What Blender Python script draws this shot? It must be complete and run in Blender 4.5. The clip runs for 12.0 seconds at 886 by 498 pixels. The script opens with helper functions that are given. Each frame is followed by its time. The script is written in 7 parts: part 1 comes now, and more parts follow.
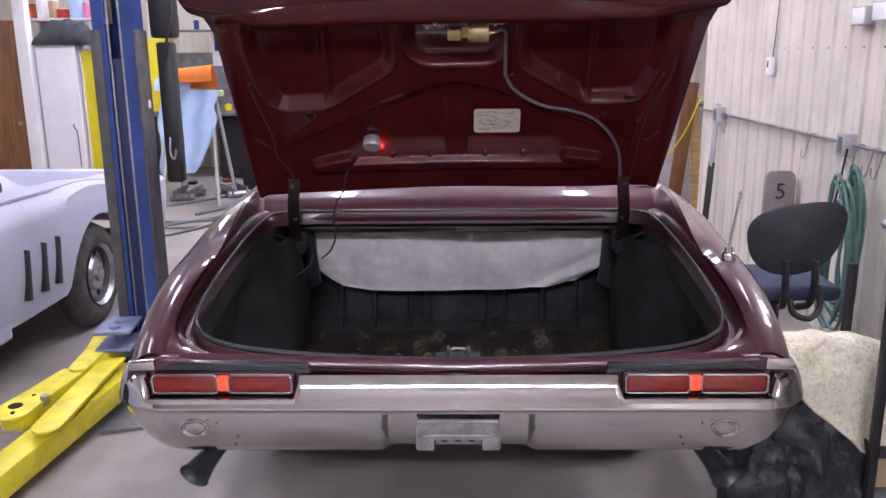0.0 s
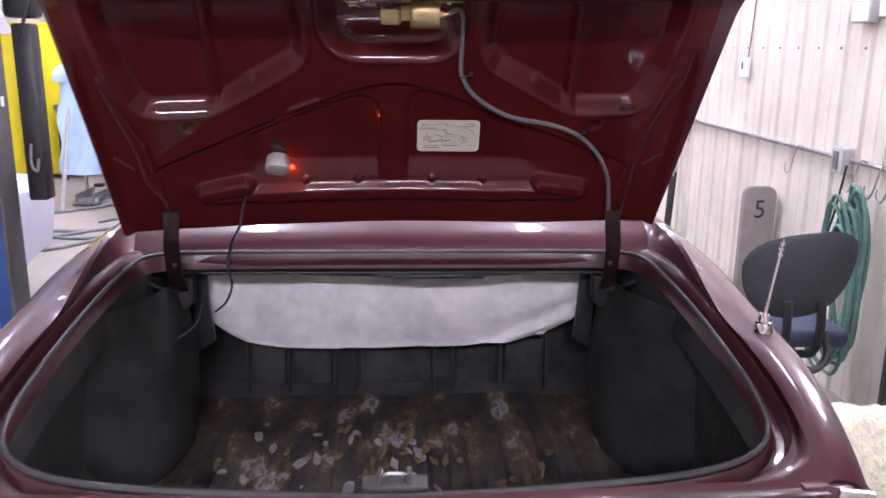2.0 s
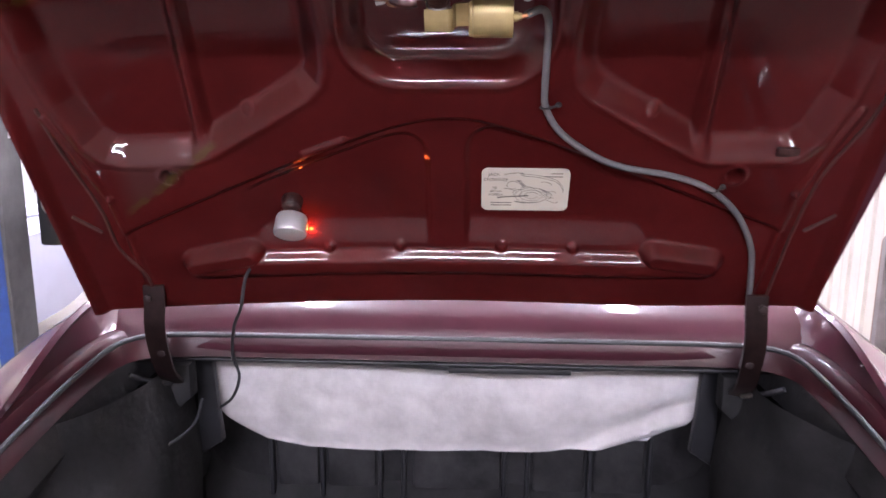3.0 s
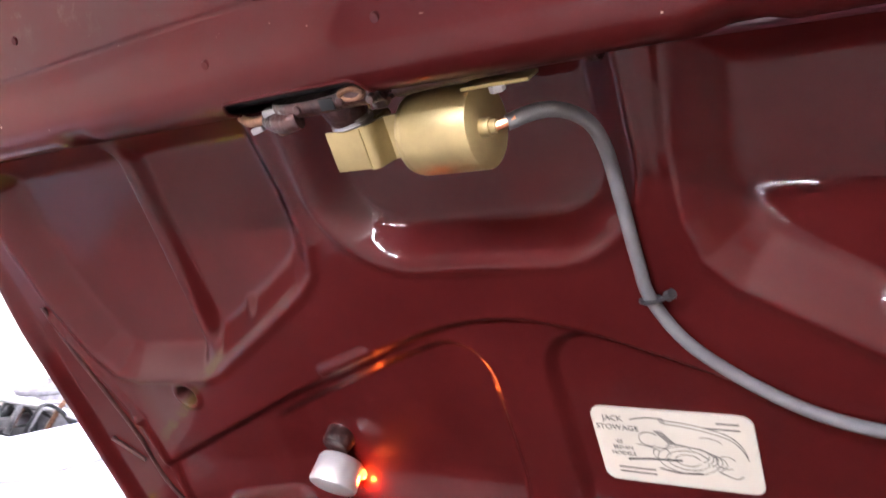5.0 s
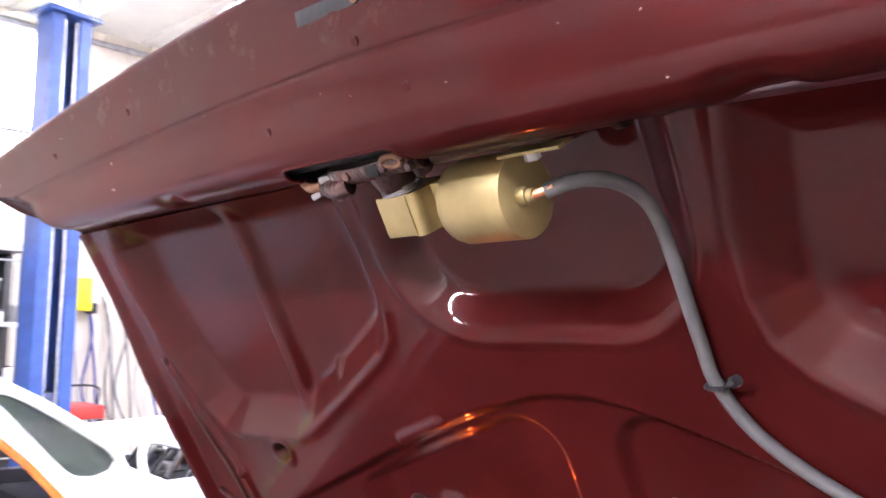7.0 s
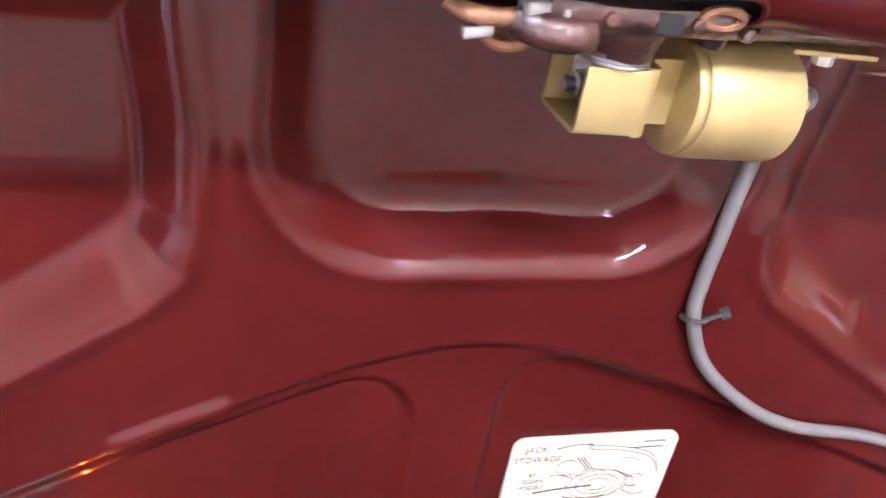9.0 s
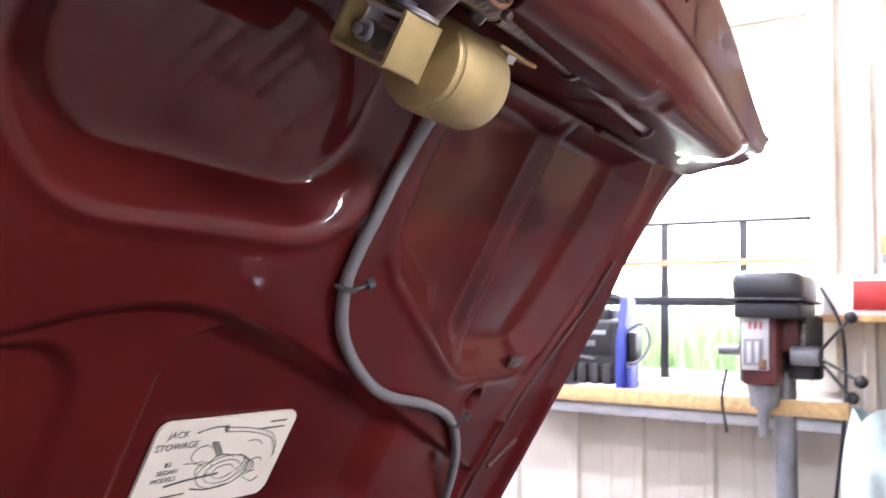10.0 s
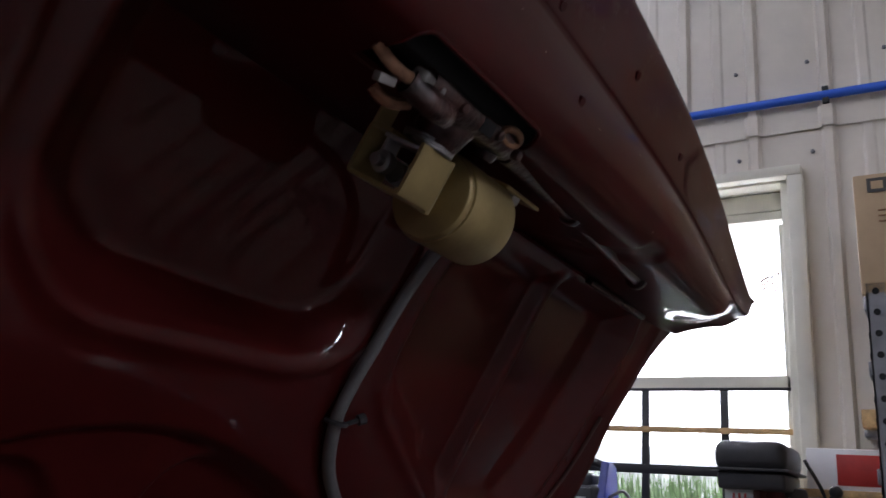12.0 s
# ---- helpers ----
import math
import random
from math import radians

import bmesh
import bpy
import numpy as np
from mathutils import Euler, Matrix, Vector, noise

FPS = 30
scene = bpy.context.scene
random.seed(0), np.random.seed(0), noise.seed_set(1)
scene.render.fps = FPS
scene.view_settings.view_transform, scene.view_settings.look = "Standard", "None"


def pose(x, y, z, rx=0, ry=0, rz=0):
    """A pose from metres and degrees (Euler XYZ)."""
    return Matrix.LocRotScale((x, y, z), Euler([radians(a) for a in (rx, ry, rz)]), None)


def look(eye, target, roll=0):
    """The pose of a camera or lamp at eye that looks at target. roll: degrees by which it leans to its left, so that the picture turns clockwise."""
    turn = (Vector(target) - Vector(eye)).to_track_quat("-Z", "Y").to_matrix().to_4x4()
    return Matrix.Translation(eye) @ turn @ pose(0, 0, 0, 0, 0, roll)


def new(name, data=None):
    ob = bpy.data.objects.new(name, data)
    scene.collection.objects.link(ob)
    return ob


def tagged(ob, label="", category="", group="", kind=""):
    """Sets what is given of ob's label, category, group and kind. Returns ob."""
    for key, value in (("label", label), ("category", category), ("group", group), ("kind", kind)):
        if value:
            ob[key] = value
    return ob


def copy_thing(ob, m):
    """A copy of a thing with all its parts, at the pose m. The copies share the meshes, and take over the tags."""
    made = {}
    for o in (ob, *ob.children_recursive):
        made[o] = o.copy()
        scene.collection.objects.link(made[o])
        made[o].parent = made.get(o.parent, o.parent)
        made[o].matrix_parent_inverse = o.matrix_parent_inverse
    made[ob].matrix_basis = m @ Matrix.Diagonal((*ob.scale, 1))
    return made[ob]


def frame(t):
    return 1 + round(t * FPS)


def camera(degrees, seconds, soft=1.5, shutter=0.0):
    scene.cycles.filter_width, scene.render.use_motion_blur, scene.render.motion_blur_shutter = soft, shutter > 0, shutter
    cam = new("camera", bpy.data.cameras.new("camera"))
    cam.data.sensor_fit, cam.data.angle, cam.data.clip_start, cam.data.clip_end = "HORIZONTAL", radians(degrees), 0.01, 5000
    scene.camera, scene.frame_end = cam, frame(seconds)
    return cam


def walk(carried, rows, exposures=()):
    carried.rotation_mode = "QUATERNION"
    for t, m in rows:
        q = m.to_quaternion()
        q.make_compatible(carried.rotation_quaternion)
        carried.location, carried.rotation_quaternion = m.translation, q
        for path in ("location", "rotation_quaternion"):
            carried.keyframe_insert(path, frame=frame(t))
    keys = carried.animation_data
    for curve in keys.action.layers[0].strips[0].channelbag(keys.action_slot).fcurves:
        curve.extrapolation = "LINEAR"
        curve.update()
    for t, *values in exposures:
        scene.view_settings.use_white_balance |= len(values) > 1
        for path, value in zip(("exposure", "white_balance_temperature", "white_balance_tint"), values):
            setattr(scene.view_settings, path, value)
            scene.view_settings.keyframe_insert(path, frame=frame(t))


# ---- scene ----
cam = camera(56.8, 12.0, shutter=0.4)
PATH = [
    (0, (0.012, -2.168, 1.714), (-0.033, -0.224, 1.248), -0.6),
    (0.5, (0.062, -2.117, 1.711), (-0.012, -0.172, 1.25), -0.7),
    (1, (0.025, -1.928, 1.709), (-0.091, 0.015, 1.252), -1.0),
    (1.5, (-0.036, -1.685, 1.728), (-0.034, 0.264, 1.278), -0.2),
    (2, (0.008, -1.382, 1.703), (0.117, 0.557, 1.225), 0.6),
    (2.5, (0.084, -1.058, 1.719), (0.078, 0.894, 1.282), 0.5),
    (3, (0.056, -0.75, 1.698), (-0.032, 1.201, 1.268), 0.3),
    (3.2, (0.047, -0.649, 1.711), (-0.007, 1.304, 1.287), 0.1),
    (4.8, (0.396, -0.073, 1.669), (-0.618, 1.651, 1.662), -2.1),
    (5, (0.407, -0.026, 1.678), (-0.688, 1.648, 1.698), -2.1),
    (5.5, (0.471, 0.048, 1.697), (-0.87, 1.529, 1.793), -1.3),
    (6, (0.508, 0.061, 1.672), (-0.936, 1.434, 1.84), 0.3),
    (6.5, (0.515, 0.053, 1.674), (-0.96, 1.388, 1.878), 1.1),
    (6.7, (0.517, 0.053, 1.673), (-0.962, 1.383, 1.883), 1.1),
    (8.3, (-0.033, -0.05, 1.699), (-0.097, 1.949, 1.729), 1.2),
    (8.5, (-0.077, -0.018, 1.678), (0.024, 1.979, 1.716), 1.8),
    (8.7, (-0.122, 0.046, 1.677), (0.167, 2.025, 1.702), 1.3),
    (9, (-0.208, 0.114, 1.703), (0.367, 2.028, 1.644), 1.2),
    (9.5, (-0.347, 0.178, 1.662), (0.967, 1.685, 1.669), 2.8),
    (10, (-0.393, 0.211, 1.604), (1.282, 1.289, 1.788), 1.4),
    (10.5, (-0.398, 0.22, 1.585), (1.304, 1.212, 1.933), 2.4),
    (11, (-0.409, 0.209, 1.598), (1.273, 1.168, 2.101), 3.6),
    (11.5, (-0.406, 0.21, 1.61), (1.264, 1.165, 2.156), 3.6),
    (12, (-0.402, 0.225, 1.583), (1.23, 1.233, 2.151), 4.0),
]
STOPS = [(0.0, 0.26), (1.0, 0.37), (2.0, 0.84), (2.5, 1.02), (3.2, 1.44), (4.8, 2.13), (6.7, 1.95), (8.3, 2.7), (9.2, 2.95), (9.5, 2.85), (10.0, 1.85), (10.5, 0.8), (11.0, 0.0), (12.0, -1.05)]
TINTS = [(0.0, 6250, 31), (3.2, 6250, 30), (5.0, 6350, 25), (9.2, 6350, 25), (10.5, 6050, 24), (12.0, 6100, 20)]


def tint_at(t, k):
    for p, q in zip(TINTS, TINTS[1:]):
        if p[0] <= t <= q[0]:
            return p[k] + (q[k] - p[k]) * (t - p[0]) / (q[0] - p[0])


EXPOSURES = [(t, stops, tint_at(t, 1), tint_at(t, 2)) for t, stops in STOPS]
walk(cam, [(t, look(eye, goal, roll)) for t, eye, goal, roll in PATH], exposures=EXPOSURES)

# ---- world and light ----
world = bpy.data.worlds.new("sky_world")
scene.world = world
world.use_nodes = True
wt = world.node_tree
sky = wt.nodes.new("ShaderNodeTexSky")
sky.sky_type, sky.sun_disc = "NISHITA", False
sky.sun_elevation, sky.sun_rotation = radians(48), radians(200)
wt.links.new(sky.outputs[0], wt.nodes["Background"].inputs[0])
wt.nodes["Background"].inputs[1].default_value = 0.12


def sun_lamp():
    d = bpy.data.lights.new("sun", "SUN")
    d.energy, d.angle, d.color = 4.0, radians(0.6), (1.0, 0.95, 0.88)
    ob = new("sun", d)
    ob.matrix_world = pose(0, 0, 30, 42, 0, 20)
    return ob


sun_lamp()


def area_lamp(name, m, sx, sy, power, colour):
    d = bpy.data.lights.new(name, "AREA")
    d.shape, d.size, d.size_y, d.energy, d.color = "RECTANGLE", sx, sy, power, colour
    ob = new(name, d)
    ob.matrix_world = m
    return ob


# ---- materials ----
def mat(name, col, rough=0.5, metal=0.0, var=0.0, scale=8.0, bump=0.0, bscale=60.0, coat=0.0, col2=None, spread=(0.35, 0.7),
        emit=None, power=0.0, glass=False, spec=0.5, stretch=(1, 1, 1), rvar=0.0):
    m = bpy.data.materials.new(name)
    m.use_nodes = True
    t = m.node_tree
    b = t.nodes["Principled BSDF"]
    b.inputs["Base Color"].default_value = (*col, 1)
    b.inputs["Roughness"].default_value = rough
    b.inputs["Metallic"].default_value = metal
    b.inputs["Specular IOR Level"].default_value = spec
    if coat:
        b.inputs["Coat Weight"].default_value = coat
        b.inputs["Coat Roughness"].default_value = 0.06
    if glass:
        b.inputs["Transmission Weight"].default_value = 1.0
        b.inputs["IOR"].default_value = 1.45
    if emit:
        b.inputs["Emission Color"].default_value = (*emit, 1)
        b.inputs["Emission Strength"].default_value = power
    if var or col2 or bump or rvar:
        tc = t.nodes.new("ShaderNodeTexCoord")
        mp = t.nodes.new("ShaderNodeMapping")
        mp.inputs["Scale"].default_value = stretch
        t.links.new(tc.outputs["Object"], mp.inputs[0])
    if var or col2 or rvar:
        n = t.nodes.new("ShaderNodeTexNoise")
        n.inputs["Scale"].default_value, n.inputs["Detail"].default_value, n.inputs["Roughness"].default_value = scale, 8, 0.65
        t.links.new(mp.outputs[0], n.inputs[0])
    if var or col2:
        r = t.nodes.new("ShaderNodeValToRGB")
        r.color_ramp.elements[0].position, r.color_ramp.elements[1].position = spread
        a = col2 or tuple(max(0, c * (1 - var)) for c in col)
        z = col if col2 else tuple(min(1, c * (1 + var)) for c in col)
        r.color_ramp.elements[0].color, r.color_ramp.elements[1].color = (*a, 1), (*z, 1)
        t.links.new(n.outputs[0], r.inputs[0])
        t.links.new(r.outputs[0], b.inputs["Base Color"])
    if rvar:
        mr = t.nodes.new("ShaderNodeMapRange")
        mr.inputs["From Min"].default_value, mr.inputs["From Max"].default_value = 0.3, 0.7
        mr.inputs["To Min"].default_value, mr.inputs["To Max"].default_value = max(0.02, rough - rvar), rough + rvar
        t.links.new(n.outputs[0], mr.inputs[0])
        t.links.new(mr.outputs[0], b.inputs["Roughness"])
    if bump:
        n2 = t.nodes.new("ShaderNodeTexNoise")
        n2.inputs["Scale"].default_value, n2.inputs["Detail"].default_value = bscale, 5
        t.links.new(mp.outputs[0], n2.inputs[0])
        bp = t.nodes.new("ShaderNodeBump")
        bp.inputs["Strength"].default_value, bp.inputs["Distance"].default_value = bump, 0.01
        t.links.new(n2.outputs[0], bp.inputs["Height"])
        t.links.new(bp.outputs[0], b.inputs["Normal"])
    return m


M_LID = mat("lid_paint", (0.059, 0.0063, 0.0060), 0.42, 0.10, var=0.2, scale=5, coat=0.42, bump=0.006, bscale=14, rvar=0.05, spec=0.03)


def wear_and_tone_lid():
    """Rust and bare metal along the rear edge, its dull reflections toned in, yellow overspray by one corner hole."""
    nt = M_LID.node_tree
    b = nt.nodes["Principled BSDF"]
    b.inputs["Coat Roughness"].default_value = 0.03
    old = b.inputs["Base Color"].links[0].from_socket
    tc = nt.nodes.new("ShaderNodeTexCoord")
    sep = nt.nodes.new("ShaderNodeSeparateXYZ")
    nt.links.new(tc.outputs["Object"], sep.inputs[0])

    def ramp(src, lo, hi):
        r = nt.nodes.new("ShaderNodeMapRange")
        r.inputs["From Min"].default_value, r.inputs["From Max"].default_value = lo, hi
        nt.links.new(src, r.inputs[0])
        return r.outputs[0]

    def times(p, q):
        m = nt.nodes.new("ShaderNodeMath")
        m.operation = "MULTIPLY"
        nt.links.new(p, m.inputs[0])
        nt.links.new(q, m.inputs[1])
        return m.outputs[0]

    def blotch(scale, lo, hi):
        n = nt.nodes.new("ShaderNodeTexNoise")
        n.inputs["Scale"].default_value, n.inputs["Detail"].default_value, n.inputs["Roughness"].default_value = scale, 9, 0.7
        nt.links.new(tc.outputs["Object"], n.inputs[0])
        return ramp(n.outputs[0], lo, hi)

    def over(mask, colour, under):
        m = nt.nodes.new("ShaderNodeMix")
        m.data_type = "RGBA"
        nt.links.new(mask, m.inputs[0])
        nt.links.new(under, m.inputs[6])
        m.inputs[7].default_value = (*colour, 1)
        return m.outputs[2]
    rust = times(ramp(sep.outputs[1], 0.83, 0.90), blotch(26, 0.56, 0.63))
    # blotchy darker, greyer tone stands in for the tail edge's dull reflections
    c = over(times(ramp(sep.outputs[1], 0.775, 0.80), blotch(7, 0.36, 0.60)), (0.046, 0.0100, 0.0105), old)
    c = over(rust, (0.085, 0.05, 0.038), c)
    chip = times(ramp(sep.outputs[1], 0.72, 0.74), blotch(70, 0.685, 0.71))
    c = over(chip, (0.50, 0.36, 0.30), c)
    # dull repaired strip under one opening, with a yellow masking edge along its slanting border
    slope = nt.nodes.new("ShaderNodeMath")
    slope.operation = "MULTIPLY_ADD"
    nt.links.new(sep.outputs[0], slope.inputs[0])
    slope.inputs[1].default_value, slope.inputs[2].default_value = -0.78, -0.7355
    gap = nt.nodes.new("ShaderNodeMath")
    gap.operation = "ADD"
    nt.links.new(sep.outputs[1], gap.inputs[0])
    nt.links.new(slope.outputs[0], gap.inputs[1])
    wave = nt.nodes.new("ShaderNodeMath")
    wave.operation = "MULTIPLY_ADD"
    nt.links.new(blotch(16, 0.3, 0.7), wave.inputs[0])
    wave.inputs[1].default_value = 0.012
    nt.links.new(gap.outputs[0], wave.inputs[2])
    side = times(times(ramp(sep.outputs[0], -0.41, -0.425), ramp(sep.outputs[1], 0.415, 0.40)), ramp(sep.outputs[0], -0.62, -0.58))
    strip = times(side, ramp(wave.outputs[0], 0.002, 0.007))
    c = over(strip, (0.062, 0.019, 0.018), c)
    fringe = times(times(side, ramp(wave.outputs[0], -0.002, 0.003)), ramp(wave.outputs[0], 0.022, 0.014))
    c = over(times(fringe, blotch(22, 0.38, 0.54)), (0.064, 0.034, 0.012), c)
    # overspray left round the outer corner of one opening
    spot = times(times(ramp(sep.outputs[0], -0.650, -0.670), ramp(sep.outputs[1], 0.672, 0.690)), times(ramp(sep.outputs[1], 0.742, 0.728), blotch(20, 0.46, 0.58)))
    c = over(spot, (0.075, 0.047, 0.012), c)
    nt.links.new(c, b.inputs["Base Color"])


wear_and_tone_lid()
M_BODY = mat("body_paint", (0.058, 0.0125, 0.0205), 0.35, var=0.12, scale=6, coat=1.0, spec=0.4)
M_GUTTER = mat("gutter_paint", (0.042, 0.0075, 0.011), 0.35, var=0.3, scale=14, coat=0.5, bump=0.05, bscale=40)
M_CHROME = mat("chrome", (0.60, 0.585, 0.585), 0.09, 1.0, bump=0.012, bscale=7, rvar=0.05, scale=18)
M_STEEL = mat("steel", (0.42, 0.42, 0.44), 0.35, 1.0, var=0.3, scale=30)
M_BROWNROD = mat("brown_rod", (0.060, 0.022, 0.018), 0.45, 0.3, var=0.3, scale=30)
M_RUBBER = mat("rubber", (0.025, 0.025, 0.027), 0.7, var=0.3, scale=40, bump=0.15)
M_STRIP = mat("weatherstrip", (0.028, 0.027, 0.028), 0.5, var=0.3, scale=30, bump=0.1)
M_BLACK = mat("black_plastic", (0.02, 0.02, 0.022), 0.42, var=0.2, scale=25)
M_TRIM = mat("black_trim", (0.03, 0.032, 0.036), 0.3, var=0.2, scale=20, coat=0.3)
M_TUB = mat("trunk_black", (0.018, 0.0172, 0.0174), 0.8, var=0.7, scale=5, bump=0.3, bscale=30, spec=0.3)
M_BULK = mat("bulkhead_black", (0.029, 0.0275, 0.028), 0.7, var=0.6, scale=9, bump=0.3, bscale=30, spec=0.3)
M_HINGE = mat("hinge_brown", (0.022, 0.011, 0.010), 0.4, 0.3, var=0.5, scale=40)
M_BOARD = mat("board_brown_grey", (0.24, 0.205, 0.195), 0.6, var=0.2, scale=7)
M_RUST = mat("trunk_floor_worn", (0.05, 0.04, 0.04), 0.65, col2=(0.018, 0.016, 0.017), scale=6, spread=(0.35, 0.78), bump=0.5, bscale=25, stretch=(1.6, 0.7, 1))
for node in M_RUST.node_tree.nodes:
    if node.bl_idname == "ShaderNodeValToRGB":
        ramp_rust = node.color_ramp
for pos, colour in ((0.45, (0.030, 0.025, 0.024)), (0.49, (0.062, 0.043, 0.026)), (0.525, (0.036, 0.028, 0.023)), (0.56, (0.125, 0.078, 0.034)), (0.585, (0.085, 0.058, 0.036)), (0.60, (0.17, 0.155, 0.165)), (0.63, (0.26, 0.245, 0.25)), (0.655, (0.12, 0.09, 0.08))):
    ramp_rust.elements.new(pos).color = (*colour, 1)
M_FLAKE = mat("pale_paint_flake", (0.24, 0.225, 0.235), 0.6, var=0.3, scale=30)
M_OCHRE = mat("ochre_paint_flake", (0.15, 0.10, 0.045), 0.6, var=0.4, scale=30)
M_CLOTH = mat("liner_cloth", (0.66, 0.63, 0.62), 0.9, var=0.22, scale=6, bump=0.5, bscale=9)
M_LENS = mat("red_lens", (0.22, 0.008, 0.006), 0.15, var=0.2, scale=60, coat=1.0)
M_GLOW = mat("lit_red_lens", (0.6, 0.02, 0.01), 0.3, emit=(1.0, 0.06, 0.02), power=1.6)
M_BRASS = mat("zinc_gold", (0.38, 0.295, 0.13), 0.42, 0.55, var=0.15, scale=25, bump=0.02, bscale=60)
M_CABLE = mat("grey_cable", (0.115, 0.113, 0.112), 0.55, var=0.12, scale=40)
M_COPPER = mat("copper", (0.75, 0.33, 0.16), 0.3, 1.0)
M_PAPER = mat("label_paper", (0.50, 0.462, 0.375), 0.5, var=0.06, scale=12)
M_INK = mat("label_ink", (0.06, 0.055, 0.05), 0.6)
M_LAMPCAP = mat("lamp_cap", (0.62, 0.60, 0.58), 0.35, 0.6, var=0.1)
M_BULB = mat("lamp_bulb", (1, 0.3, 0.1), 0.3, emit=(1.0, 0.20, 0.03), power=2.2)
M_LATCH = mat("latch_red", (0.045, 0.016, 0.013), 0.36, 0.35, var=0.75, scale=60, coat=0.5, bump=0.3, bscale=120)
M_RUSTY = mat("rusty_steel", (0.20, 0.10, 0.055), 0.6, 0.4, var=0.5, scale=60, bump=0.3, bscale=90)
# near-black stands in for the shade inside holes, slots and slits
M_HOLESHADE = mat("hole_shade", (0.008, 0.008, 0.008), 0.9)
M_CONCRETE = mat("concrete", (0.34, 0.305, 0.275), 0.6, col2=(0.195, 0.172, 0.155), scale=1.3, spread=(0.32, 0.62), bump=0.15, bscale=30, rvar=0.12)
M_WALL = mat("wall_steel_cream", (0.66, 0.61, 0.525), 0.5, var=0.12, scale=1.8, bump=0.02, bscale=9)
# unseen rear wall, toned dark to dim reflections in lid and bumper
M_REARDIM = mat("rear_wall_dimmed", (0.23, 0.205, 0.185), 0.6, var=0.2, scale=4)
M_CEIL = mat("ceiling_white", (0.78, 0.77, 0.74), 0.6, var=0.05, scale=3)
M_WHITE = mat("white_paint", (0.80, 0.80, 0.80), 0.4, var=0.05, scale=6)
M_PRIMER = mat("pale_body_primer", (0.50, 0.51, 0.60), 0.5, var=0.05, scale=3)
M_ORANGE = mat("orange_edge", (0.62, 0.17, 0.03), 0.5, var=0.3, scale=20)
M_BLUE = mat("lift_blue", (0.025, 0.07, 0.26), 0.42, var=0.3, scale=7, coat=0.2)
M_BLUESHADE = mat("lift_blue_shaded", (0.018, 0.03, 0.10), 0.5, var=0.3, scale=7)
M_GUARD = mat("guard_rubber", (0.085, 0.082, 0.080), 0.7, var=0.3, scale=9)
M_HUB = mat("hub_blue_grey", (0.20, 0.24, 0.36), 0.5, 0.2, var=0.25, scale=15)
M_YELLOW = mat("lift_yellow", (0.72, 0.62, 0.02), 0.45, var=0.2, scale=9)
M_YPANEL = mat("yellow_panel", (0.70, 0.58, 0.01), 0.5, var=0.06, scale=5)
M_GREY = mat("grey_metal", (0.20, 0.20, 0.21), 0.5, 0.3, var=0.3, scale=9)
M_LGREY = mat("light_grey", (0.45, 0.45, 0.45), 0.5, 0.2, var=0.15, scale=8)
M_BRACKET = mat("bracket_grey", (0.30, 0.295, 0.29), 0.45, 0.5, var=0.3, scale=20)
M_WOOD = mat("wood_brown", (0.20, 0.085, 0.03), 0.5, var=0.35, scale=5, stretch=(6, 6, 0.6))
M_PINE = mat("pine_board", (0.55, 0.36, 0.16), 0.6, var=0.25, scale=6, stretch=(1, 8, 8))
M_CARD = mat("cardboard", (0.45, 0.32, 0.19), 0.8, var=0.1, scale=6)
M_SHEET = mat("blue_sheet", (0.42, 0.58, 0.80), 0.85, var=0.08, scale=6)
M_OCLOTH = mat("orange_cloth", (0.75, 0.20, 0.03), 0.85, var=0.1, scale=8)
M_TOWEL = mat("towel_tan", (0.72, 0.67, 0.50), 0.95, var=0.32, scale=38, bump=1.0, bscale=55)
for node in M_TOWEL.node_tree.nodes:
    if node.bl_idname == "ShaderNodeValToRGB":
        ramp_towel = node.color_ramp
for pos, colour in ((0.56, (0.74, 0.70, 0.52)), (0.60, (0.45, 0.50, 0.25)), (0.625, (0.78, 0.74, 0.56)), (0.66, (0.50, 0.16, 0.10)), (0.68, (0.76, 0.72, 0.54))):
    ramp_towel.elements.new(pos).color = (*colour, 1)
M_BAG = mat("trash_bag", (0.028, 0.027, 0.032), 0.48, var=0.5, scale=16, bump=1.0, bscale=34)
M_HOSE = mat("green_hose", (0.10, 0.21, 0.175), 0.5, var=0.2, scale=20)
M_CHAIR = mat("chair_fabric", (0.035, 0.038, 0.042), 0.9, var=0.2, scale=60, bump=0.3, bscale=200)
M_CBLUE = mat("chair_blue", (0.05, 0.062, 0.098), 0.9, var=0.2, scale=40)
M_PIPEB = mat("blue_pipe", (0.03, 0.13, 0.65), 0.35)
M_GLASS = mat("clear_glass", (1, 1, 1), 0.0, glass=True)
M_TUBE = mat("lamp_tube", (1, 1, 1), 0.4, emit=(0.92, 0.95, 1.0), power=16)
M_RED = mat("red_enamel", (0.42, 0.03, 0.025), 0.4, var=0.15, scale=12)
M_DRILL = mat("drill_red_worn", (0.085, 0.018, 0.017), 0.45, var=0.45, scale=12)
M_FRAME = mat("window_cream", (0.70, 0.68, 0.58), 0.5, var=0.08, scale=6)
M_PBLUE = mat("tool_blue", (0.022, 0.034, 0.22), 0.4, var=0.2, scale=20)
M_GRASS = mat("grass", (0.10, 0.26, 0.05), 0.9, col2=(0.05, 0.13, 0.03), scale=2.2, bump=0.5, bscale=12)


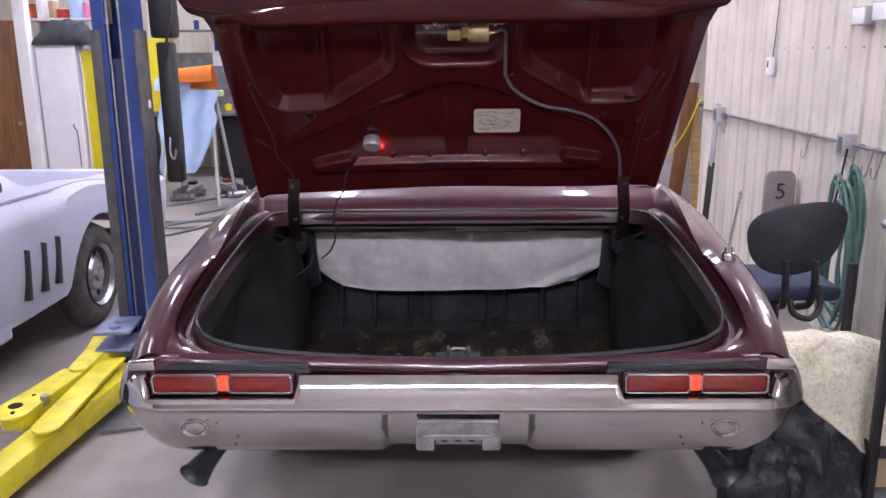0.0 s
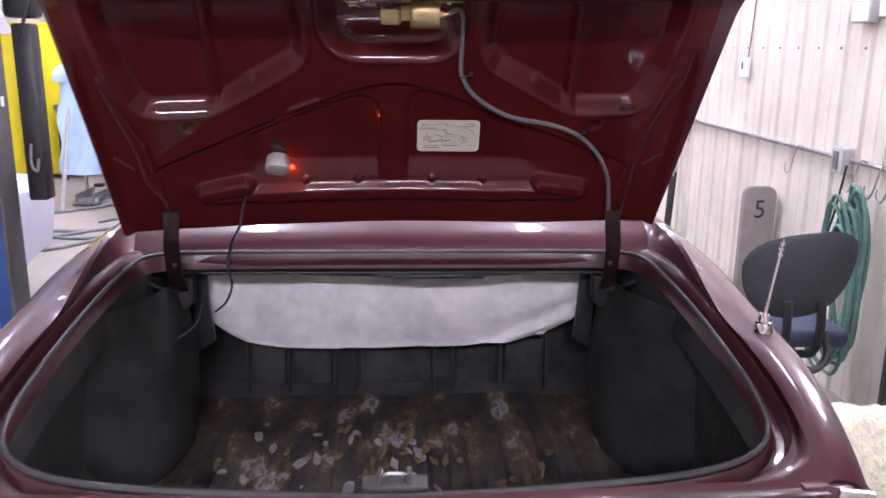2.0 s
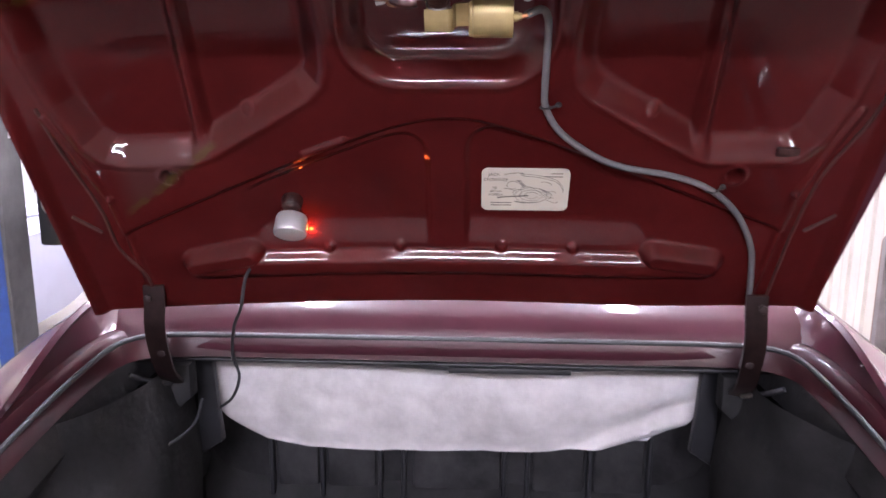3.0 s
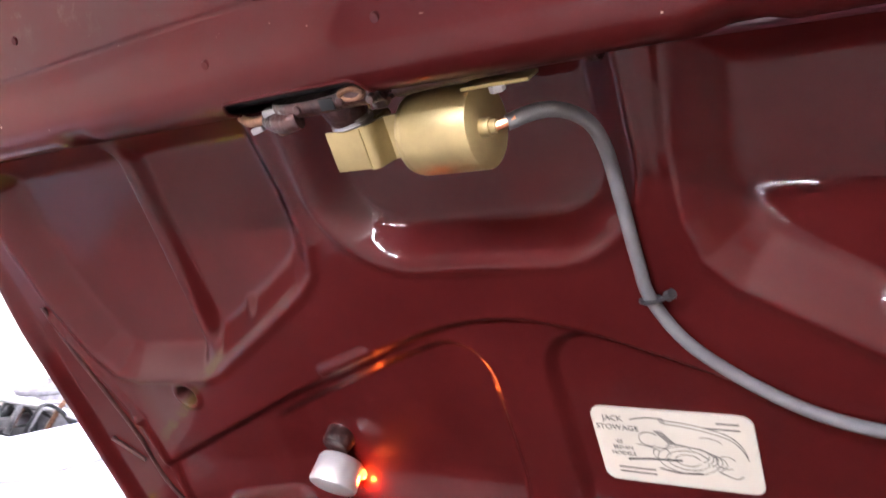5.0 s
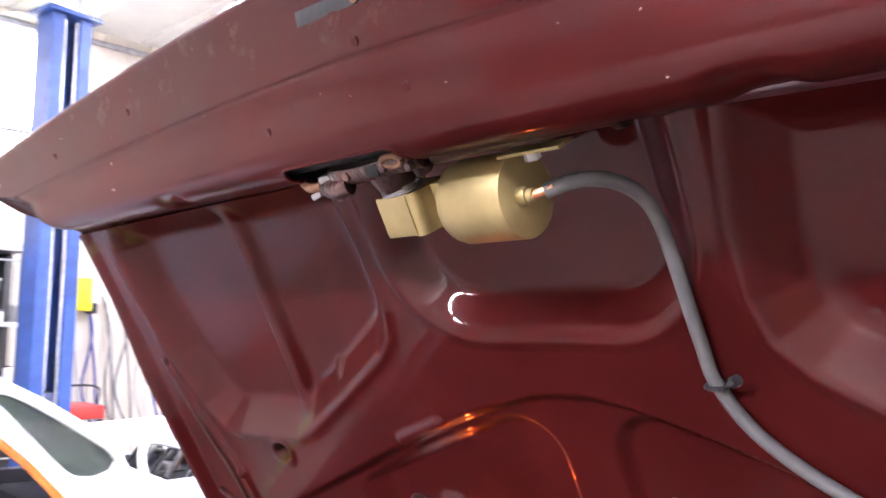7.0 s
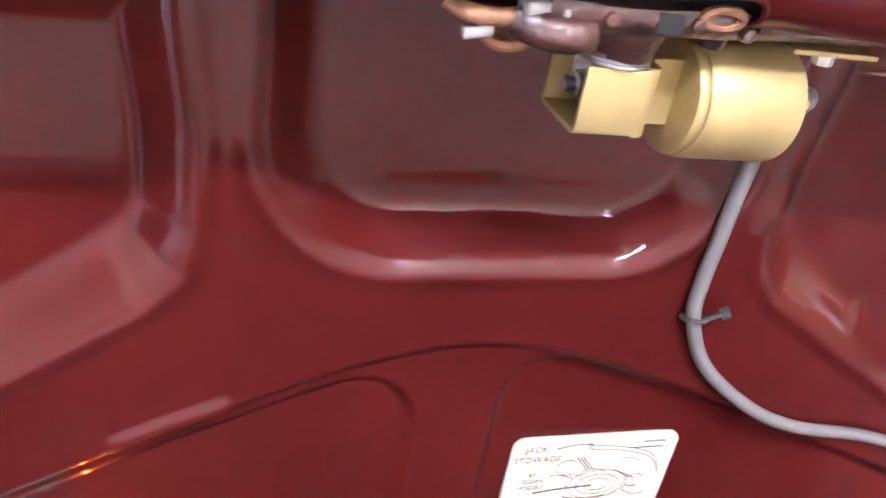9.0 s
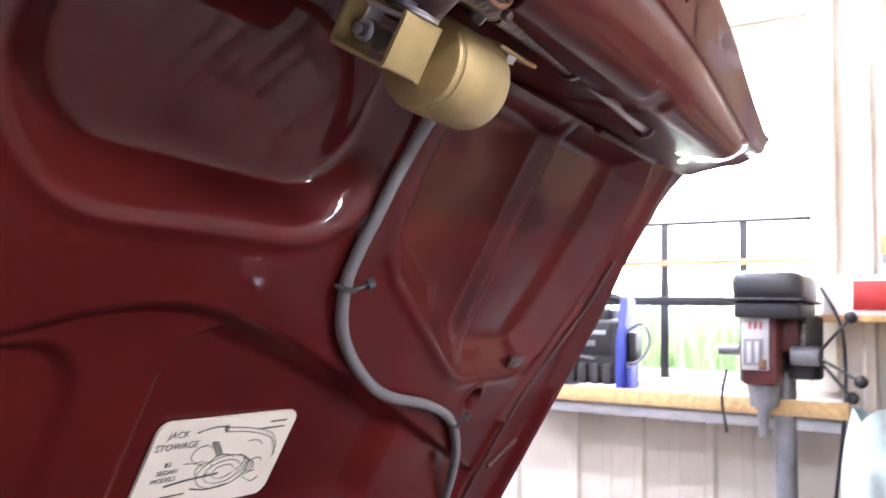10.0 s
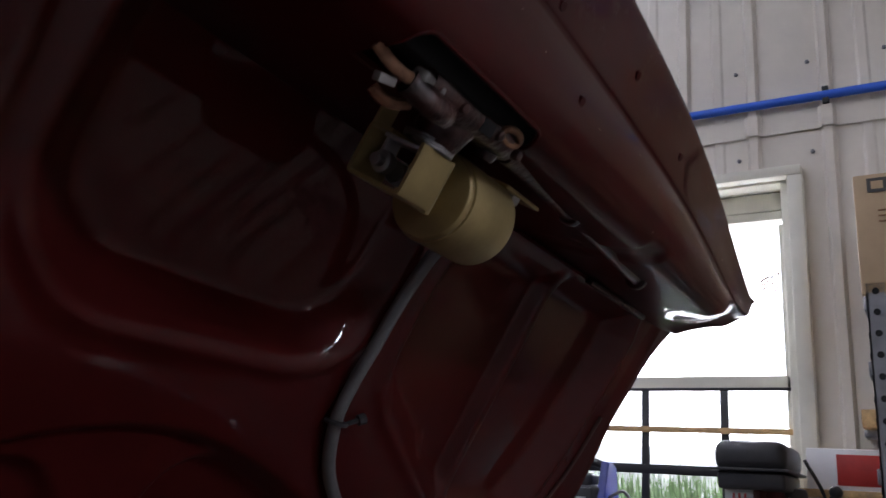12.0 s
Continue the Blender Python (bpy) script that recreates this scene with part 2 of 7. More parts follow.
# ---- shape helpers ----
def link_bm(name, bm, material, smooth=True):
    me = bpy.data.meshes.new(name)
    bmesh.ops.recalc_face_normals(bm, faces=bm.faces[:])
    bm.to_mesh(me)
    bm.free()
    for f in me.polygons:
        f.use_smooth = smooth
    if smooth:
        me.set_sharp_from_angle(angle=radians(38))
    me.materials.append(material)
    return new(name, me)


def part(name, bm, material, parent, label="", smooth=True):
    ob = link_bm(name, bm, material, smooth)
    ob.parent = parent
    if label:
        ob["label"] = label
    return ob


def thing(name, label, category, group="", kind="", at=(0, 0, 0)):
    ob = new(name)
    ob.empty_display_size = 0.05
    ob.location = at
    return tagged(ob, label, category, group, kind)


def solo(name, bm, material, label, category, group="", kind="", smooth=True):
    return tagged(link_bm(name, bm, material, smooth), label, category, group, kind)


def box(bm, c, s, bevel=0.0, m=None, seg=2):
    r = bmesh.ops.create_cube(bm, size=1.0, matrix=Matrix.Translation(c) @ (m or Matrix()) @ Matrix.Diagonal((*s, 1)))
    if bevel:
        es = {e for v in r["verts"] for e in v.link_edges}
        bmesh.ops.bevel(bm, geom=list(es), offset=bevel, segments=seg, affect="EDGES", profile=0.5)
    return bm


def boxes(*items):
    bm = bmesh.new()
    for it in items:
        box(bm, *it)
    return bm


def cyl(bm, p0, p1, r0, r1=None, seg=20, bevel=0.0):
    p0, p1 = Vector(p0), Vector(p1)
    q = (p1 - p0).to_track_quat("Z", "Y").to_matrix().to_4x4()
    r = bmesh.ops.create_cone(bm, cap_ends=True, segments=seg, radius1=r0, radius2=r0 if r1 is None else r1, depth=(p1 - p0).length,
                              matrix=Matrix.Translation((p0 + p1) / 2) @ q)
    if bevel:
        es = [e for e in {e for v in r["verts"] for e in v.link_edges} if len(e.link_faces) == 2 and any(len(f.verts) > 4 for f in e.link_faces)]
        bmesh.ops.bevel(bm, geom=es, offset=bevel, segments=2, affect="EDGES", profile=0.5)
    return bm


def spline(pts, n=6):
    """Catmull-Rom through the points."""
    P = [Vector(p) for p in pts]
    P = [2 * P[0] - P[1]] + P + [2 * P[-1] - P[-2]]
    out = []
    for i in range(1, len(P) - 2):
        for k in range(n):
            t = k / n
            out.append(0.5 * (2 * P[i] + (P[i + 1] - P[i - 1]) * t + (2 * P[i - 1] - 5 * P[i] + 4 * P[i + 1] - P[i + 2]) * t * t
                              + (3 * P[i] - P[i - 1] - 3 * P[i + 1] + P[i + 2]) * t ** 3))
    return out + [P[-2]]


def tube(bm, pts, r, seg=10, smooth=6, flat=1.0):
    pts = spline(pts, smooth) if smooth else [Vector(p) for p in pts]
    up = Vector((0.13, 0.21, 0.97))
    rings = []
    for i, p in enumerate(pts):
        d = (pts[min(i + 1, len(pts) - 1)] - pts[max(i - 1, 0)]).normalized()
        a = d.cross(up).normalized()
        up = a.cross(d).normalized()
        rad = r(i / (len(pts) - 1)) if callable(r) else r
        rings.append([bm.verts.new(p + rad * (math.cos(k * 2 * math.pi / seg) * a + flat * math.sin(k * 2 * math.pi / seg) * up)) for k in range(seg)])
    skin(bm, rings, True)
    bm.faces.new(rings[0])
    bm.faces.new(rings[-1])
    return bm


def skin(bm, rings, closed=False):
    for a, b in zip(rings, rings[1:]):
        n = len(a)
        for k in range(n if closed else n - 1):
            bm.faces.new((a[k], a[(k + 1) % n], b[(k + 1) % n], b[k]))


def sheet(fn, nu, nv, closed=False):
    bm = bmesh.new()
    rings = [[bm.verts.new(fn(i / nu, j / nv)) for j in range(nv + (0 if closed else 1))] for i in range(nu + 1)]
    skin(bm, rings, closed)
    return bm


def thick(bm, d):
    """Give an open sheet a thickness."""
    bmesh.ops.recalc_face_normals(bm, faces=bm.faces[:])
    bmesh.ops.solidify(bm, geom=bm.faces[:] + bm.edges[:] + bm.verts[:], thickness=d)
    return bm


def prism(bm, outline, lo, hi, axis="y", bevel=0.0):
    """An outline of two coordinates, drawn out along the third axis."""
    def place(a, b, c):
        return {"x": (c, a, b), "y": (a, c, b), "z": (a, b, c)}[axis]
    va = [bm.verts.new(place(a, b, lo)) for a, b in outline]
    vb = [bm.verts.new(place(a, b, hi)) for a, b in outline]
    n = len(outline)
    fs = [bm.faces.new(va), bm.faces.new(vb)] + [bm.faces.new((va[k], va[(k + 1) % n], vb[(k + 1) % n], vb[k])) for k in range(n)]
    if bevel:
        bmesh.ops.bevel(bm, geom=list({e for f in fs[:2] for e in f.edges}), offset=bevel, segments=2, affect="EDGES", profile=0.5)
    return bm


def smooth01(e0, e1, x):
    t = np.clip((x - e0) / (e1 - e0), 0, 1)
    return t * t * (3 - 2 * t)


def rounded(w, h, r, n=6):
    out = []
    for cx, cy, a0 in ((w / 2 - r, h / 2 - r, 0), (-w / 2 + r, h / 2 - r, 90), (-w / 2 + r, -h / 2 + r, 180), (w / 2 - r, -h / 2 + r, 270)):
        out += [(cx + r * math.cos(radians(a0 + 90 * k / n)), cy + r * math.sin(radians(a0 + 90 * k / n))) for k in range(n + 1)]
    return out


# ---- the room ----
FLOOR_X, FLOOR_Y, TOP = (-7.2, 2.24), (-8.6, 10.6), 4.45


def corrugated(name, along, lo, hi, z0, z1, at, sign, material, holes=(), pitch=0.225):
    """A wall of ribbed steel sheet on a 0.15 m core; holes are (lo, hi, z0, z1)."""
    bm = bmesh.new()
    cuts = sorted({lo, hi, *[h[0] for h in holes], *[h[1] for h in holes]})

    def put(a, d, z):
        return (at - sign * d, a, z) if along == "y" else (a, at - sign * d, z)
    for a0, a1 in zip(cuts, cuts[1:]):
        zs = [(z0, z1)]
        for h in holes:
            if h[0] <= a0 and a1 <= h[1]:
                zs = [(z0, h[2]), (h[3], z1)]
        xs = [(a0, 0.0)]
        k = math.ceil(a0 / pitch)
        while k * pitch < a1 - 0.04:
            c = k * pitch
            if c > a0 + 0.03:
                xs += [(c - 0.022, 0.0), (c - 0.012, 0.018), (c + 0.012, 0.018), (c + 0.022, 0.0)]
                m = c + pitch / 2
                if m + 0.03 < a1:
                    xs += [(m - 0.02, 0.0), (m - 0.012, 0.004), (m + 0.012, 0.004), (m + 0.02, 0.0)]
            k += 1
        xs.append((a1, 0.0))
        for b, t in zs:
            front = [[bm.verts.new(put(a, d, z)) for a, d in xs] for z in (b, t)]
            skin(bm, front)
            back = [[bm.verts.new(put(a, -0.15, z)) for a in (a0, a1)] for z in (b, t)]
            skin(bm, back)
            for row, brow in zip(front, back):
                bm.faces.new(row + [brow[1], brow[0]])
            bm.faces.new((front[0][0], front[1][0], back[1][0], back[0][0]))
            bm.faces.new((front[0][-1], front[1][-1], back[1][1], back[0][1]))
    return solo(name, bm, material, "cream ribbed steel wall sheeting", "wall", kind="structure", smooth=False)


def room():
    bm = sheet(lambda u, v: (FLOOR_X[0] - 0.2 + u * 11.5, FLOOR_Y[0] - 0.2 + v * 19.6, 0.0), 8, 14)
    solo("floor", thick(bm, 0.12), M_CONCRETE, "worn pale concrete workshop floor", "floor", kind="structure").location.z = -0.12
    corrugated("wall_east", "y", FLOOR_Y[0], 5.5, 0, TOP, 2.24, 1, M_WALL, holes=[(0.58, 1.48, 1.44, 2.625)])
    corrugated("wall_east_far", "y", 5.5, FLOOR_Y[1], 0, TOP, 3.9, 1, M_WALL)
    corrugated("wall_return", "x", 2.39, 3.9, 0, TOP, 5.5, -1, M_WALL)
    corrugated("wall_north", "x", FLOOR_X[0], 3.9, 0, TOP, FLOOR_Y[1], 1, M_WALL)
    corrugated("wall_west", "y", FLOOR_Y[0], FLOOR_Y[1], 0, TOP, FLOOR_X[0], -1, M_WALL, holes=[(0.4, 2.7, 3.1, 4.3)])
    # closes the unseen end; its dark tone keeps paint and chrome reflections low
    corrugated("wall_south", "x", FLOOR_X[0], 2.24, 0, TOP, FLOOR_Y[0], -1, M_REARDIM)
    # lower edge of the upper row of sheets, lapped over the lower row
    bm = bmesh.new()
    for k in range(math.ceil(-4.0 / 0.225), math.floor(5.4 / 0.225)):
        c = k * 0.225
        pts = [(c - 0.1125, 0.006), (c - 0.026, 0.006), (c - 0.015, 0.026), (c + 0.015, 0.026), (c + 0.026, 0.006), (c + 0.1125, 0.006)]
        rows = [[bm.verts.new((2.24 - d * (1 if z > 2.79 else 0.92), a, z)) for a, d in pts] for z in (2.775, 2.80, 2.845)]
        skin(bm, rows)
    solo("trim_lap", thick(bm, 0.002), M_WALL, "lapped lower edge of cream wall sheets", "trim", kind="structure", smooth=False)
    for z in (3.02, 2.70, 1.72):
        bm = bmesh.new()
        for k in range(-16, 23):
            if not (0.4 < k * 0.225 + 0.05 < 1.65 and z < 2.7):
                cyl(bm, (2.243, k * 0.225 + 0.05, z), (2.232, k * 0.225 + 0.05, z), 0.007, 0.006, 8)
        solo("trim_screws", bm, M_GREY, "row of small grey screw heads in the wall sheets", "screws", kind="structure")
    bm = boxes(((-1.65, 1.0, TOP + 0.06), (11.4, 19.6, 0.12)))
    for k in range(32):
        box(bm, (-1.65, -8.5 + k * 0.6, TOP - 0.008), (11.2, 0.05, 0.016))
    solo("ceiling", bm, M_CEIL, "white ribbed metal ceiling", "ceiling", kind="structure", smooth=False)
    bm = sheet(lambda u, v: (-60 + 130 * u, -60 + 130 * v, -0.16 + 0.02 * math.sin(40 * u) * math.sin(33 * v)), 20, 20)
    solo("ground", bm, M_GRASS, "green grass field outside the workshop", "ground", kind="structure")


room()


def ceiling_lamp():
    t = thing("ceiling_lamp", "white fluorescent ceiling strip lamp with two lit tubes", "lamp", "ceiling strip lamps")
    part("housing", boxes(((0, 0, 0.03), (0.20, 1.24, 0.05), 0.008)), M_WHITE, t)
    for x in (-0.055, 0.055):
        bm = bmesh.new()
        cyl(bm, (x, -0.59, -0.012), (x, 0.59, -0.012), 0.013, seg=12)
        part("tube", bm, M_TUBE, t, "lit white tube")
    for y in (-0.605, 0.605):
        part("socket", boxes(((0, y, -0.01), (0.17, 0.02, 0.04), 0.004)), M_WHITE, t)
    return t


# lamps beyond y = -6 are unseen, their watts raised to light the lid
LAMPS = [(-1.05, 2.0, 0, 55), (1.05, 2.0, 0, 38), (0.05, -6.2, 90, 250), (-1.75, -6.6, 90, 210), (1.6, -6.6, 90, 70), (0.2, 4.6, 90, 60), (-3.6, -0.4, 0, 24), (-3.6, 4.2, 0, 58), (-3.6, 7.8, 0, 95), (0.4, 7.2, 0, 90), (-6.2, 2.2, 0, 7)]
first = ceiling_lamp()
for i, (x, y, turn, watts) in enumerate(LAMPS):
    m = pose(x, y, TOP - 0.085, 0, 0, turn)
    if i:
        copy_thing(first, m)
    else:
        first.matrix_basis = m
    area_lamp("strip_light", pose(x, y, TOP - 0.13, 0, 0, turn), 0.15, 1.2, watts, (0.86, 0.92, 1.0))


# ---- the maroon car ----
car = thing("car", "maroon convertible coupe with its boot lid raised", "car")


def deck_z(y):
    return 0.868 + 0.365 * y


def crest_z(y):
    """Height of the shoulder line: steep over the tail, then nearly level."""
    return 0.872 + 0.180 * (1 - math.exp(-(y - 0.035) / 0.20)) + 0.034 * y


def shoulder(y):
    """Inner edge and crest of the quarter panel at y, as (x, z) pairs."""
    up = float(smooth01(0.50, 1.0, y))
    xi = 0.848 - 0.047 * min(1.0, max(0.0, y) / 0.95)
    zb = crest_z(y) + 0.010 + 0.035 * up
    return xi, zb - 0.016 * (1 - up) + (1.196 - 0.02 * max(0, y - 1.2) - zb) * up, 0.872 - 0.012 * up, zb


def gutter_z(y):
    return 0.848 + 0.47 * y - 0.2 * y * y


def opening(a):
    """The rim of the boot opening in plan, a from 0 to 1 all round."""
    th = a * 2 * math.pi
    c, s = math.cos(th), math.sin(th)
    p = 7 if s < 0 else 13
    k = (abs(c) ** p + abs(s) ** p) ** (-1 / p)
    yy = 0.525 + 0.445 * k * s
    bow = 0.030 * (1 - (c * k) ** 2) * float(smooth01(0.3, 0.1, yy))
    return c * k * (0.828 - 0.092 * (yy - 0.08) / 0.80), yy - bow


def rim(a, grow, lift):
    x, y = opening(a)
    n = Vector(((x / 0.79) ** 5, ((y - 0.525) / 0.445) ** 5)).normalized()
    x, y = x + n.x * grow * 0.62, y + n.y * grow * (0.5 if n.y < 0 else 1.0)
    dip = 0.02 * max(0, 1 - abs(x) / 0.75) * (1 - smooth01(0.2, 0.45, y))
    return (x, y, gutter_z(y) + lift - dip)


def body_shell():
    # quarter panels with a rounded crest, from the tail to the front
    for sgn, nm in ((-1, "quarter_panel"), (1, "quarter_panel")):
        def fn(u, v):
            y = 0.035 + u * 2.6
            xi, zi, xc, zc = shoulder(y)
            xo = 0.972 - 0.012 * max(0, 1 - y / 0.4)
            drop = 0.10
            if v < 0.2:
                k = v / 0.2
                return (sgn * (xi + (xc - xi) * k), y, zi + (zc - zi) * (1 - (1 - k) ** 1.6))
            if v < 0.65:
                k = (v - 0.2) / 0.45 * math.pi / 2
                return (sgn * (xc + (xo - xc) * math.sin(k)), y, zc - drop * (1 - math.cos(k)))
            k = (v - 0.65) / 0.35
            zd = zc - drop
            return (sgn * (xo - 0.05 * k * k), y + 0.16 * k * max(0, 1 - u * 6), zd - (zd - 0.50 - 0.17 * (1 - float(smooth01(0.12, 0.5, y)))) * k)
        bm = sheet(fn, 130, 40)
        part(nm, thick(bm, 0.012), M_BODY, car)
        # the end of the quarter, above the bumper
        bm = bmesh.new()
        pts = [(sgn * x, z) for x, z in ((0.845, 0.875), (0.895, 0.872), (0.935, 0.85), (0.955, 0.81), (0.962, 0.76), (0.80, 0.76), (0.80, 0.875))]
        prism(bm, pts, 0.022, 0.10, "y", 0.004)
        part("quarter_end", bm, M_BODY, car)
        bm = bmesh.new()
        prism(bm, [(sgn * x, z) for x, z in ((0.866, 0.838), (0.948, 0.836), (0.940, 0.864), (0.869, 0.872))], 0.012, 0.03, "y", 0.004)
        part("corner_trim", bm, M_CHROME, car, "bright chrome corner trim")
    # gutter round the opening
    prof = [(0.10, 0.0), (0.075, -0.002), (0.062, -0.012), (0.055, -0.035), (0.03, -0.04), (0.018, -0.036), (0.012, -0.01), (0.004, -0.006), (0.0, -0.012), (-0.004, -0.05)]
    bm = sheet(lambda u, v: rim(v, *prof[min(9, round(u * 9))]), 9, 160, closed=True)
    part("boot_gutter", bm, M_GUTTER, car, "maroon water gutter round the boot opening")
    bm = bmesh.new()
    rings = []
    for i in range(160):
        p0 = Vector(rim(i / 160, 0.008, 0.002))
        p1 = Vector(rim(i / 160, -0.004, 0.002))
        d = (p0 - p1).normalized()
        rings.append([bm.verts.new(p1 + d * (0.006 * math.cos(k * math.pi / 4)) + Vector((0, 0, 0.006 * math.sin(k * math.pi / 4)))) for k in range(8)])
    skin(bm, rings + [rings[0]], True)
    part("weatherstrip", bm, M_STRIP, car, "grey rubber weatherstrip")
    # deck between the gutter and the quarters, tail panel
    for sgn in (-1, 1):
        def side(u, v):
            a = 0.25 - 0.5 * u if sgn > 0 else 0.25 + 0.5 * u
            x, y, z = rim(a % 1.0, 0.097, 0.0)
            xe, ze = shoulder(max(y, 0.036))[:2]
            xe = sgn * xe
            return (x + (xe - x) * v, y, z + 0.001 + (ze + 0.001 - z) * v)
        bm = sheet(lambda u, v: side(0.04 + 0.92 * u, v), 110, 8)
        part("deck_side", bm, M_BODY, car)
    def tail(u, v):
        x = -0.86 + 1.72 * u
        k = [(0.05, deck_z(0.05) - 0.012), (0.045, deck_z(0.045) - 0.006), (0.04, 0.874), (0.032, 0.868), (0.026, 0.852), (0.028, 0.80), (0.04, 0.70)]
        y, z = k[round(v * 6)]
        return (x, y, z - 0.02 * max(0, 1 - abs(x) / 0.75) * (v < 0.7))
    part("tail_panel", thick(sheet(tail, 40, 6), 0.006), M_BODY, car)
    # panel ahead of the opening, running up to the folded top
    def cowl(u, v):
        x = -0.80 + 1.6 * u
        k = [(1.0, 1.06), (0.982, 1.066), (0.976, 1.08), (0.982, 1.105), (0.992, 1.126), (1.0, 1.134), (1.012, 1.150), (1.03, 1.163), (1.05, 1.174), (1.08, 1.187), (1.13, 1.203), (1.30, 1.225), (1.55, 1.20)]
        y, z = k[round(v * 12)]
        return (x, y - 0.02 + 0.02 * (x / 0.8) ** 2, z + 0.012 * (1 - (x / 0.8) ** 2))
    part("upper_deck", thick(sheet(cowl, 40, 12), 0.006), M_BODY, car, "shiny maroon deck panel behind the lid hinges")
    # folded top, doors, bonnet and wheels beyond the lid
    def top(u, v):
        th = math.pi * v
        y = 1.32 + 1.5 * u
        h = 0.10 + 0.30 * math.sin(math.pi * min(1, u * 0.9 + 0.12))
        return (0.72 * math.cos(th) * (1 - 0.05 * u), y, 1.19 + h * math.sin(th) ** 0.7)
    part("folding_top", sheet(top, 16, 24), M_BLACK, car, "raised black folding top")
    def bonnet(u, v):
        th = math.pi * v
        c, q = math.cos(th), math.sin(th)
        tuck = 1 - 0.9 * max(0, (u - 0.9) / 0.1) ** 2
        x = 0.965 * math.copysign(abs(c) ** 0.35, c) * (1 - 0.04 * u)
        return (x, 2.6 + 2.25 * u, 0.50 + (0.62 - 0.12 * u) * max(q, 0) ** 0.45 * tuck)
    part("front_body", sheet(bonnet, 14, 28), M_BODY, car)
    part("front_end", boxes(((0, 4.74, 0.72), (1.78, 0.16, 0.46), 0.06)), M_BODY, car)
    part("windscreen", thick(sheet(lambda u, v: ((u - 0.5) * 1.35, 2.62 + 0.32 * v - 0.25 * (2 * u - 1) ** 2, 1.50 - 0.34 * v), 12, 4), 0.006), M_GLASS, car)
    for y, x in ((1.34, 0.80), (4.2, 0.80)):
        for sgn in (-1, 1):
            bm = bmesh.new()
            tube(bm, [(sgn * x, y + 0.255 * math.cos(k * math.pi / 12), 0.345 + 0.255 * math.sin(k * math.pi / 12)) for k in range(25)], 0.09, 12, 1)
            w = part("tyre", bm, M_RUBBER, car)
            bm = bmesh.new()
            cyl(bm, (sgn * (x - 0.06), y, 0.345), (sgn * (x + 0.06), y, 0.345), 0.19, 0.17, 24)
            part("rim", bm, M_STEEL, w)
    part("underbody", boxes(((0, 2.65, 0.42), (1.7, 3.9, 0.05), 0.01)), M_BLACK, car)


body_shell()


def bumper():
    prof_mid = [(0.075, 0.834), (0.035, 0.836), (0.010, 0.833), (-0.008, 0.824), (-0.020, 0.806), (-0.028, 0.785), (-0.033, 0.764), (-0.036, 0.750), (-0.0385, 0.743), (-0.0385, 0.737), (-0.033, 0.732),
                (-0.025, 0.729), (-0.022, 0.725), (-0.021, 0.718), (-0.0195, 0.702), (-0.015, 0.672), (-0.006, 0.640), (0.008, 0.605), (0.022, 0.586), (0.055, 0.574)]
    last = len(prof_mid) - 1
    R, straight, side_len = 0.15, 0.82, 0.30

    def plan(s):
        """Centre line of the bumper in plan: place and outward way at s metres from the middle."""
        a, g = abs(s), math.copysign(1, s)
        if a < straight:
            return s, 0.0, 0.0, -1.0
        k = min((a - straight) / R, math.pi / 2)
        x, y = straight + R * math.sin(k), R * (1 - math.cos(k))
        rest = max(0, a - straight - R * math.pi / 2)
        return g * x, y + rest, g * math.sin(k), -math.cos(k)
    whole = straight + R * math.pi / 2 + side_len

    def fn(u, v):
        s = (2 * u - 1) * whole
        d, z = prof_mid[round(v * last)]
        x, y, nx, ny = plan(s)
        a = abs(s)
        notch = smooth01(0.450, 0.466, a) * (1 - smooth01(0.874, 0.888, a))
        if z > 0.768:
            z = z + (0.768 - z) * notch
            d = d - 0.006 * notch
        if 0.57 < z < 0.712:
            d += 0.036 * (1 - smooth01(0.200, 0.222, a))
        lift = smooth01(0.78, 1.10, a)
        z = z + (0.74 - z) * 0.55 * lift * (z < 0.70)
        d = d - 0.012 * smooth01(0.80, 0.95, a)
        return (x - nx * d, y - ny * d, z)
    bm = sheet(fn, 320, last)
    b = part("bumper", thick(bm, 0.006), M_CHROME, car, "polished chrome rear bumper")
    for sgn in (-1, 1):
        # round blanking plug with a raised ring, flush in the lower face
        bm = bmesh.new()
        tube(bm, [(sgn * 0.757 + 0.040 * math.cos(k * math.pi / 14), -0.0165 + 0.010 * math.sin(k * math.pi / 14) * -0.35, 0.672 + 0.028 * math.sin(k * math.pi / 14)) for k in range(29)], 0.0030, 8, 1)
        part("plug_rim", bm, M_CHROME, b)
        bm = bmesh.new()
        rings = []
        for r, d in ((1.0, 0.0), (0.9, -0.004), (0.72, 0.001), (0.6, -0.003), (0.35, -0.004), (0.01, -0.004)):
            rings.append([bm.verts.new((sgn * 0.757 + 0.040 * r * math.cos(k * math.pi / 14), -0.0150 - 0.0035 * r * math.sin(k * math.pi / 14) + d, 0.672 + 0.028 * r * math.sin(k * math.pi / 14))) for k in range(28)])
        skin(bm, rings, True)
        part("blanking_plug", bm, M_CHROME, b)
        for x, z in ((0.715, 0.700), (0.690, 0.690), (0.640, 0.625)):
            bm = bmesh.new()
            cyl(bm, (sgn * x, -0.012, z), (sgn * x, -0.021, z), 0.0045, 0.003, 8)
            part("rust_pimple", bm, M_RUSTY, b)
    # plate bracket
    p = part("plate_bracket", boxes(((0, -0.012, 0.664), (0.215, 0.008, 0.062), 0.002)), M_BRACKET, b, "bare pressed-steel plate bracket")
    bm = bmesh.new()
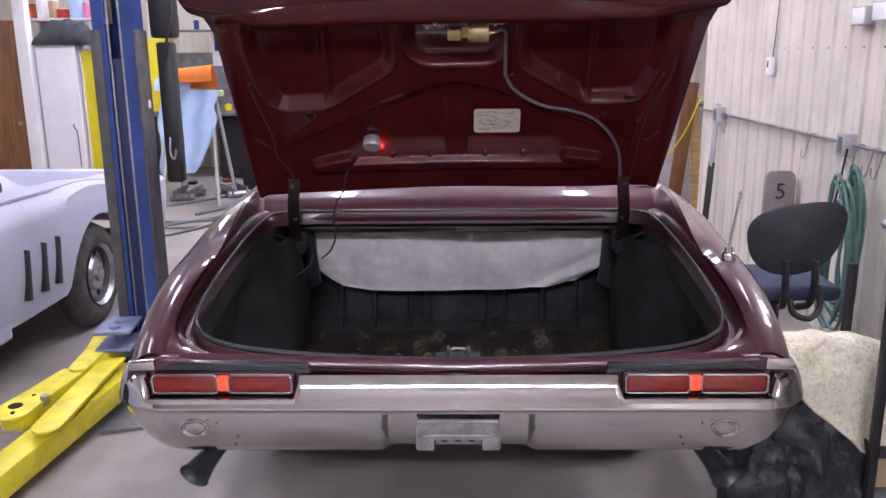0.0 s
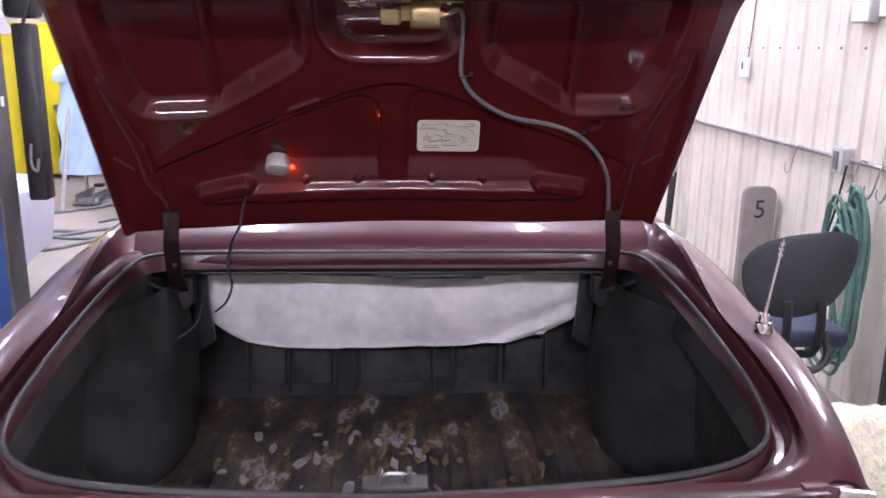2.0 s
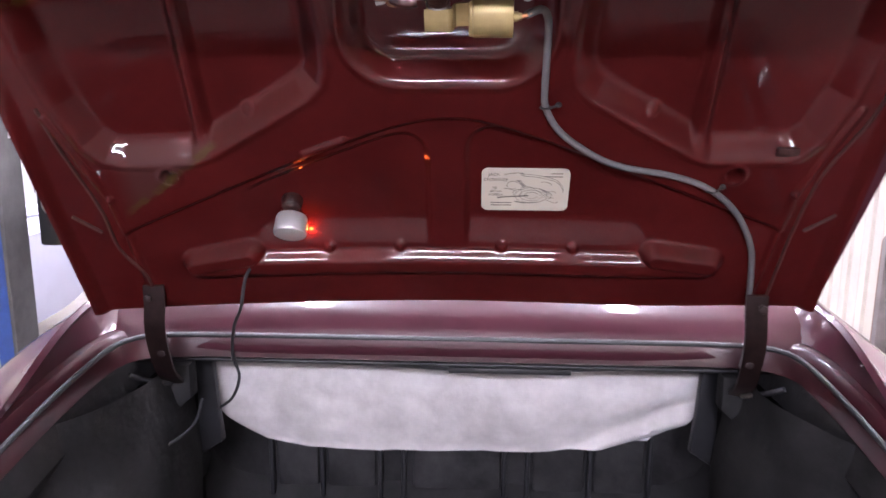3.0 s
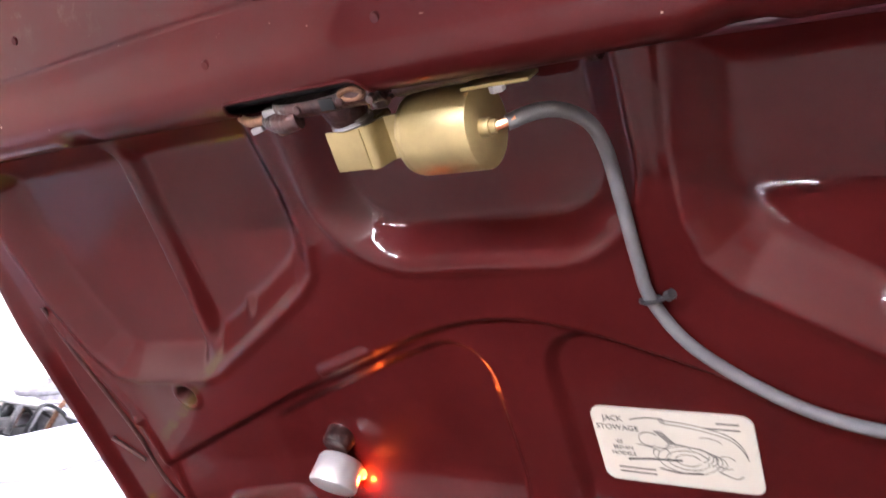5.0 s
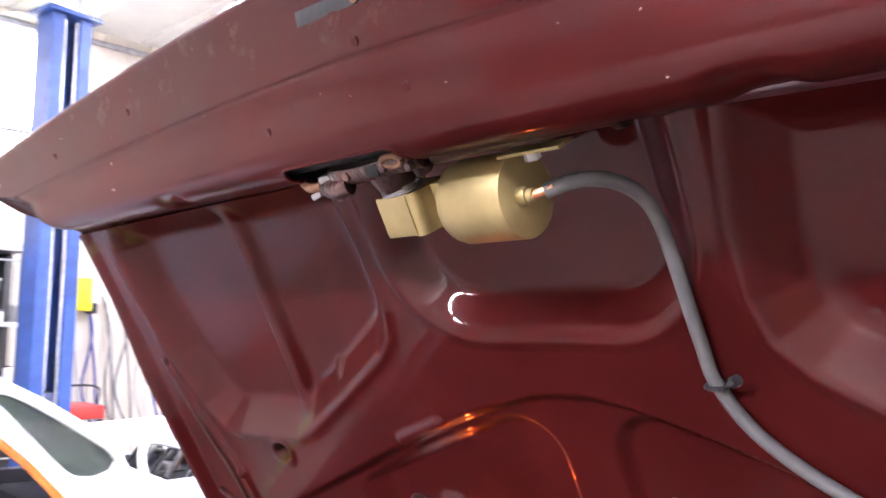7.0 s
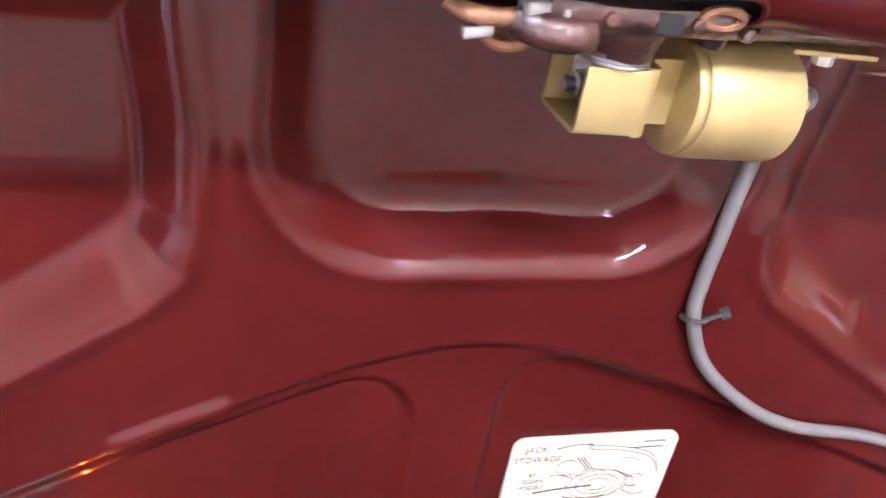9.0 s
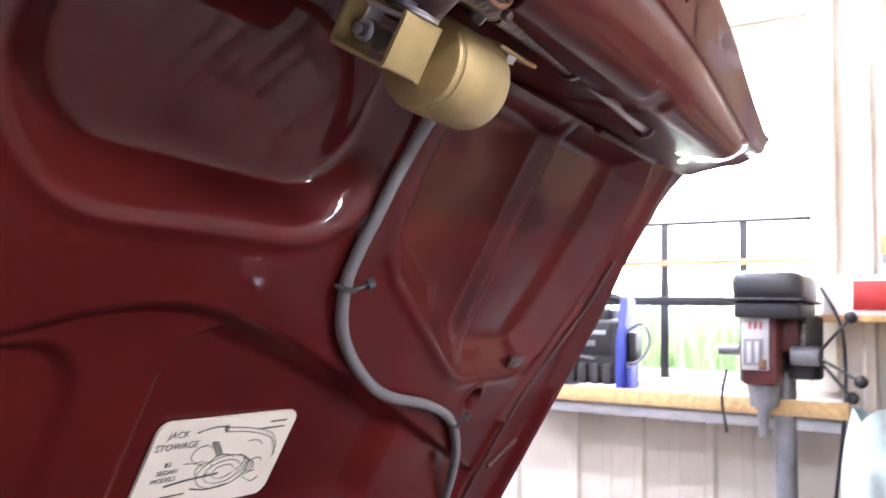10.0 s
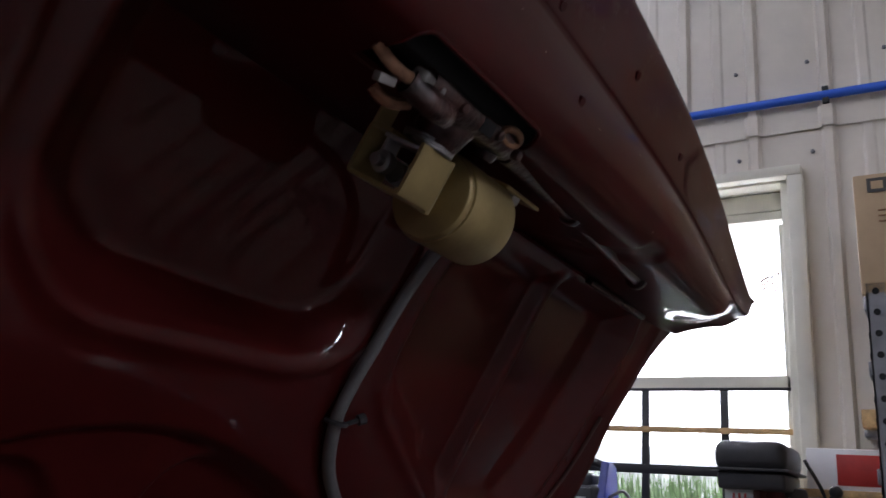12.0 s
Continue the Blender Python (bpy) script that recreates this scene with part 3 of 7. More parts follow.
    for q in ([(-0.102, 0.690), (0.102, 0.690)], [(-0.092, 0.648), (-0.030, 0.690)], [(0.092, 0.648), (0.030, 0.690)], [(-0.095, 0.646), (0.095, 0.646)]):
        tube(bm, [(x, -0.018, z) for x, z in q], 0.0042, 8, 2)
    part("pressed_rib", bm, M_BRACKET, p)
    p.scale.x = 1.1
    p.location.y += 0.006
    for sgn in (-1, 1):
        part("side_flange", boxes(((sgn * 0.107, -0.018, 0.655), (0.006, 0.020, 0.090), 0.002)), M_BRACKET, p)
        bm = boxes(((sgn * 0.085, -0.017, 0.622), (0.044, 0.010, 0.040), 0.003))
        cyl(bm, (sgn * 0.085, -0.026, 0.612), (sgn * 0.085, -0.020, 0.612), 0.006, seg=8)
        part("bracket_foot", bm, M_BRACKET, p)
    part("plate_lamp", boxes(((0, -0.006, 0.628), (0.120, 0.012, 0.024), 0.003)), M_GREY, p, "dim plate lamp strip")
    for k in (-0.036, 0.0, 0.036):
        part("lamp_mark", boxes(((k, -0.013, 0.629), (0.016, 0.002, 0.007), 0.0005)), M_BLACK, p)


bumper()


def tail_lamp(sgn):
    zc = 0.804
    t = part("tail_lamp", boxes(((sgn * 0.668, 0.020, zc), (0.408, 0.03, 0.062), 0.008)), M_GUTTER, car, "red tail lamp in chrome frames")
    for x0, x1 in ((0.684, 0.868), (0.472, 0.650)):
        c, w = sgn * (x0 + x1) / 2, x1 - x0
        part("lens", boxes(((c, -0.001, zc), (w - 0.008, 0.014, 0.046), 0.005)), M_LENS, t)
        for i in range(2):
            part("lens_rib", boxes(((c, -0.0085, zc + 0.008 - 0.016 * i), (w - 0.014, 0.002, 0.0022), 0.0006)), M_LENS, t)
        bm = bmesh.new()
        pts = [(c + a, -0.008, zc + b) for a, b in rounded(w, 0.054, 0.010, 4)]
        tube(bm, pts + [pts[0]], 0.0034, 8, 0)
        part("lens_frame", bm, M_CHROME, t)
    part("reflector", boxes(((sgn * 0.667, 0.0, zc), (0.030, 0.012, 0.044), 0.003)), M_GLOW, t, "bright red lit reflector")


tail_lamp(-1)
tail_lamp(1)
for sgn in (-1, 1):
    bm = bmesh.new()
    prism(bm, [(sgn * 0.42, 0.828), (sgn * 0.86, 0.838), (sgn * 0.80, 0.866), (sgn * 0.425, 0.856)], 0.012, 0.05, "y", 0.006)
    part("lamp_hood", bm, M_TRIM, car, "black moulding over the tail lamp")


def exhaust(sgn):
    bm = bmesh.new()
    tube(bm, [(sgn * 0.62, 0.42, 0.56), (sgn * 0.69, 0.25, 0.55), (sgn * 0.735, 0.16, 0.545)], 0.03, 16, 6)
    p = part("tail_pipe", bm, M_BLACK, car, "black tail pipe with a flared trumpet tip")
    bm = bmesh.new()
    d = Vector((sgn * 0.050, -0.130, -0.046))
    a0 = Vector((sgn * 0.735, 0.155, 0.545))
    rings = []
    q = d.to_track_quat("Z", "Y")
    for s, r in ((0, 0.030), (0.3, 0.0305), (0.55, 0.034), (0.78, 0.040), (0.92, 0.046), (1.0, 0.050), (0.985, 0.048), (0.8, 0.038), (0.5, 0.030), (0.1, 0.026)):
        rings.append([bm.verts.new(a0 + d * s + q @ Vector((r * math.cos(k * math.pi / 14), r * 0.86 * math.sin(k * math.pi / 14), 0))) for k in range(28)])
    skin(bm, rings, True)
    bm.faces.new(rings[-1])
    part("trumpet_tip", bm, M_TRIM, p)


exhaust(-1)
exhaust(1)


# ---- inside of the boot ----
def boot_inside():
    def tub(u, v):
        k = [(0.0, -0.05), (-0.02, -0.12), (0.06, -0.20), (0.08, -0.45), (0.0, -0.52)]
        g, l = k[round(u * 4)]
        x, y, z = rim(v, g, l)
        y = y if y < 0.9 else y + 0.42 * min(1, u * 2)
        y = max(y, 0.30) if u > 0.6 else (max(y, 0.13) if u > 0.4 else y)
        return (x, y, max(z, 0.47) if u < 0.9 else 0.47)
    part("boot_wall", sheet(tub, 4, 100, closed=True), M_TUB, car)
    def floor_z(x, y):
        bead = float(smooth01(0.35, 0.65, abs(((x + 2) / 0.115) % 1 - 0.5) * 2)) * float(smooth01(1.2, 1.1, y))
        return 0.475 + 0.010 * noise.noise(Vector((x * 6, y * 6, 0))) + 0.013 * bead
    def floor_fn(u, v):
        x, y = -0.86 + 1.72 * u, 0.285 + 1.135 * v
        return (x, y, floor_z(x, y))
    part("boot_floor", sheet(floor_fn, 170, 40), M_RUST, car, "boot floor with rust stains and peeling paint")
    # curled flakes of old paint on the ribbed floor
    rnd = random.Random(31)
    for mats, count in ((M_FLAKE, 46), (M_OCHRE, 70)):
        bm = bmesh.new()
        for k in range(count):
            x, y = rnd.gauss(-0.05, 0.26), rnd.uniform(0.33, 1.15)
            w, l, a = rnd.uniform(0.006, 0.020), rnd.uniform(0.012, 0.050), rnd.gauss(0, 0.25)
            if abs(x) > 0.56:
                continue
            ring = []
            for j in range(7):
                b = 2 * math.pi * j / 7
                r = rnd.uniform(0.6, 1.1)
                px, py = w * r * math.cos(b), l * r * math.sin(b)
                ring.append(bm.verts.new((x + px * math.cos(a) - py * math.sin(a), y + px * math.sin(a) + py * math.cos(a), floor_z(x, y) + 0.004 + 0.004 * rnd.random())))
            bm.faces.new(ring)
        f = part("paint_flakes", thick(bm, 0.0012), mats, car, "curled pale and ochre flakes of old paint", smooth=False)
        f["kind"] = "stuff"
    # wheel wells
    for sgn in (-1, 1):
        def well(u, v):
            """Wheel house: a smooth bulge standing against the side of the boot."""
            y = 0.60 + 0.83 * u
            q = math.sin(math.pi * min(1, u * 1.04)) ** 0.55
            wrinkle = 0.008 * noise.noise(Vector((u * 7, v * 5, sgn)))
            x = 0.875 - (0.265 - 0.05 * v ** 3) * q + wrinkle + 0.03 * (1 - v) ** 4
            return (sgn * x, y, 0.472 + 0.55 * v)
        part("wheel_well", sheet(well, 40, 20), M_TUB, car, "black smooth wheel house inside the boot")
        bm = bmesh.new()
        prism(bm, [(sgn * a, b) for a, b in ((0.640, 1.06), (0.600, 1.06), (0.592, 0.90), (0.580, 0.78), (0.640, 0.74))], 1.135, 1.160, "y", 0.004)
        part("side_brace", bm, M_BLACK, car, "black upright strap beside the liner")
        part("drain_tab", boxes(((sgn * 0.72, 0.17, 0.80), (0.10, 0.02, 0.05), 0.008)), M_TUB, car)
    # seat bulkhead with pressed ribs
    b = part("seat_bulkhead", boxes(((0, 1.43, 0.72), (1.7, 0.03, 0.56), 0.005)), M_BULK, car, "black pressed-steel bulkhead behind the seat")
    for x, wd in ((-0.455, 0.12), (-0.30, 0.14), (0.0, 0.25), (0.29, 0.145), (0.46, 0.14)):
        part("bulkhead_panel", boxes(((x, 1.408, 0.60), (wd, 0.02, 0.17), 0.012)), M_BULK, b)
    for x in (-0.529, -0.384, -0.217, -0.150, 0.136, 0.202, 0.377, 0.544):
        part("rib", boxes(((x, 1.402, 0.60), (0.013, 0.03, 0.22), 0.004)), M_BLACK, b)
    def liner(u, v):
        s = 2 * u - 1
        half = 0.628 * (1 - 0.20 * max(0, (v - 0.30) / 0.70) ** 2.4)
        x = half * s
        drop = 0.325 * v * (1 - 0.0 * s * s)
        fold = 0.020 * math.sin(30 * u + 14 * v) * v * smooth01(0.74, 0.95, u) + 0.012 * noise.noise(Vector((u * 7, v * 2.5, 0))) + 0.006 * noise.noise(Vector((u * 22, v * 9, 3)))
        return (x, 1.26 - 0.05 * math.sin(math.pi * min(1, v * 1.05)) - fold, 1.035 - drop + 0.03 * abs(s) ** 4 * v * v + 0.008 * s * v)
    part("top_well_liner", thick(sheet(liner, 60, 26), 0.004), M_CLOTH, car, "sagging off-white cloth liner of the folding top well")
    bm = bmesh.new()
    cyl(bm, (-0.66, 1.02, 1.040), (0.64, 1.02, 1.036), 0.005)
    part("torsion_bar", bm, M_BLACK, car)
    bm = bmesh.new()
    tube(bm, [(-0.63, 1.02, 1.045), (-0.2, 1.035, 1.030), (0.05, 1.04, 1.018), (0.3, 1.035, 1.026), (0.62, 1.02, 1.045)], 0.004, 8)
    part("torsion_bar", bm, M_BLACK, car)
    part("bar_sleeve", boxes(((0.13, 1.025, 1.024), (0.28, 0.014, 0.014), 0.003)), M_BLACK, car)
    # striker
    s = part("striker", boxes(((0, 0.150, 0.826), (0.135, 0.05, 0.012), 0.003), ((-0.030, 0.148, 0.843), (0.010, 0.03, 0.032), 0.003), ((0.030, 0.148, 0.843), (0.010, 0.03, 0.032), 0.003)), M_GUARD, car, "dark steel boot latch striker")
    bm = bmesh.new()
    tube(bm, [(-0.022, 0.140, 0.834), (-0.020, 0.138, 0.852), (0.0, 0.138, 0.856), (0.020, 0.138, 0.852), (0.022, 0.140, 0.834)], 0.0045, 8, 4)
    part("striker_loop", bm, M_STEEL, s, "worn steel striker loop")
    for sgn in (-1, 1):
        bm = bmesh.new()
        def strap(u, v):
            x, y, z = spline([(0.640, 1.02, 0.985), (0.636, 0.955, 1.03), (0.628, 0.905, 1.09), (0.620, 0.868, 1.16), (0.612, 0.856, 1.22), (0.609, 0.850, 1.262)], 5)[round(u * 25)]
            return (sgn * x + 0.040 * (v - 0.5), y - 0.003 * math.cos(math.pi * (v - 0.5)), z)
        h = part("hinge_arm", thick(sheet(strap, 25, 4), 0.009), M_HINGE, car, "dark brown boot lid hinge strap")
        for z, y in ((1.10, 0.893), (1.235, 0.844)):
            bm = bmesh.new()
            cyl(bm, (sgn * 0.620, y + 0.008, z), (sgn * 0.620, y - 0.012, z), 0.009, seg=6, bevel=0.001)
            part("hinge_bolt", bm, M_HINGE, h)
        bm = bmesh.new()
        prism(bm, [(sgn * a, b) for a, b in ((0.605, 1.03), (0.668, 1.03), (0.660, 0.955), (0.632, 0.925), (0.605, 0.95))], 1.0, 1.05, "y", 0.006)
        part("hinge_bracket", bm, M_TUB, h)
        bm = bmesh.new()
        tube(bm, [(sgn * 0.645, 0.99, 0.99), (sgn * 0.675, 0.95, 1.01), (sgn * 0.71, 0.92, 1.035)], 0.006, 8, 3)
        part("support_rod", bm, M_STEEL if sgn > 0 else M_TUB, h)
    # wire loop on the passenger side
    bm = bmesh.new()
    tube(bm, [(-0.773, 0.85, 0.965), (-0.743, 0.88, 0.905), (-0.696, 0.90, 0.868), (-0.640, 0.93, 0.866), (-0.592, 0.97, 0.898), (-0.585, 1.02, 0.94)], 0.004, 6)
    part("wire_loop", bm, M_RUBBER, car)
    bm = bmesh.new()
    cyl(bm, (-0.784, 0.845, 1.0), (-0.772, 0.85, 0.960), 0.010, seg=10, bevel=0.002)
    part("wire_plug", bm, M_LGREY, car)


boot_inside()


def aerial():
    bm = bmesh.new()
    cyl(bm, (0.878, 0.43, 1.048), (0.878, 0.43, 1.078), 0.025, 0.019, 18, 0.004)
    cyl(bm, (0.878, 0.43, 1.078), (0.878, 0.43, 1.094), 0.015, 0.012, 14)
    t = part("aerial_base", bm, M_CHROME, car, "chrome aerial base on the rear quarter")
    bm = bmesh.new()
    cyl(bm, (0.878, 0.43, 1.09), (0.896, 0.425, 1.235), 0.0050, 0.0042, 10)
    cyl(bm, (0.896, 0.425, 1.235), (0.901, 0.423, 1.278), 0.0030, 0.0026, 10)
    for k in range(3):
        cyl(bm, (0.8965 + 0.0016 * k, 0.4248, 1.238 + 0.013 * k), (0.8971 + 0.0016 * k, 0.4246, 1.244 + 0.013 * k), 0.0062, seg=10)
    part("mast", bm, M_CHROME, t)


aerial()


# ---- the raised lid ----
LID = Matrix(((1, 0, 0, 0), (0, -0.485, -0.8746, 0.895), (0, 0.8746, -0.485, 1.2), (0, 0, 0, 1)))


def poly_dist(X, V, pts):
    """Signed distance to a polygon, negative inside."""
    best = np.full(X.shape, 1e9)
    inside = np.zeros(X.shape, bool)
    for (ax, ay), (bx, by) in zip(pts, pts[1:] + pts[:1]):
        ex, ey = bx - ax, by - ay
        t = np.clip(((X - ax) * ex + (V - ay) * ey) / (ex * ex + ey * ey), 0, 1)
        best = np.minimum(best, np.hypot(X - ax - t * ex, V - ay - t * ey))
        inside ^= ((ay > V) != (by > V)) & (X < (bx - ax) * (V - ay) / (by - ay + 1e-12) + ax)
    return np.where(inside, -best, best)


def seg_dist(X, V, ax, ay, bx, by):
    t = np.clip(((X - ax) * (bx - ax) + (V - ay) * (by - ay)) / ((bx - ax) ** 2 + (by - ay) ** 2), 0, 1)
    return np.hypot(X - ax - t * (bx - ax), V - ay - t * (by - ay))


POCKET = [(0.225, 0.715), (0.213, 0.62), (0.213, 0.56), (0.222, 0.527), (0.246, 0.503), (0.35, 0.440), (0.435, 0.390), (0.465, 0.380), (0.59, 0.380), (0.62, 0.388), (0.648, 0.42),
          (0.675, 0.50), (0.692, 0.60), (0.695, 0.675), (0.68, 0.715)]


def ramp01(e0, e1, x, k=0.25):
    """A straight ramp with small fillets at both ends."""
    t = (x - e0) / (e1 - e0)
    return (np.sqrt(t * t + k * k) - np.sqrt((t - 1) ** 2 + k * k) + 1) / 2


def rise(X):
    """Crown of the tail section; one side hangs a little lower."""
    return 0.06 * X ** 2 - 0.022 * smooth01(0.25, 0.8, X)


def crown(X):
    """Crown of the inner panel."""
    return rise(X) + 0.022 * np.maximum(0, -X) - 0.010 * smooth01(0.4, 0.75, X)


def lid_height(X, V):
    A = np.abs(X)
    W = -0.025 + crown(X)
    # lower field under the arched crease, with its two rounded panels
    arch = 0.459 - 0.455 * (np.sqrt(X ** 2 + 0.0110) - 0.105)
    below = (1 - ramp01(-0.009, 0.001, V - arch, 0.12)) * smooth01(0.15, 0.235, V) * (1 - smooth01(0.60, 0.66, A))
    W -= 0.013 * below
    r = 0.07
    qx, qv = np.where(X > 0, 0.026, 0.036) + r - A, V - (arch - np.where(X > 0, 0.008, 0.020) - r)
    inner = np.hypot(np.maximum(qx, 0), np.maximum(qv, 0)) + np.minimum(np.maximum(qx, qv), 0) - r
    panel = (1 - ramp01(-0.011, 0.0, inner, 0.12)) * smooth01(0.15, 0.235, V) * (1 - smooth01(0.34, 0.40, A))
    W -= 0.013 * panel
    # two large side openings with rolled edges
    d = poly_dist(A, V, POCKET)
    W += 0.004 * np.exp(-((d - 0.008) / 0.008) ** 2)
    W -= 0.033 * (1 - ramp01(-0.033, -0.002, d, 0.20))
    rib = seg_dist(A, V, 0.441, 0.73, 0.445, 0.40)
    W += 0.016 * (1 - ramp01(0.007, 0.019, rib, 0.15)) * smooth01(0.0, 0.040, -d)
    # dish behind the latch
    bx, by = np.maximum(0, A - 0.075), np.maximum(0, np.maximum(0.625 - V, V - 0.80))
    q = np.hypot(bx, by) - 0.045
    W += 0.004 * np.exp(-((q - 0.060) / 0.008) ** 2)
    W -= 0.032 * (1 - ramp01(0.020, 0.050, q, 0.16))
    # lower rail with its end lugs
    rail = (1 - ramp01(0.014, 0.033, np.abs(V - 0.125), 0.14)) * (1 - smooth01(0.50, 0.535, A))
    lug = 1 - ramp01(0.014, 0.032, seg_dist(A, V, 0.40, 0.154, 0.505, 0.136), 0.12)
    W += 0.022 * np.maximum(rail, lug * 1.3)
    for k in (-0.24, -0.10, 0.10, 0.24):
        W += 0.006 * (1 - smooth01(0.006, 0.013, np.hypot(X - k, V - 0.165)))
    # dimples, round holes, side seams
    W += 0.005 * (1 - smooth01(0.004, 0.015, np.hypot(A - 0.355, V - 0.470)))
    W += 0.004 * (1 - smooth01(0.001, 0.013, seg_dist(X, V, -0.19, 0.412, -0.26, 0.386)))
    r = np.hypot(A - 0.515, V - 0.345)
    W += 0.003 * np.exp(-((r - 0.02) / 0.004) ** 2) - 0.022 * (1 - smooth01(0.011, 0.016, r))
    for a in ((0.70, 0.48, 0.635, 0.30), (0.635, 0.30, 0.61, 0.04)):
        W += 0.006 * (1 - smooth01(0.002, 0.010, seg_dist(A, V, *a)))
    return W


LIP = [(0.716, -0.03), (0.718, -0.01), (0.724, 0.03), (0.732, 0.065), (0.739, 0.092), (0.746, 0.106), (0.756, 0.113), (0.768, 0.115), (0.785, 0.112), (0.805, 0.104),
       (0.818, 0.0970), (0.8225, 0.0945), (0.826, 0.0938), (0.830, 0.0938), (0.85, 0.089), (0.872, 0.083), (0.892, 0.078), (0.900, 0.075), (0.904, 0.069), (0.902, 0.06)]


def half_width(v):
    return 0.748 + 0.035 * v + 0.014 * smooth01(0.66, 0.9, v)


def lip_extra(X, v):
    """How far the tail section runs out past the sides of the inner panel."""
    return 0.050 * smooth01(0.712, 0.80, v)


def skin_half(x, v):
    """Half width of the outer skin, which stands out beyond the inner panel."""
    more = 0.005 + 0.058 * v if x > 0 else 0.013 + 0.015 * v
    edge = more + (0.012 if x > 0 else 0.018) * float(smooth01(0.64, 0.74, v))
    lip = float(lip_extra(x, v)) + 0.003
    return half_width(v) + edge + (lip - edge) * float(smooth01(0.74, 0.82, v))


def sweep_back(X, v):
    """How far the tail edge bends towards the hinges."""
    A = np.abs(X)
    return (0.03 * A + 0.09 * A ** 2) * np.where(X < 0, 0.65, 1.0) * smooth01(0.72, 0.90, v)


def lip_row(X, v, w):
    """Place of a line of the tail section, sinking to a plain edge at the two ends."""
    A = np.abs(X)
    V = v - sweep_back(X, v)
    mid = -0.02 + rise(X) + (w + 0.02) - (0.035 + 0.015 * np.sign(X)) * X ** 2 * smooth01(0.716, 0.74, v)
    end = rise(X) - 0.02 + np.interp(V, [0.64, 0.70, 0.74, 0.83], [-0.012, -0.004, 0.028, 0.082]) - 0.012 * smooth01(0.88, 0.903, v)
    far = smooth01(0.0, 0.03 + 0.21 * (1 - smooth01(0.79, 0.87, v)), half_width(v) + lip_extra(X, v) - A)
    W = end + (mid - end) * far
    W = W - 0.016 * (1 - smooth01(0.008, 0.03, np.abs(A - 0.30))) * (1 - smooth01(0.0, 0.03, abs(v - 0.735)))
    return V, W


SLOT = (-0.102, 0.041, 0.7445, 0.0115)


def lip_w(x, v):
    """Height of the tail section near the middle of the lid."""
    k = float(np.interp(v, [p[0] for p in LIP[:19]], [p[1] for p in LIP[:19]]))
    return float(lip_row(np.array([x]), v, k)[1][0])


def lid_surface():
    nx, nv = 500, 230
    U = np.linspace(-1, 1, nx + 1)
    rows = []
    for v in np.linspace(0.0, 0.712, nv):
        X = U * half_width(v)
        W = lid_height(X, np.full_like(X, v))
        e = half_width(v) - np.abs(X)
        W = W + (0.014 - 0.010 * smooth01(0.45, 0.62, v)) * (1 - smooth01(0.012, 0.034, e)) - 0.03 * (1 - smooth01(0.0, 0.006, e)) - 0.012 * (1 - smooth01(0.0, 0.012, v))
        rows.append((X, np.full_like(X, v), W))
    for p in spline([(v, w, 0) for v, w in LIP], 4):
        X = U * (half_width(p.x) + lip_extra(U, p.x))
        rows.append((X, *lip_row(X, p.x, p.y)))
    bm = bmesh.new()
    rings = [[bm.verts.new((x, v, w)) for x, v, w in zip(*row)] for row in rows]
    skin(bm, rings)
    # the latch slot goes through
    x0, x1, sv, sr = SLOT
    hole = [f for f in bm.faces if abs(f.calc_center_median().x) < 0.13 and 0.72 < f.calc_center_median().y < 0.77
            and math.hypot(max(x0 + sr - f.calc_center_median().x, 0, f.calc_center_median().x - x1 + sr), f.calc_center_median().y - sv) < sr]
    bmesh.ops.delete(bm, geom=hole, context="FACES")
    return bm


lid = part("boot_lid", lid_surface(), M_LID, car, "raised boot lid with a glossy pressed maroon inner panel")
lid.matrix_local = LID


def lid_skin(u, v):
    vv = -0.008 + 0.911 * v
    s = 2 * u - 1
    a, out, fold = abs(s), skin_half(s, vv), half_width(vv) + float(lip_extra(s, vv)) - 0.004
    x = math.copysign(out * a / 0.96 if a <= 0.9601 else out + (fold - out) * (a - 0.96) / 0.04, s)
    w0 = -0.082 + 0.03 * x * x - 0.02 * float(smooth01(0.25, 0.8, x)) + 0.052 * float(smooth01(0.86, 0.96, a)) - 0.006 * float(smooth01(0.96, 1.0, a))
    tip = 0.060 + rise(x) - (0.035 + 0.015 * math.copysign(1, x)) * x * x
    return (x, vv - float(sweep_back(np.array([x]), vv)[0]), w0 + (tip - w0) * float(smooth01(0.72, 1.0, v)) ** 1.6)


part("outer_skin", sheet(lid_skin, 100, 70), M_BODY, lid, "painted outer skin of the lid")


# ---- hardware on the lid ----
def lid_w(x, v):
    return float(lid_height(np.array([x]), np.array([v]))[0])


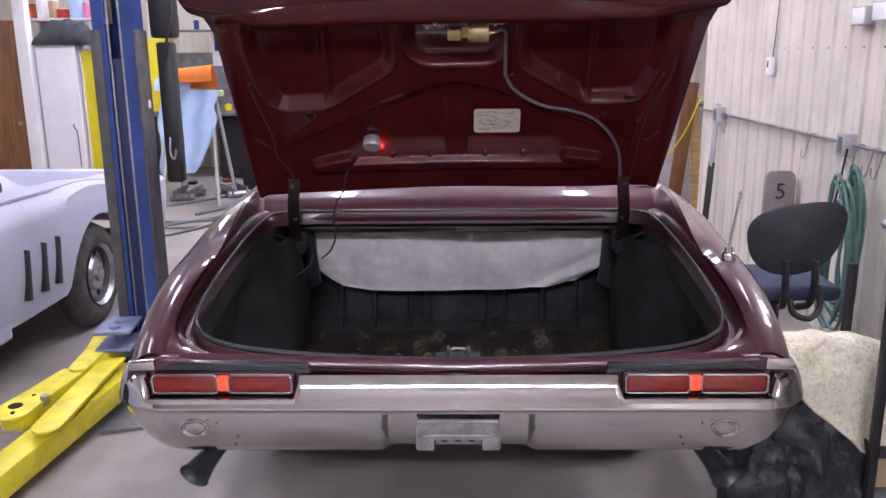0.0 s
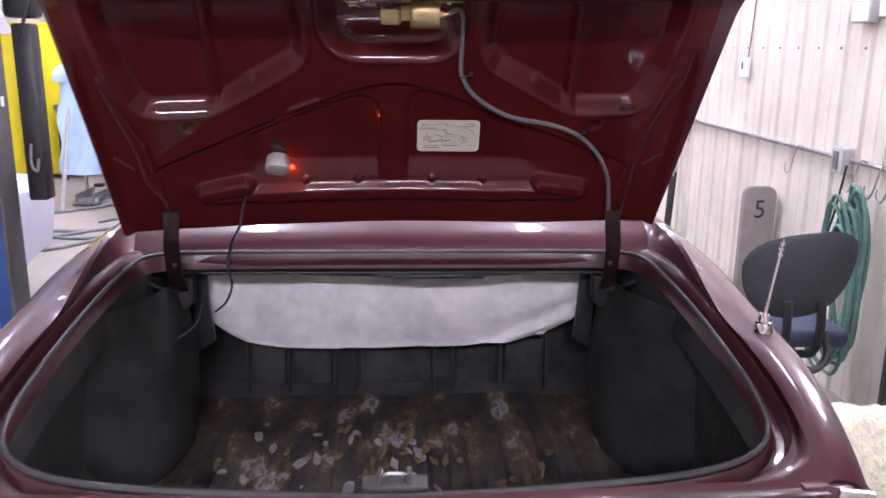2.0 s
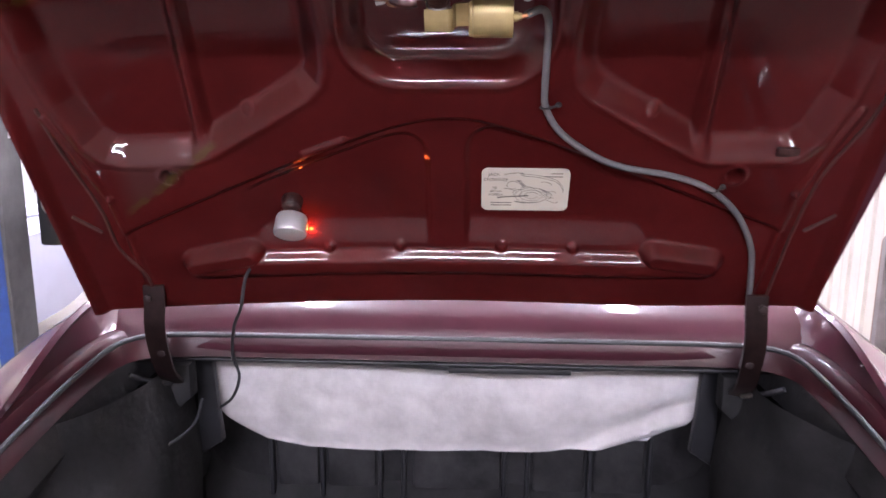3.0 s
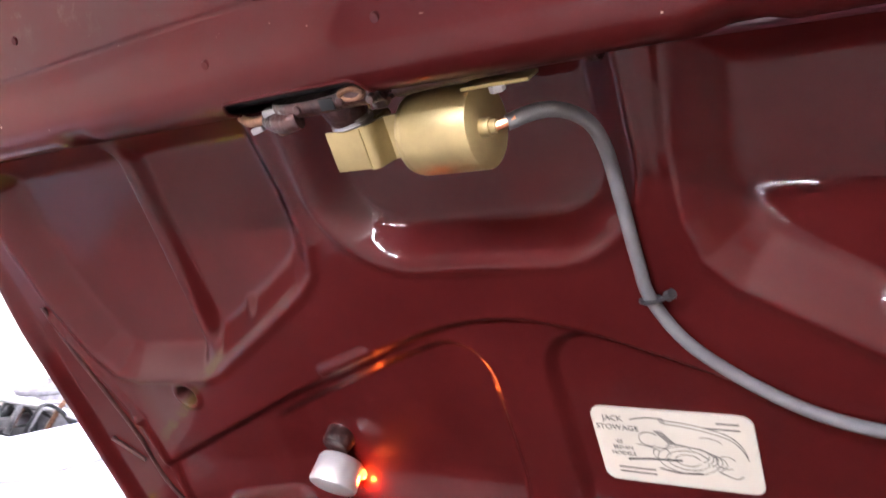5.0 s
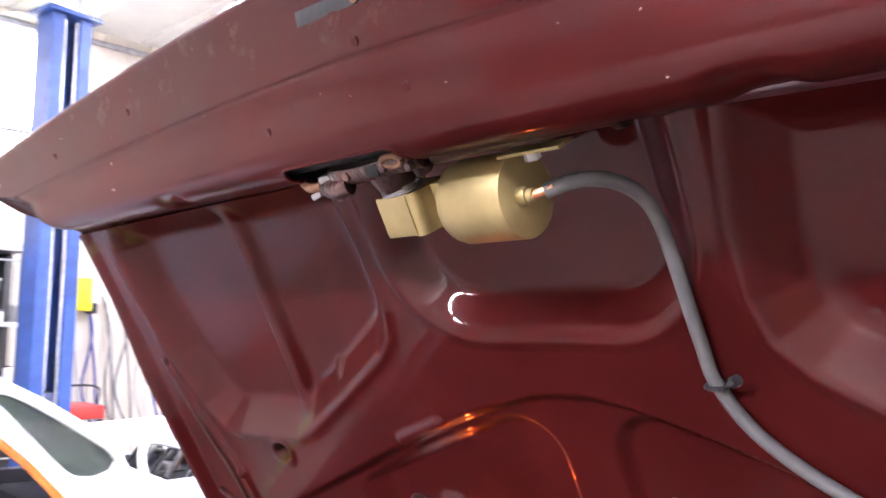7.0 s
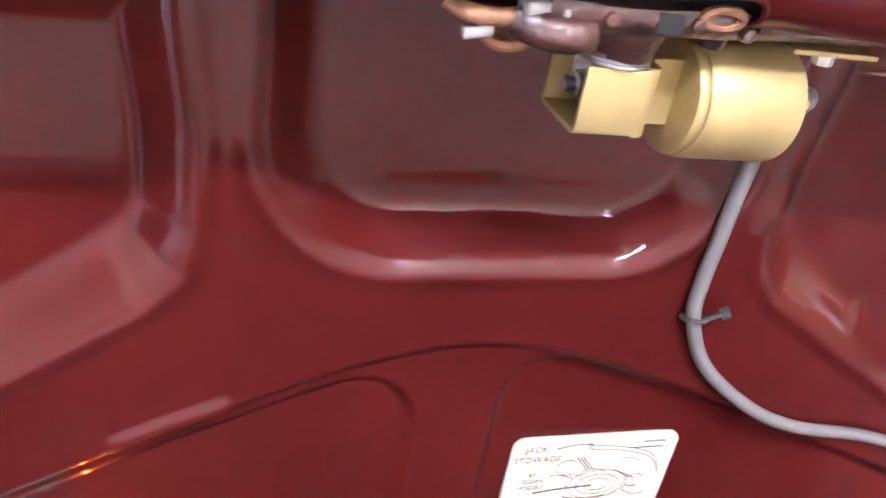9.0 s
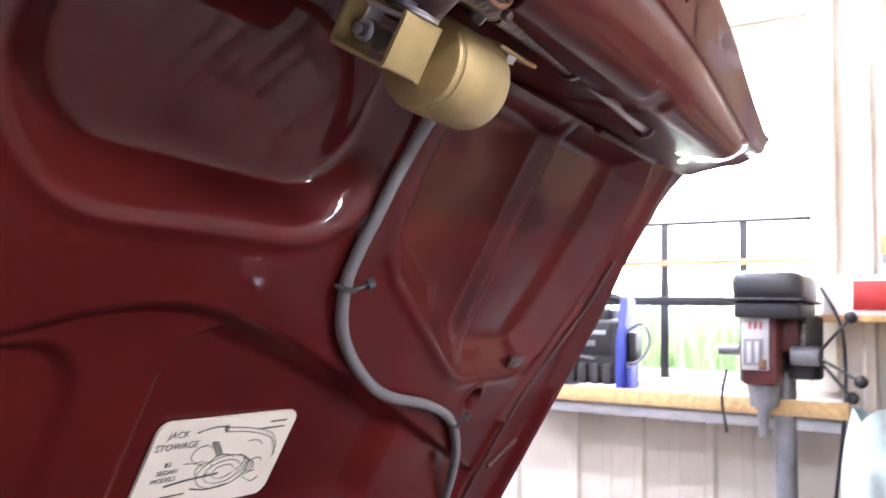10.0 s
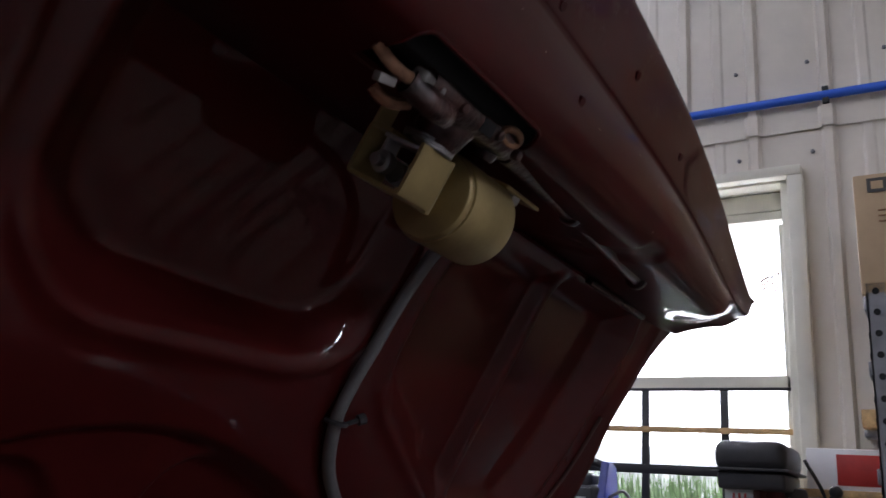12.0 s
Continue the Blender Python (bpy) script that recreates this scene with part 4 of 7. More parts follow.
def lid_hardware():
    # drive solenoid of the electric latch release
    sv, sw = 0.691, 0.058
    bm = bmesh.new()
    cyl(bm, (0.042, sv, sw), (0.101, sv, sw), 0.0335, seg=48, bevel=0.0018)
    part("solenoid_body", bm, M_BRASS, lid, "gold zinc-plated solenoid cylinder")
    bm = bmesh.new()
    cyl(bm, (0.036, sv, sw), (0.0425, sv, sw), 0.0315, 0.0325, 48, 0.0022)
    part("end_cap", bm, M_BRASS, lid, "gold plated end cap of the solenoid")
    # strap bent to a square box, open to the side, its front leaf rolled back to the end cap
    def strap(u, v):
        ring = [(0.7125, 0.060), (0.7125, 0.044), (0.7110, 0.0412), (0.7085, 0.0402), (0.6800, 0.0402), (0.6775, 0.0412), (0.6765, 0.0440), (0.6765, 0.0840), (0.6775, 0.0868),
                (0.6800, 0.0878), (0.7085, 0.0878), (0.7120, 0.0872)]
        a, b = ring[round(v * 11)]
        return (-0.0285 + 0.034 * u, a, b)
    part("solenoid_strap", thick(sheet(strap, 2, 11), 0.0026), M_BRASS, lid, "bent gold plated strap")
    def leaf(u, v):
        x, w = ((0.0045, 0.0866), (0.0080, 0.0862), (0.0110, 0.0850), (0.0130, 0.0825), (0.0140, 0.0780), (0.0148, 0.0720), (0.0170, 0.0675), (0.0240, 0.0655), (0.0370, 0.0650))[round(u * 8)]
        return (x, 0.6765 + 0.036 * v, w)
    part("strap_leaf", thick(sheet(leaf, 8, 3), 0.0026), M_BRASS, lid)
    part("strap_ear", boxes(((-0.020, 0.722, 0.0415), (0.016, 0.022, 0.0026), 0.001)), M_BRASS, lid)
    bm = boxes(((-0.012, 0.7085, 0.066), (0.020, 0.0028, 0.034), 0.001), ((-0.012, 0.7000, 0.0505), (0.014, 0.017, 0.003), 0.001))
    part("inner_bracket", bm, M_LGREY, lid, "pale bent steel bracket inside the strap")
    bm = bmesh.new()
    cyl(bm, (-0.010, 0.693, 0.052), (-0.018, 0.692, 0.053), 0.0075, seg=18, bevel=0.001)
    cyl(bm, (-0.018, 0.692, 0.053), (-0.025, 0.6915, 0.054), 0.0042, seg=10, bevel=0.0008)
    part("strap_bolt", bm, M_STEEL, lid, "pale steel bolt and washer")
    bm = bmesh.new()
    cyl(bm, (0.004, sv, 0.049), (0.037, sv, 0.049), 0.0075, seg=16)
    part("plunger", bm, M_STEEL, lid)
    bm = boxes(((0.123, 0.7245, 0.062), (0.056, 0.0032, 0.020), 0.0014))
    part("solenoid_bracket", bm, M_BRASS, lid, "gold bracket tab")
    bm = bmesh.new()
    cyl(bm, (0.121, 0.7235, 0.064), (0.121, 0.717, 0.064), 0.0062, seg=6, bevel=0.0006)
    part("bracket_bolt", bm, M_LGREY, lid, "pale hex bolt head")
    bm = bmesh.new()
    cyl(bm, (0.100, 0.692, 0.066), (0.109, 0.692, 0.066), 0.0075, seg=14, bevel=0.001)
    cyl(bm, (0.108, 0.692, 0.066), (0.114, 0.692, 0.066), 0.0055, seg=12, bevel=0.0008)
    part("brass_fitting", bm, M_BRASS, lid)
    bm = bmesh.new()
    tube(bm, [(0.113, 0.692, 0.066), (0.120, 0.693, 0.064), (0.127, 0.694, 0.060)], 0.0034, 8)
    part("copper_wire", bm, M_COPPER, lid, "bare copper wire end")
    # grey cable down to the hinge
    g = 0.006
    track = [(0.120, 0.692, 0.062), (0.131, 0.693, 0.053), (0.141, 0.690, 0.038), (0.150, 0.679, 0.018), (0.157, 0.660, 0.000), (0.1605, 0.635, -0.008), (0.161, 0.598, -0.012), (0.1615, 0.560, -0.0135)]
    track += [(x, v, lid_w(x, v) + g + 0.002) for x, v in ((0.162, 0.525), (0.166, 0.488), (0.193, 0.44), (0.25, 0.395), (0.31, 0.368), (0.40, 0.350), (0.473, 0.320), (0.535, 0.262), (0.582, 0.175), (0.60, 0.09))]
    track += [(0.606, 0.02, 0.0), (0.612, -0.04, 0.03), (0.61, -0.10, 0.045)]
    bm = bmesh.new()
    tube(bm, track, 0.0060, 12, 8)
    part("cable", bm, M_CABLE, lid, "grey round cable clipped along the lid")
    for x, v, a in ((0.166, 0.488, 35), (0.478, 0.316, 60)):
        bm = bmesh.new()
        tube(bm, [(x + 0.009 * math.cos(k * math.pi / 6), v + 0.002 * math.sin(k * math.pi / 6), lid_w(x, v) + 0.0085 + 0.0085 * math.sin(k * math.pi / 6)) for k in range(13)], 0.0022, 6, 1)
        d = Vector((math.cos(radians(a)), math.sin(radians(a)), 0.25)) * 0.019
        p = Vector((x + 0.006, v, lid_w(x, v) + 0.012))
        cyl(bm, p, p + d, 0.0022, seg=6)
        cyl(bm, p + d * 0.75, p + d * 1.1, 0.005, seg=8)
        part("cable_tie", bm, M_STRIP, lid)
    # latch in its slot
    x0, x1, sv, sr = SLOT
    ring = [((x0 + x1) / 2 + a, sv + b) for a, b in rounded(x1 - x0 + 0.002, 2 * sr + 0.002, sr, 6)]
    bm = bmesh.new()
    tube(bm, [(x, v, lip_w(x, v)) for x, v in ring + ring[:1]], 0.0016, 8, 0)
    part("slot_rim", bm, M_LID, lid)
    # solid near-black block in place of the shaded hollow behind the slot
    part("latch_slot_shade", boxes(((-0.03, 0.764, 0.072), (0.18, 0.034, 0.045), 0.004)), M_HOLESHADE, lid, "near-black block for the shade behind the latch slot")
    # pressed latch body: a folded channel with a square window, a lever and a bush
    def channel(u, v):
        prof = ((0.7480, 0.086), (0.7475, 0.098), (0.7455, 0.1025), (0.7420, 0.1040), (0.7365, 0.1030), (0.7325, 0.0990), (0.7305, 0.0930), (0.7300, 0.0840))
        a, w = prof[round(v * 7)]
        x = -0.060 + 0.105 * u
        return (x, a + 0.0012 * math.sin(60 * x), w - 0.004 * (1 - float(smooth01(0.0, 0.12, u))) - 0.005 * float(smooth01(0.85, 1.0, u)))
    part("latch_channel", thick(sheet(channel, 24, 7), 0.0022), M_LATCH, lid, "greasy maroon latch channel with worn edges")
    # the window is a near-black patch, its shade put into the colour
    part("channel_window_shade", boxes(((-0.002, 0.7395, 0.1030), (0.014, 0.0095, 0.0022), 0.0006)), M_HOLESHADE, lid, "near-black patch for the shaded square window in the latch")
    bm = bmesh.new()
    tube(bm, [(-0.074, 0.7330, 0.094), (-0.062, 0.7305, 0.099), (-0.050, 0.7295, 0.101), (-0.038, 0.7310, 0.099)], 0.0085, 12, 5, flat=0.8)
    part("latch_lever", bm, M_LATCH, lid, "rounded latch lever with red overspray")
    bm = boxes(((-0.066, 0.7395, 0.096), (0.014, 0.007, 0.010), 0.002, Matrix.Rotation(radians(14), 4, "Y")), ((-0.050, 0.7395, 0.098), (0.009, 0.006, 0.009), 0.002))
    part("latch_pawl", bm, M_BRACKET, lid, "pale worn latch pawl")
    bm = bmesh.new()
    tube(bm, [(-0.106, 0.7385, 0.092), (-0.096, 0.7345, 0.096), (-0.084, 0.7335, 0.097), (-0.074, 0.7345, 0.096)], 0.0042, 10, 5, flat=0.6)
    part("latch_hook", bm, M_RUSTY, lid, "rusty hooked end of the latch")
    part("latch_tongue", boxes(((-0.090, 0.7260, 0.0935), (0.014, 0.0055, 0.006), 0.001, Matrix.Rotation(radians(12), 4, "Z"))), M_BRACKET, lid, "bare steel latch tongue")
    bm = bmesh.new()
    tube(bm, [(-0.082, 0.7215, 0.080), (-0.076, 0.7185, 0.084), (-0.068, 0.7195, 0.087), (-0.060, 0.7240, 0.090)], 0.0036, 8, 4)
    part("latch_spring", bm, M_RUSTY, lid, "rusty latch spring end")
    # barrel between the latch and the strap, with a coil of spring round it
    bm = bmesh.new()
    cyl(bm, (-0.0085, 0.740, 0.082), (-0.0085, 0.7175, 0.074), 0.0185, 0.0165, 24, 0.003)
    part("latch_barrel", bm, M_LATCH, lid, "glossy maroon barrel of the latch")
    bm = bmesh.new()
    tube(bm, [(-0.0085 + 0.0165 * math.cos(k * math.pi / 6), 0.7185 - 0.0022 * k / 12, 0.0735 + 0.0165 * math.sin(k * math.pi / 6)) for k in range(31)], 0.0014, 6, 2)
    part("barrel_spring", bm, M_STEEL, lid, "thin steel spring coil")
    bm = bmesh.new()
    cyl(bm, (0.034, 0.745, 0.088), (0.034, 0.7265, 0.084), 0.0085, 0.0072, 16, 0.002)
    part("latch_lug", bm, M_LATCH, lid)
    bm = bmesh.new()
    tube(bm, [(0.024 + 0.0105 * math.cos(k * math.pi / 8), 0.7445 + 0.0045 * math.sin(k * math.pi / 8), 0.1035 + 0.002 * math.sin(k * math.pi / 8)) for k in range(17)], 0.0026, 8, 1)
    part("latch_bush", bm, M_RUSTY, lid, "worn rusty bush on the latch")
    for x, a in ((-0.032, 0.739), (0.012, 0.7405), (0.040, 0.738)):
        bm = bmesh.new()
        cyl(bm, (x, a, 0.1005), (x, a, 0.1060), 0.0042, 0.0034, 10, 0.0008)
        part("latch_rivet", bm, M_LATCH, lid)
    # rolled inner edge of the tail section beside the latch
    bm = bmesh.new()
    tube(bm, [(0.052, 0.740, 0.086), (0.10, 0.741, 0.080), (0.16, 0.741, 0.074), (0.20, 0.740, 0.070)], 0.0085, 12, 5)
    part("edge_roll", bm, M_LATCH, lid, "dark rolled edge beside the latch")
    bm = bmesh.new()
    tube(bm, [(0.205, 0.741, 0.0695), (0.27, 0.738, 0.067), (0.34, 0.735, 0.064), (0.408, 0.732, 0.061)], 0.0072, 12, 5)
    part("edge_roll", bm, M_BODY, lid, "shiny rolled edge beside the latch")
    for x, a, w in ((0.202, 0.740, 0.070), (0.412, 0.732, 0.061)):
        bm = bmesh.new()
        cyl(bm, (x - 0.004, a, w), (x + 0.004, a, w), 0.0115, seg=16, bevel=0.0015)
        part("roll_collar", bm, M_LATCH, lid)
    # brace along the lid edge, and an added block for the window glint at the far end of the opening
    bm = boxes(((0.58, 0.712, lid_w(0.58, 0.70) + 0.02), (0.20, 0.008, 0.012), 0.003))
    part("edge_brace", bm, M_LATCH, lid)
    bm = boxes(((0.60, 0.392, lid_w(0.6, 0.392) + 0.004), (0.040, 0.018, 0.007), 0.002))
    part("edge_glint", bm, M_LATCH, lid)
    bm = bmesh.new()
    tube(bm, [(0.770, 0.822, 0.080), (0.778, 0.842, 0.088), (0.786, 0.850, 0.080), (0.782, 0.838, 0.072), (0.774, 0.834, 0.080), (0.782, 0.858, 0.086), (0.792, 0.846, 0.092), (0.786, 0.830, 0.094)], 0.0012, 6, 5)
    part("loose_wire", bm, M_RUSTY, lid, "curled bit of thin rusty wire at the lid corner")
    # weld dimples and a rusty recess along the rear edge
    for x, v in ((-0.35, 0.86), (0.02, 0.835), (0.30, 0.855), (-0.10, 0.79), (0.07, 0.795), (-0.55, 0.855), (0.16, 0.86)):
        bm = bmesh.new()
        w = lip_w(x, v)
        vv = v - float(sweep_back(np.array([x]), v)[0])
        cyl(bm, (x, vv, w - 0.004), (x, vv, w + 0.0016), 0.0055, 0.0035, 10)
        part("weld_dimple", bm, M_LID, lid)
    w = lip_w(-0.005, 0.866)
    part("edge_recess", boxes(((-0.005, 0.864, w - 0.0035), (0.085, 0.017, 0.008), 0.003, Matrix.Rotation(radians(-14), 4, "X"))), M_RUBBER, lid, "dark rusty slot in the lid edge")
    bm = bmesh.new()
    cyl(bm, (0.028, 0.864, w - 0.002), (0.028, 0.865, w + 0.0025), 0.006, 0.005, 10)
    part("edge_rivet", bm, M_RUSTY, lid)
    # drain slit near the end of the tail section, its shade a near-black strip
    bm = bmesh.new()
    tube(bm, [(x, 0.744 + 0.10 * (x + 0.652), lip_w(x, 0.744 + 0.10 * (x + 0.652)) + 0.0005) for x in (-0.672, -0.660, -0.648, -0.634)], 0.0032, 8, 3, 0.6)
    part("drain_slit_shade", bm, M_HOLESHADE, lid, "near-black strip for the shaded drain slit in the lid edge")
    # brown rods along the side seams
    bm = bmesh.new()
    tube(bm, [(x, v, lid_w(x, v) + 0.001) for x, v in ((-0.705, 0.50), (-0.695, 0.43), (-0.678, 0.36), (-0.658, 0.27), (-0.652, 0.18), (-0.615, 0.11), (-0.61, 0.04))], 0.0034, 8, 5)
    part("side_rod", bm, M_BROWNROD, lid, "thin brown rod along the lid seam")
    bm = bmesh.new()
    tube(bm, [(x, v, lid_w(x, v) + 0.001) for x, v in ((0.735, 0.56), (0.722, 0.47), (0.672, 0.345), (0.654, 0.22), (0.648, 0.12), (0.645, 0.04))], 0.0034, 8, 5)
    part("side_rod", bm, M_BROWNROD, lid, "thin brown rod along the lid seam")
    for p, q in (((-0.715, 0.265), (-0.672, 0.222)), ((0.672, 0.215), (0.722, 0.255))):
        bm = bmesh.new()
        tube(bm, [(*p, lid_w(*p) + 0.003), (*q, lid_w(*q) + 0.001)], 0.0036, 8, 2)
        part("seam_stub", bm, M_BROWNROD, lid)
    # luggage lamp
    w = lid_w(-0.306, 0.25)
    bm = bmesh.new()
    cyl(bm, (-0.306, 0.262, w - 0.005), (-0.306, 0.258, w + 0.018), 0.022, 0.018, 20, 0.003)
    part("lamp_base", bm, M_LATCH, lid)
    bm = bmesh.new()
    cyl(bm, (-0.309, 0.232, w + 0.010), (-0.309, 0.214, w + 0.048), 0.030, 0.033, 32, 0.006)
    part("lamp_cap", bm, M_LAMPCAP, lid, "brushed metal cap of the luggage lamp")
    bm = bmesh.new()
    bmesh.ops.create_uvsphere(bm, u_segments=12, v_segments=8, radius=0.007, matrix=Matrix.Translation((-0.288, 0.206, w + 0.009)))
    part("bulb", bm, M_BULB, lid, "small lit orange bulb")
    d = bpy.data.lights.new("bulb_light", "POINT")
    d.energy, d.color, d.shadow_soft_size, d.specular_factor = 0.12, (1.0, 0.13, 0.015), 0.004, 0.05
    new("bulb_light", d).location = LID @ Vector((-0.276, 0.199, w + 0.014))
    bm = bmesh.new()
    inv = LID.inverted()
    tube(bm, [inv @ Vector(q) for q in ((-0.398, 0.845, 1.315), (-0.405, 0.800, 1.290), (-0.423, 0.82, 1.224), (-0.462, 0.895, 1.160), (-0.488, 0.955, 1.076), (-0.486, 0.99, 1.010), (-0.513, 1.02, 0.947), (-0.557, 1.06, 0.903))], 0.0035, 8)
    part("lamp_wire", bm, M_RUBBER, lid, "thin dark lamp wire")
    # paper label
    lx, lv = 0.1415, 0.288
    lw = lid_w(lx, lv) + 0.004
    bm = bmesh.new()
    prism(bm, [(lx + a, lv + b) for a, b in rounded(0.165, 0.098, 0.012)], lw - 0.003, lw, "z")
    part("paper_label", bm, M_PAPER, lid, "printed cream paper label about the jack")
    def write(text, x, v, size):
        c = bpy.data.curves.new("text", "FONT")
        c.body, c.size, c.extrude = text, size, 0.0002
        ob = bpy.data.objects.new("text", c)
        me = bpy.data.meshes.new_from_object(ob)
        bpy.data.objects.remove(ob)
        me.materials.append(M_INK)
        o = new("printed_text", me)
        o.parent, o.location = lid, (x, v, lw + 0.0006)
    write("JACK", lx - 0.070, lv + 0.033, 0.0095)
    write("STOWAGE", lx - 0.079, lv + 0.021, 0.0095)
    write("'65", lx - 0.062, lv + 0.003, 0.007)
    write("SEDAN", lx - 0.066, lv - 0.005, 0.007)
    write("MODELS", lx - 0.069, lv - 0.013, 0.007)
    for a, b, wd in ((0.058, 0.039, 0.022), (0.052, 0.032, 0.034), (-0.045, -0.030, 0.04), (-0.045, -0.036, 0.04)):
        part("print_bar", boxes(((lx + a, lv + b, lw + 0.0006), (wd, 0.0014, 0.0006))), M_INK, lid)
    def stroke(pts, r=0.00042):
        bm = bmesh.new()
        tube(bm, [(lx + a, lv + b, lw + 0.0008) for a, b in pts], r, 4, 4)
        part("print_line", bm, M_INK, lid)

    def arc(cx, cv, rx, rv, a0, a1, r=0.00042):
        stroke([(cx + rx * math.cos(radians(a)), cv + rv * math.sin(radians(a))) for a in np.linspace(a0, a1, 9)], r)
    # jack handle along the top, spare wheel and bumper jack below
    for d in (0.0, 0.0045):
        stroke([(-0.006, 0.038 - d), (0.016, 0.036 - d), (0.040, 0.031 - d), (0.058, 0.024 - d), (0.068, 0.012 - d), (0.072, 0.000 - d)])
    stroke([(-0.040, 0.036), (-0.022, 0.040), (-0.006, 0.0395)], 0.0006)
    for k in range(3):
        stroke([(-0.010 + 0.002 * k, 0.041), (-0.008 + 0.002 * k, 0.034)])
        stroke([(-0.017 + 0.003 * k, 0.024), (-0.004 + 0.003 * k, 0.008)], 0.0006)
    for rx in (0.010, 0.017, 0.024):
        arc(0.012, -0.012, rx * 1.3, rx * 0.75, 20, 340)
    for k in range(5):
        arc(0.020 + 0.004 * k, -0.004 - 0.002 * k, 0.014, 0.010, -60, 70)
    arc(-0.024, 0.012, 0.011, 0.009, 40, 300)
    arc(-0.014, -0.006, 0.009, 0.008, 0, 330)
    arc(0.004, 0.002, 0.013, 0.006, 10, 200)
    arc(0.050, -0.010, 0.010, 0.008, 30, 300)
    arc(0.034, 0.010, 0.016, 0.010, 20, 110)
    stroke([(-0.052, -0.018), (-0.030, -0.015), (-0.010, -0.014), (0.006, -0.013)], 0.0011)
    stroke([(-0.040, 0.004), (-0.026, 0.002), (-0.016, -0.002)])
    stroke([(0.040, -0.022), (0.056, -0.030), (0.064, -0.026)])
    stroke([(-0.020, -0.026), (0.000, -0.030), (0.024, -0.028)], 0.0008)


lid_hardware()


# ---- window side of the workshop ----
def east_window():
    w = thing("window_1", "white framed window over a pine sill, bright outside", "window", kind="structure")
    for n, c, s in (("frame_top", (2.225, 1.03, 2.633), (0.05, 0.99, 0.034)), ("frame_side", (2.225, 0.555, 2.028), (0.05, 0.045, 1.176)), ("frame_side", (2.225, 1.505, 2.028), (0.05, 0.045, 1.176)),
                    ("reveal_top", (2.31, 1.03, 2.617), (0.14, 0.90, 0.02)), ("reveal_side", (2.31, 0.592, 2.026), (0.14, 0.022, 1.16)), ("reveal_side", (2.31, 1.468, 2.026), (0.14, 0.022, 1.16)),
                    ("sash_rail", (2.335, 1.03, 1.978), (0.035, 0.86, 0.045)), ("head_rail", (2.34, 1.03, 2.574), (0.05, 0.86, 0.062)), ("sash_rail", (2.335, 1.03, 2.527), (0.035, 0.86, 0.03)), ("sash_rail", (2.335, 1.03, 1.46), (0.035, 0.86, 0.03)),
                    ("sash_stile", (2.335, 0.615, 1.97), (0.035, 0.024, 1.05)), ("sash_stile", (2.335, 1.445, 1.97), (0.035, 0.024, 1.05))):
        part(n, boxes((c, s, 0.004)), M_FRAME, w)
    for y in (0.81, 1.063, 1.315):
        part("muntin", boxes(((2.30, y, 1.70), (0.012, 0.026, 0.50), 0.002)), M_BLACK, w, "dark upright window bar")
    part("crossbar", boxes(((2.298, 1.03, 1.70), (0.012, 0.86, 0.03), 0.002)), M_BLACK, w, "dark cross bar")
    part("crossbar", boxes(((2.298, 1.03, 1.955), (0.010, 0.86, 0.010), 0.001)), M_BLACK, w)
    part("wooden_slat", boxes(((2.284, 1.02, 1.825), (0.010, 0.98, 0.018), 0.001)), M_PINE, w, "thin wooden slat across the window")
    g = part("pane", boxes(((2.345, 1.03, 2.256), (0.004, 0.84, 0.53))), M_GLASS, w)
    g.visible_shadow = False
    g = part("pane", boxes(((2.325, 1.03, 1.72), (0.004, 0.84, 0.50))), M_GLASS, w)
    g.visible_shadow = False
    part("window_sill", boxes(((2.12, 1.03, 1.405), (0.24, 1.10, 0.03), 0.004)), M_WHITE, w)
    part("sill_edge", boxes(((1.99, 1.03, 1.405), (0.018, 1.10, 0.045), 0.003)), M_PINE, w, "pine edge of the window shelf")
    part("sill_rail", boxes(((2.02, 1.03, 1.36), (0.03, 1.10, 0.03), 0.004)), M_LGREY, w)
    b = boxes(((24.0, 3.0, 9.0), (0.1, 90, 18.0)))
    solo("backdrop", b, M_SKYCARD, "bright white overcast sky beyond the field", "sky", kind="structure")
    area_lamp("window_light", pose(2.36, 1.03, 2.145, 0, 90, 0), 0.74, 0.86, 55, (0.93, 0.97, 1.0))


def corn():
    """A strip of tall crop outside the window."""
    rnd = random.Random(21)
    bm = bmesh.new()
    for k in range(8000):
        x, y = rnd.uniform(6.5, 9.5), rnd.uniform(-2.0, 9.0)
        h, a, b = rnd.uniform(2.25, 2.75), rnd.uniform(0, 6.28), rnd.uniform(0.2, 0.5)
        w = 0.035
        d, n = Vector((math.cos(a), math.sin(a), 0)), Vector((-math.sin(a), math.cos(a), 0)) * w
        p = Vector((x, y, -0.15))
        rows = [p + d * b * t * t * 0.7 + Vector((0, 0, h * (t - 0.22 * t * t))) for t in (0, 0.35, 0.7, 1.0)]
        vs = [(bm.verts.new(q - n * (1.05 - i / 3)), bm.verts.new(q + n * (1.05 - i / 3))) for i, q in enumerate(rows)]
        for (a0, b0), (a1, b1) in zip(vs, vs[1:]):
            bm.faces.new((a0, b0, b1, a1))
    solo("crop_leaves", bm, M_CORN, "bright green crop leaves outside the window", "plants", kind="stuff")


# leaf green is paled to carry the bright haze of the glass
M_CORN = mat("crop_green_hazed", (0.60, 0.84, 0.48), 0.7, var=0.3, scale=3)
corn()
M_SKYCARD = mat("white_sky", (0.9, 0.9, 0.9), 0.9, emit=(0.97, 0.99, 1.0), power=2.8)
east_window()


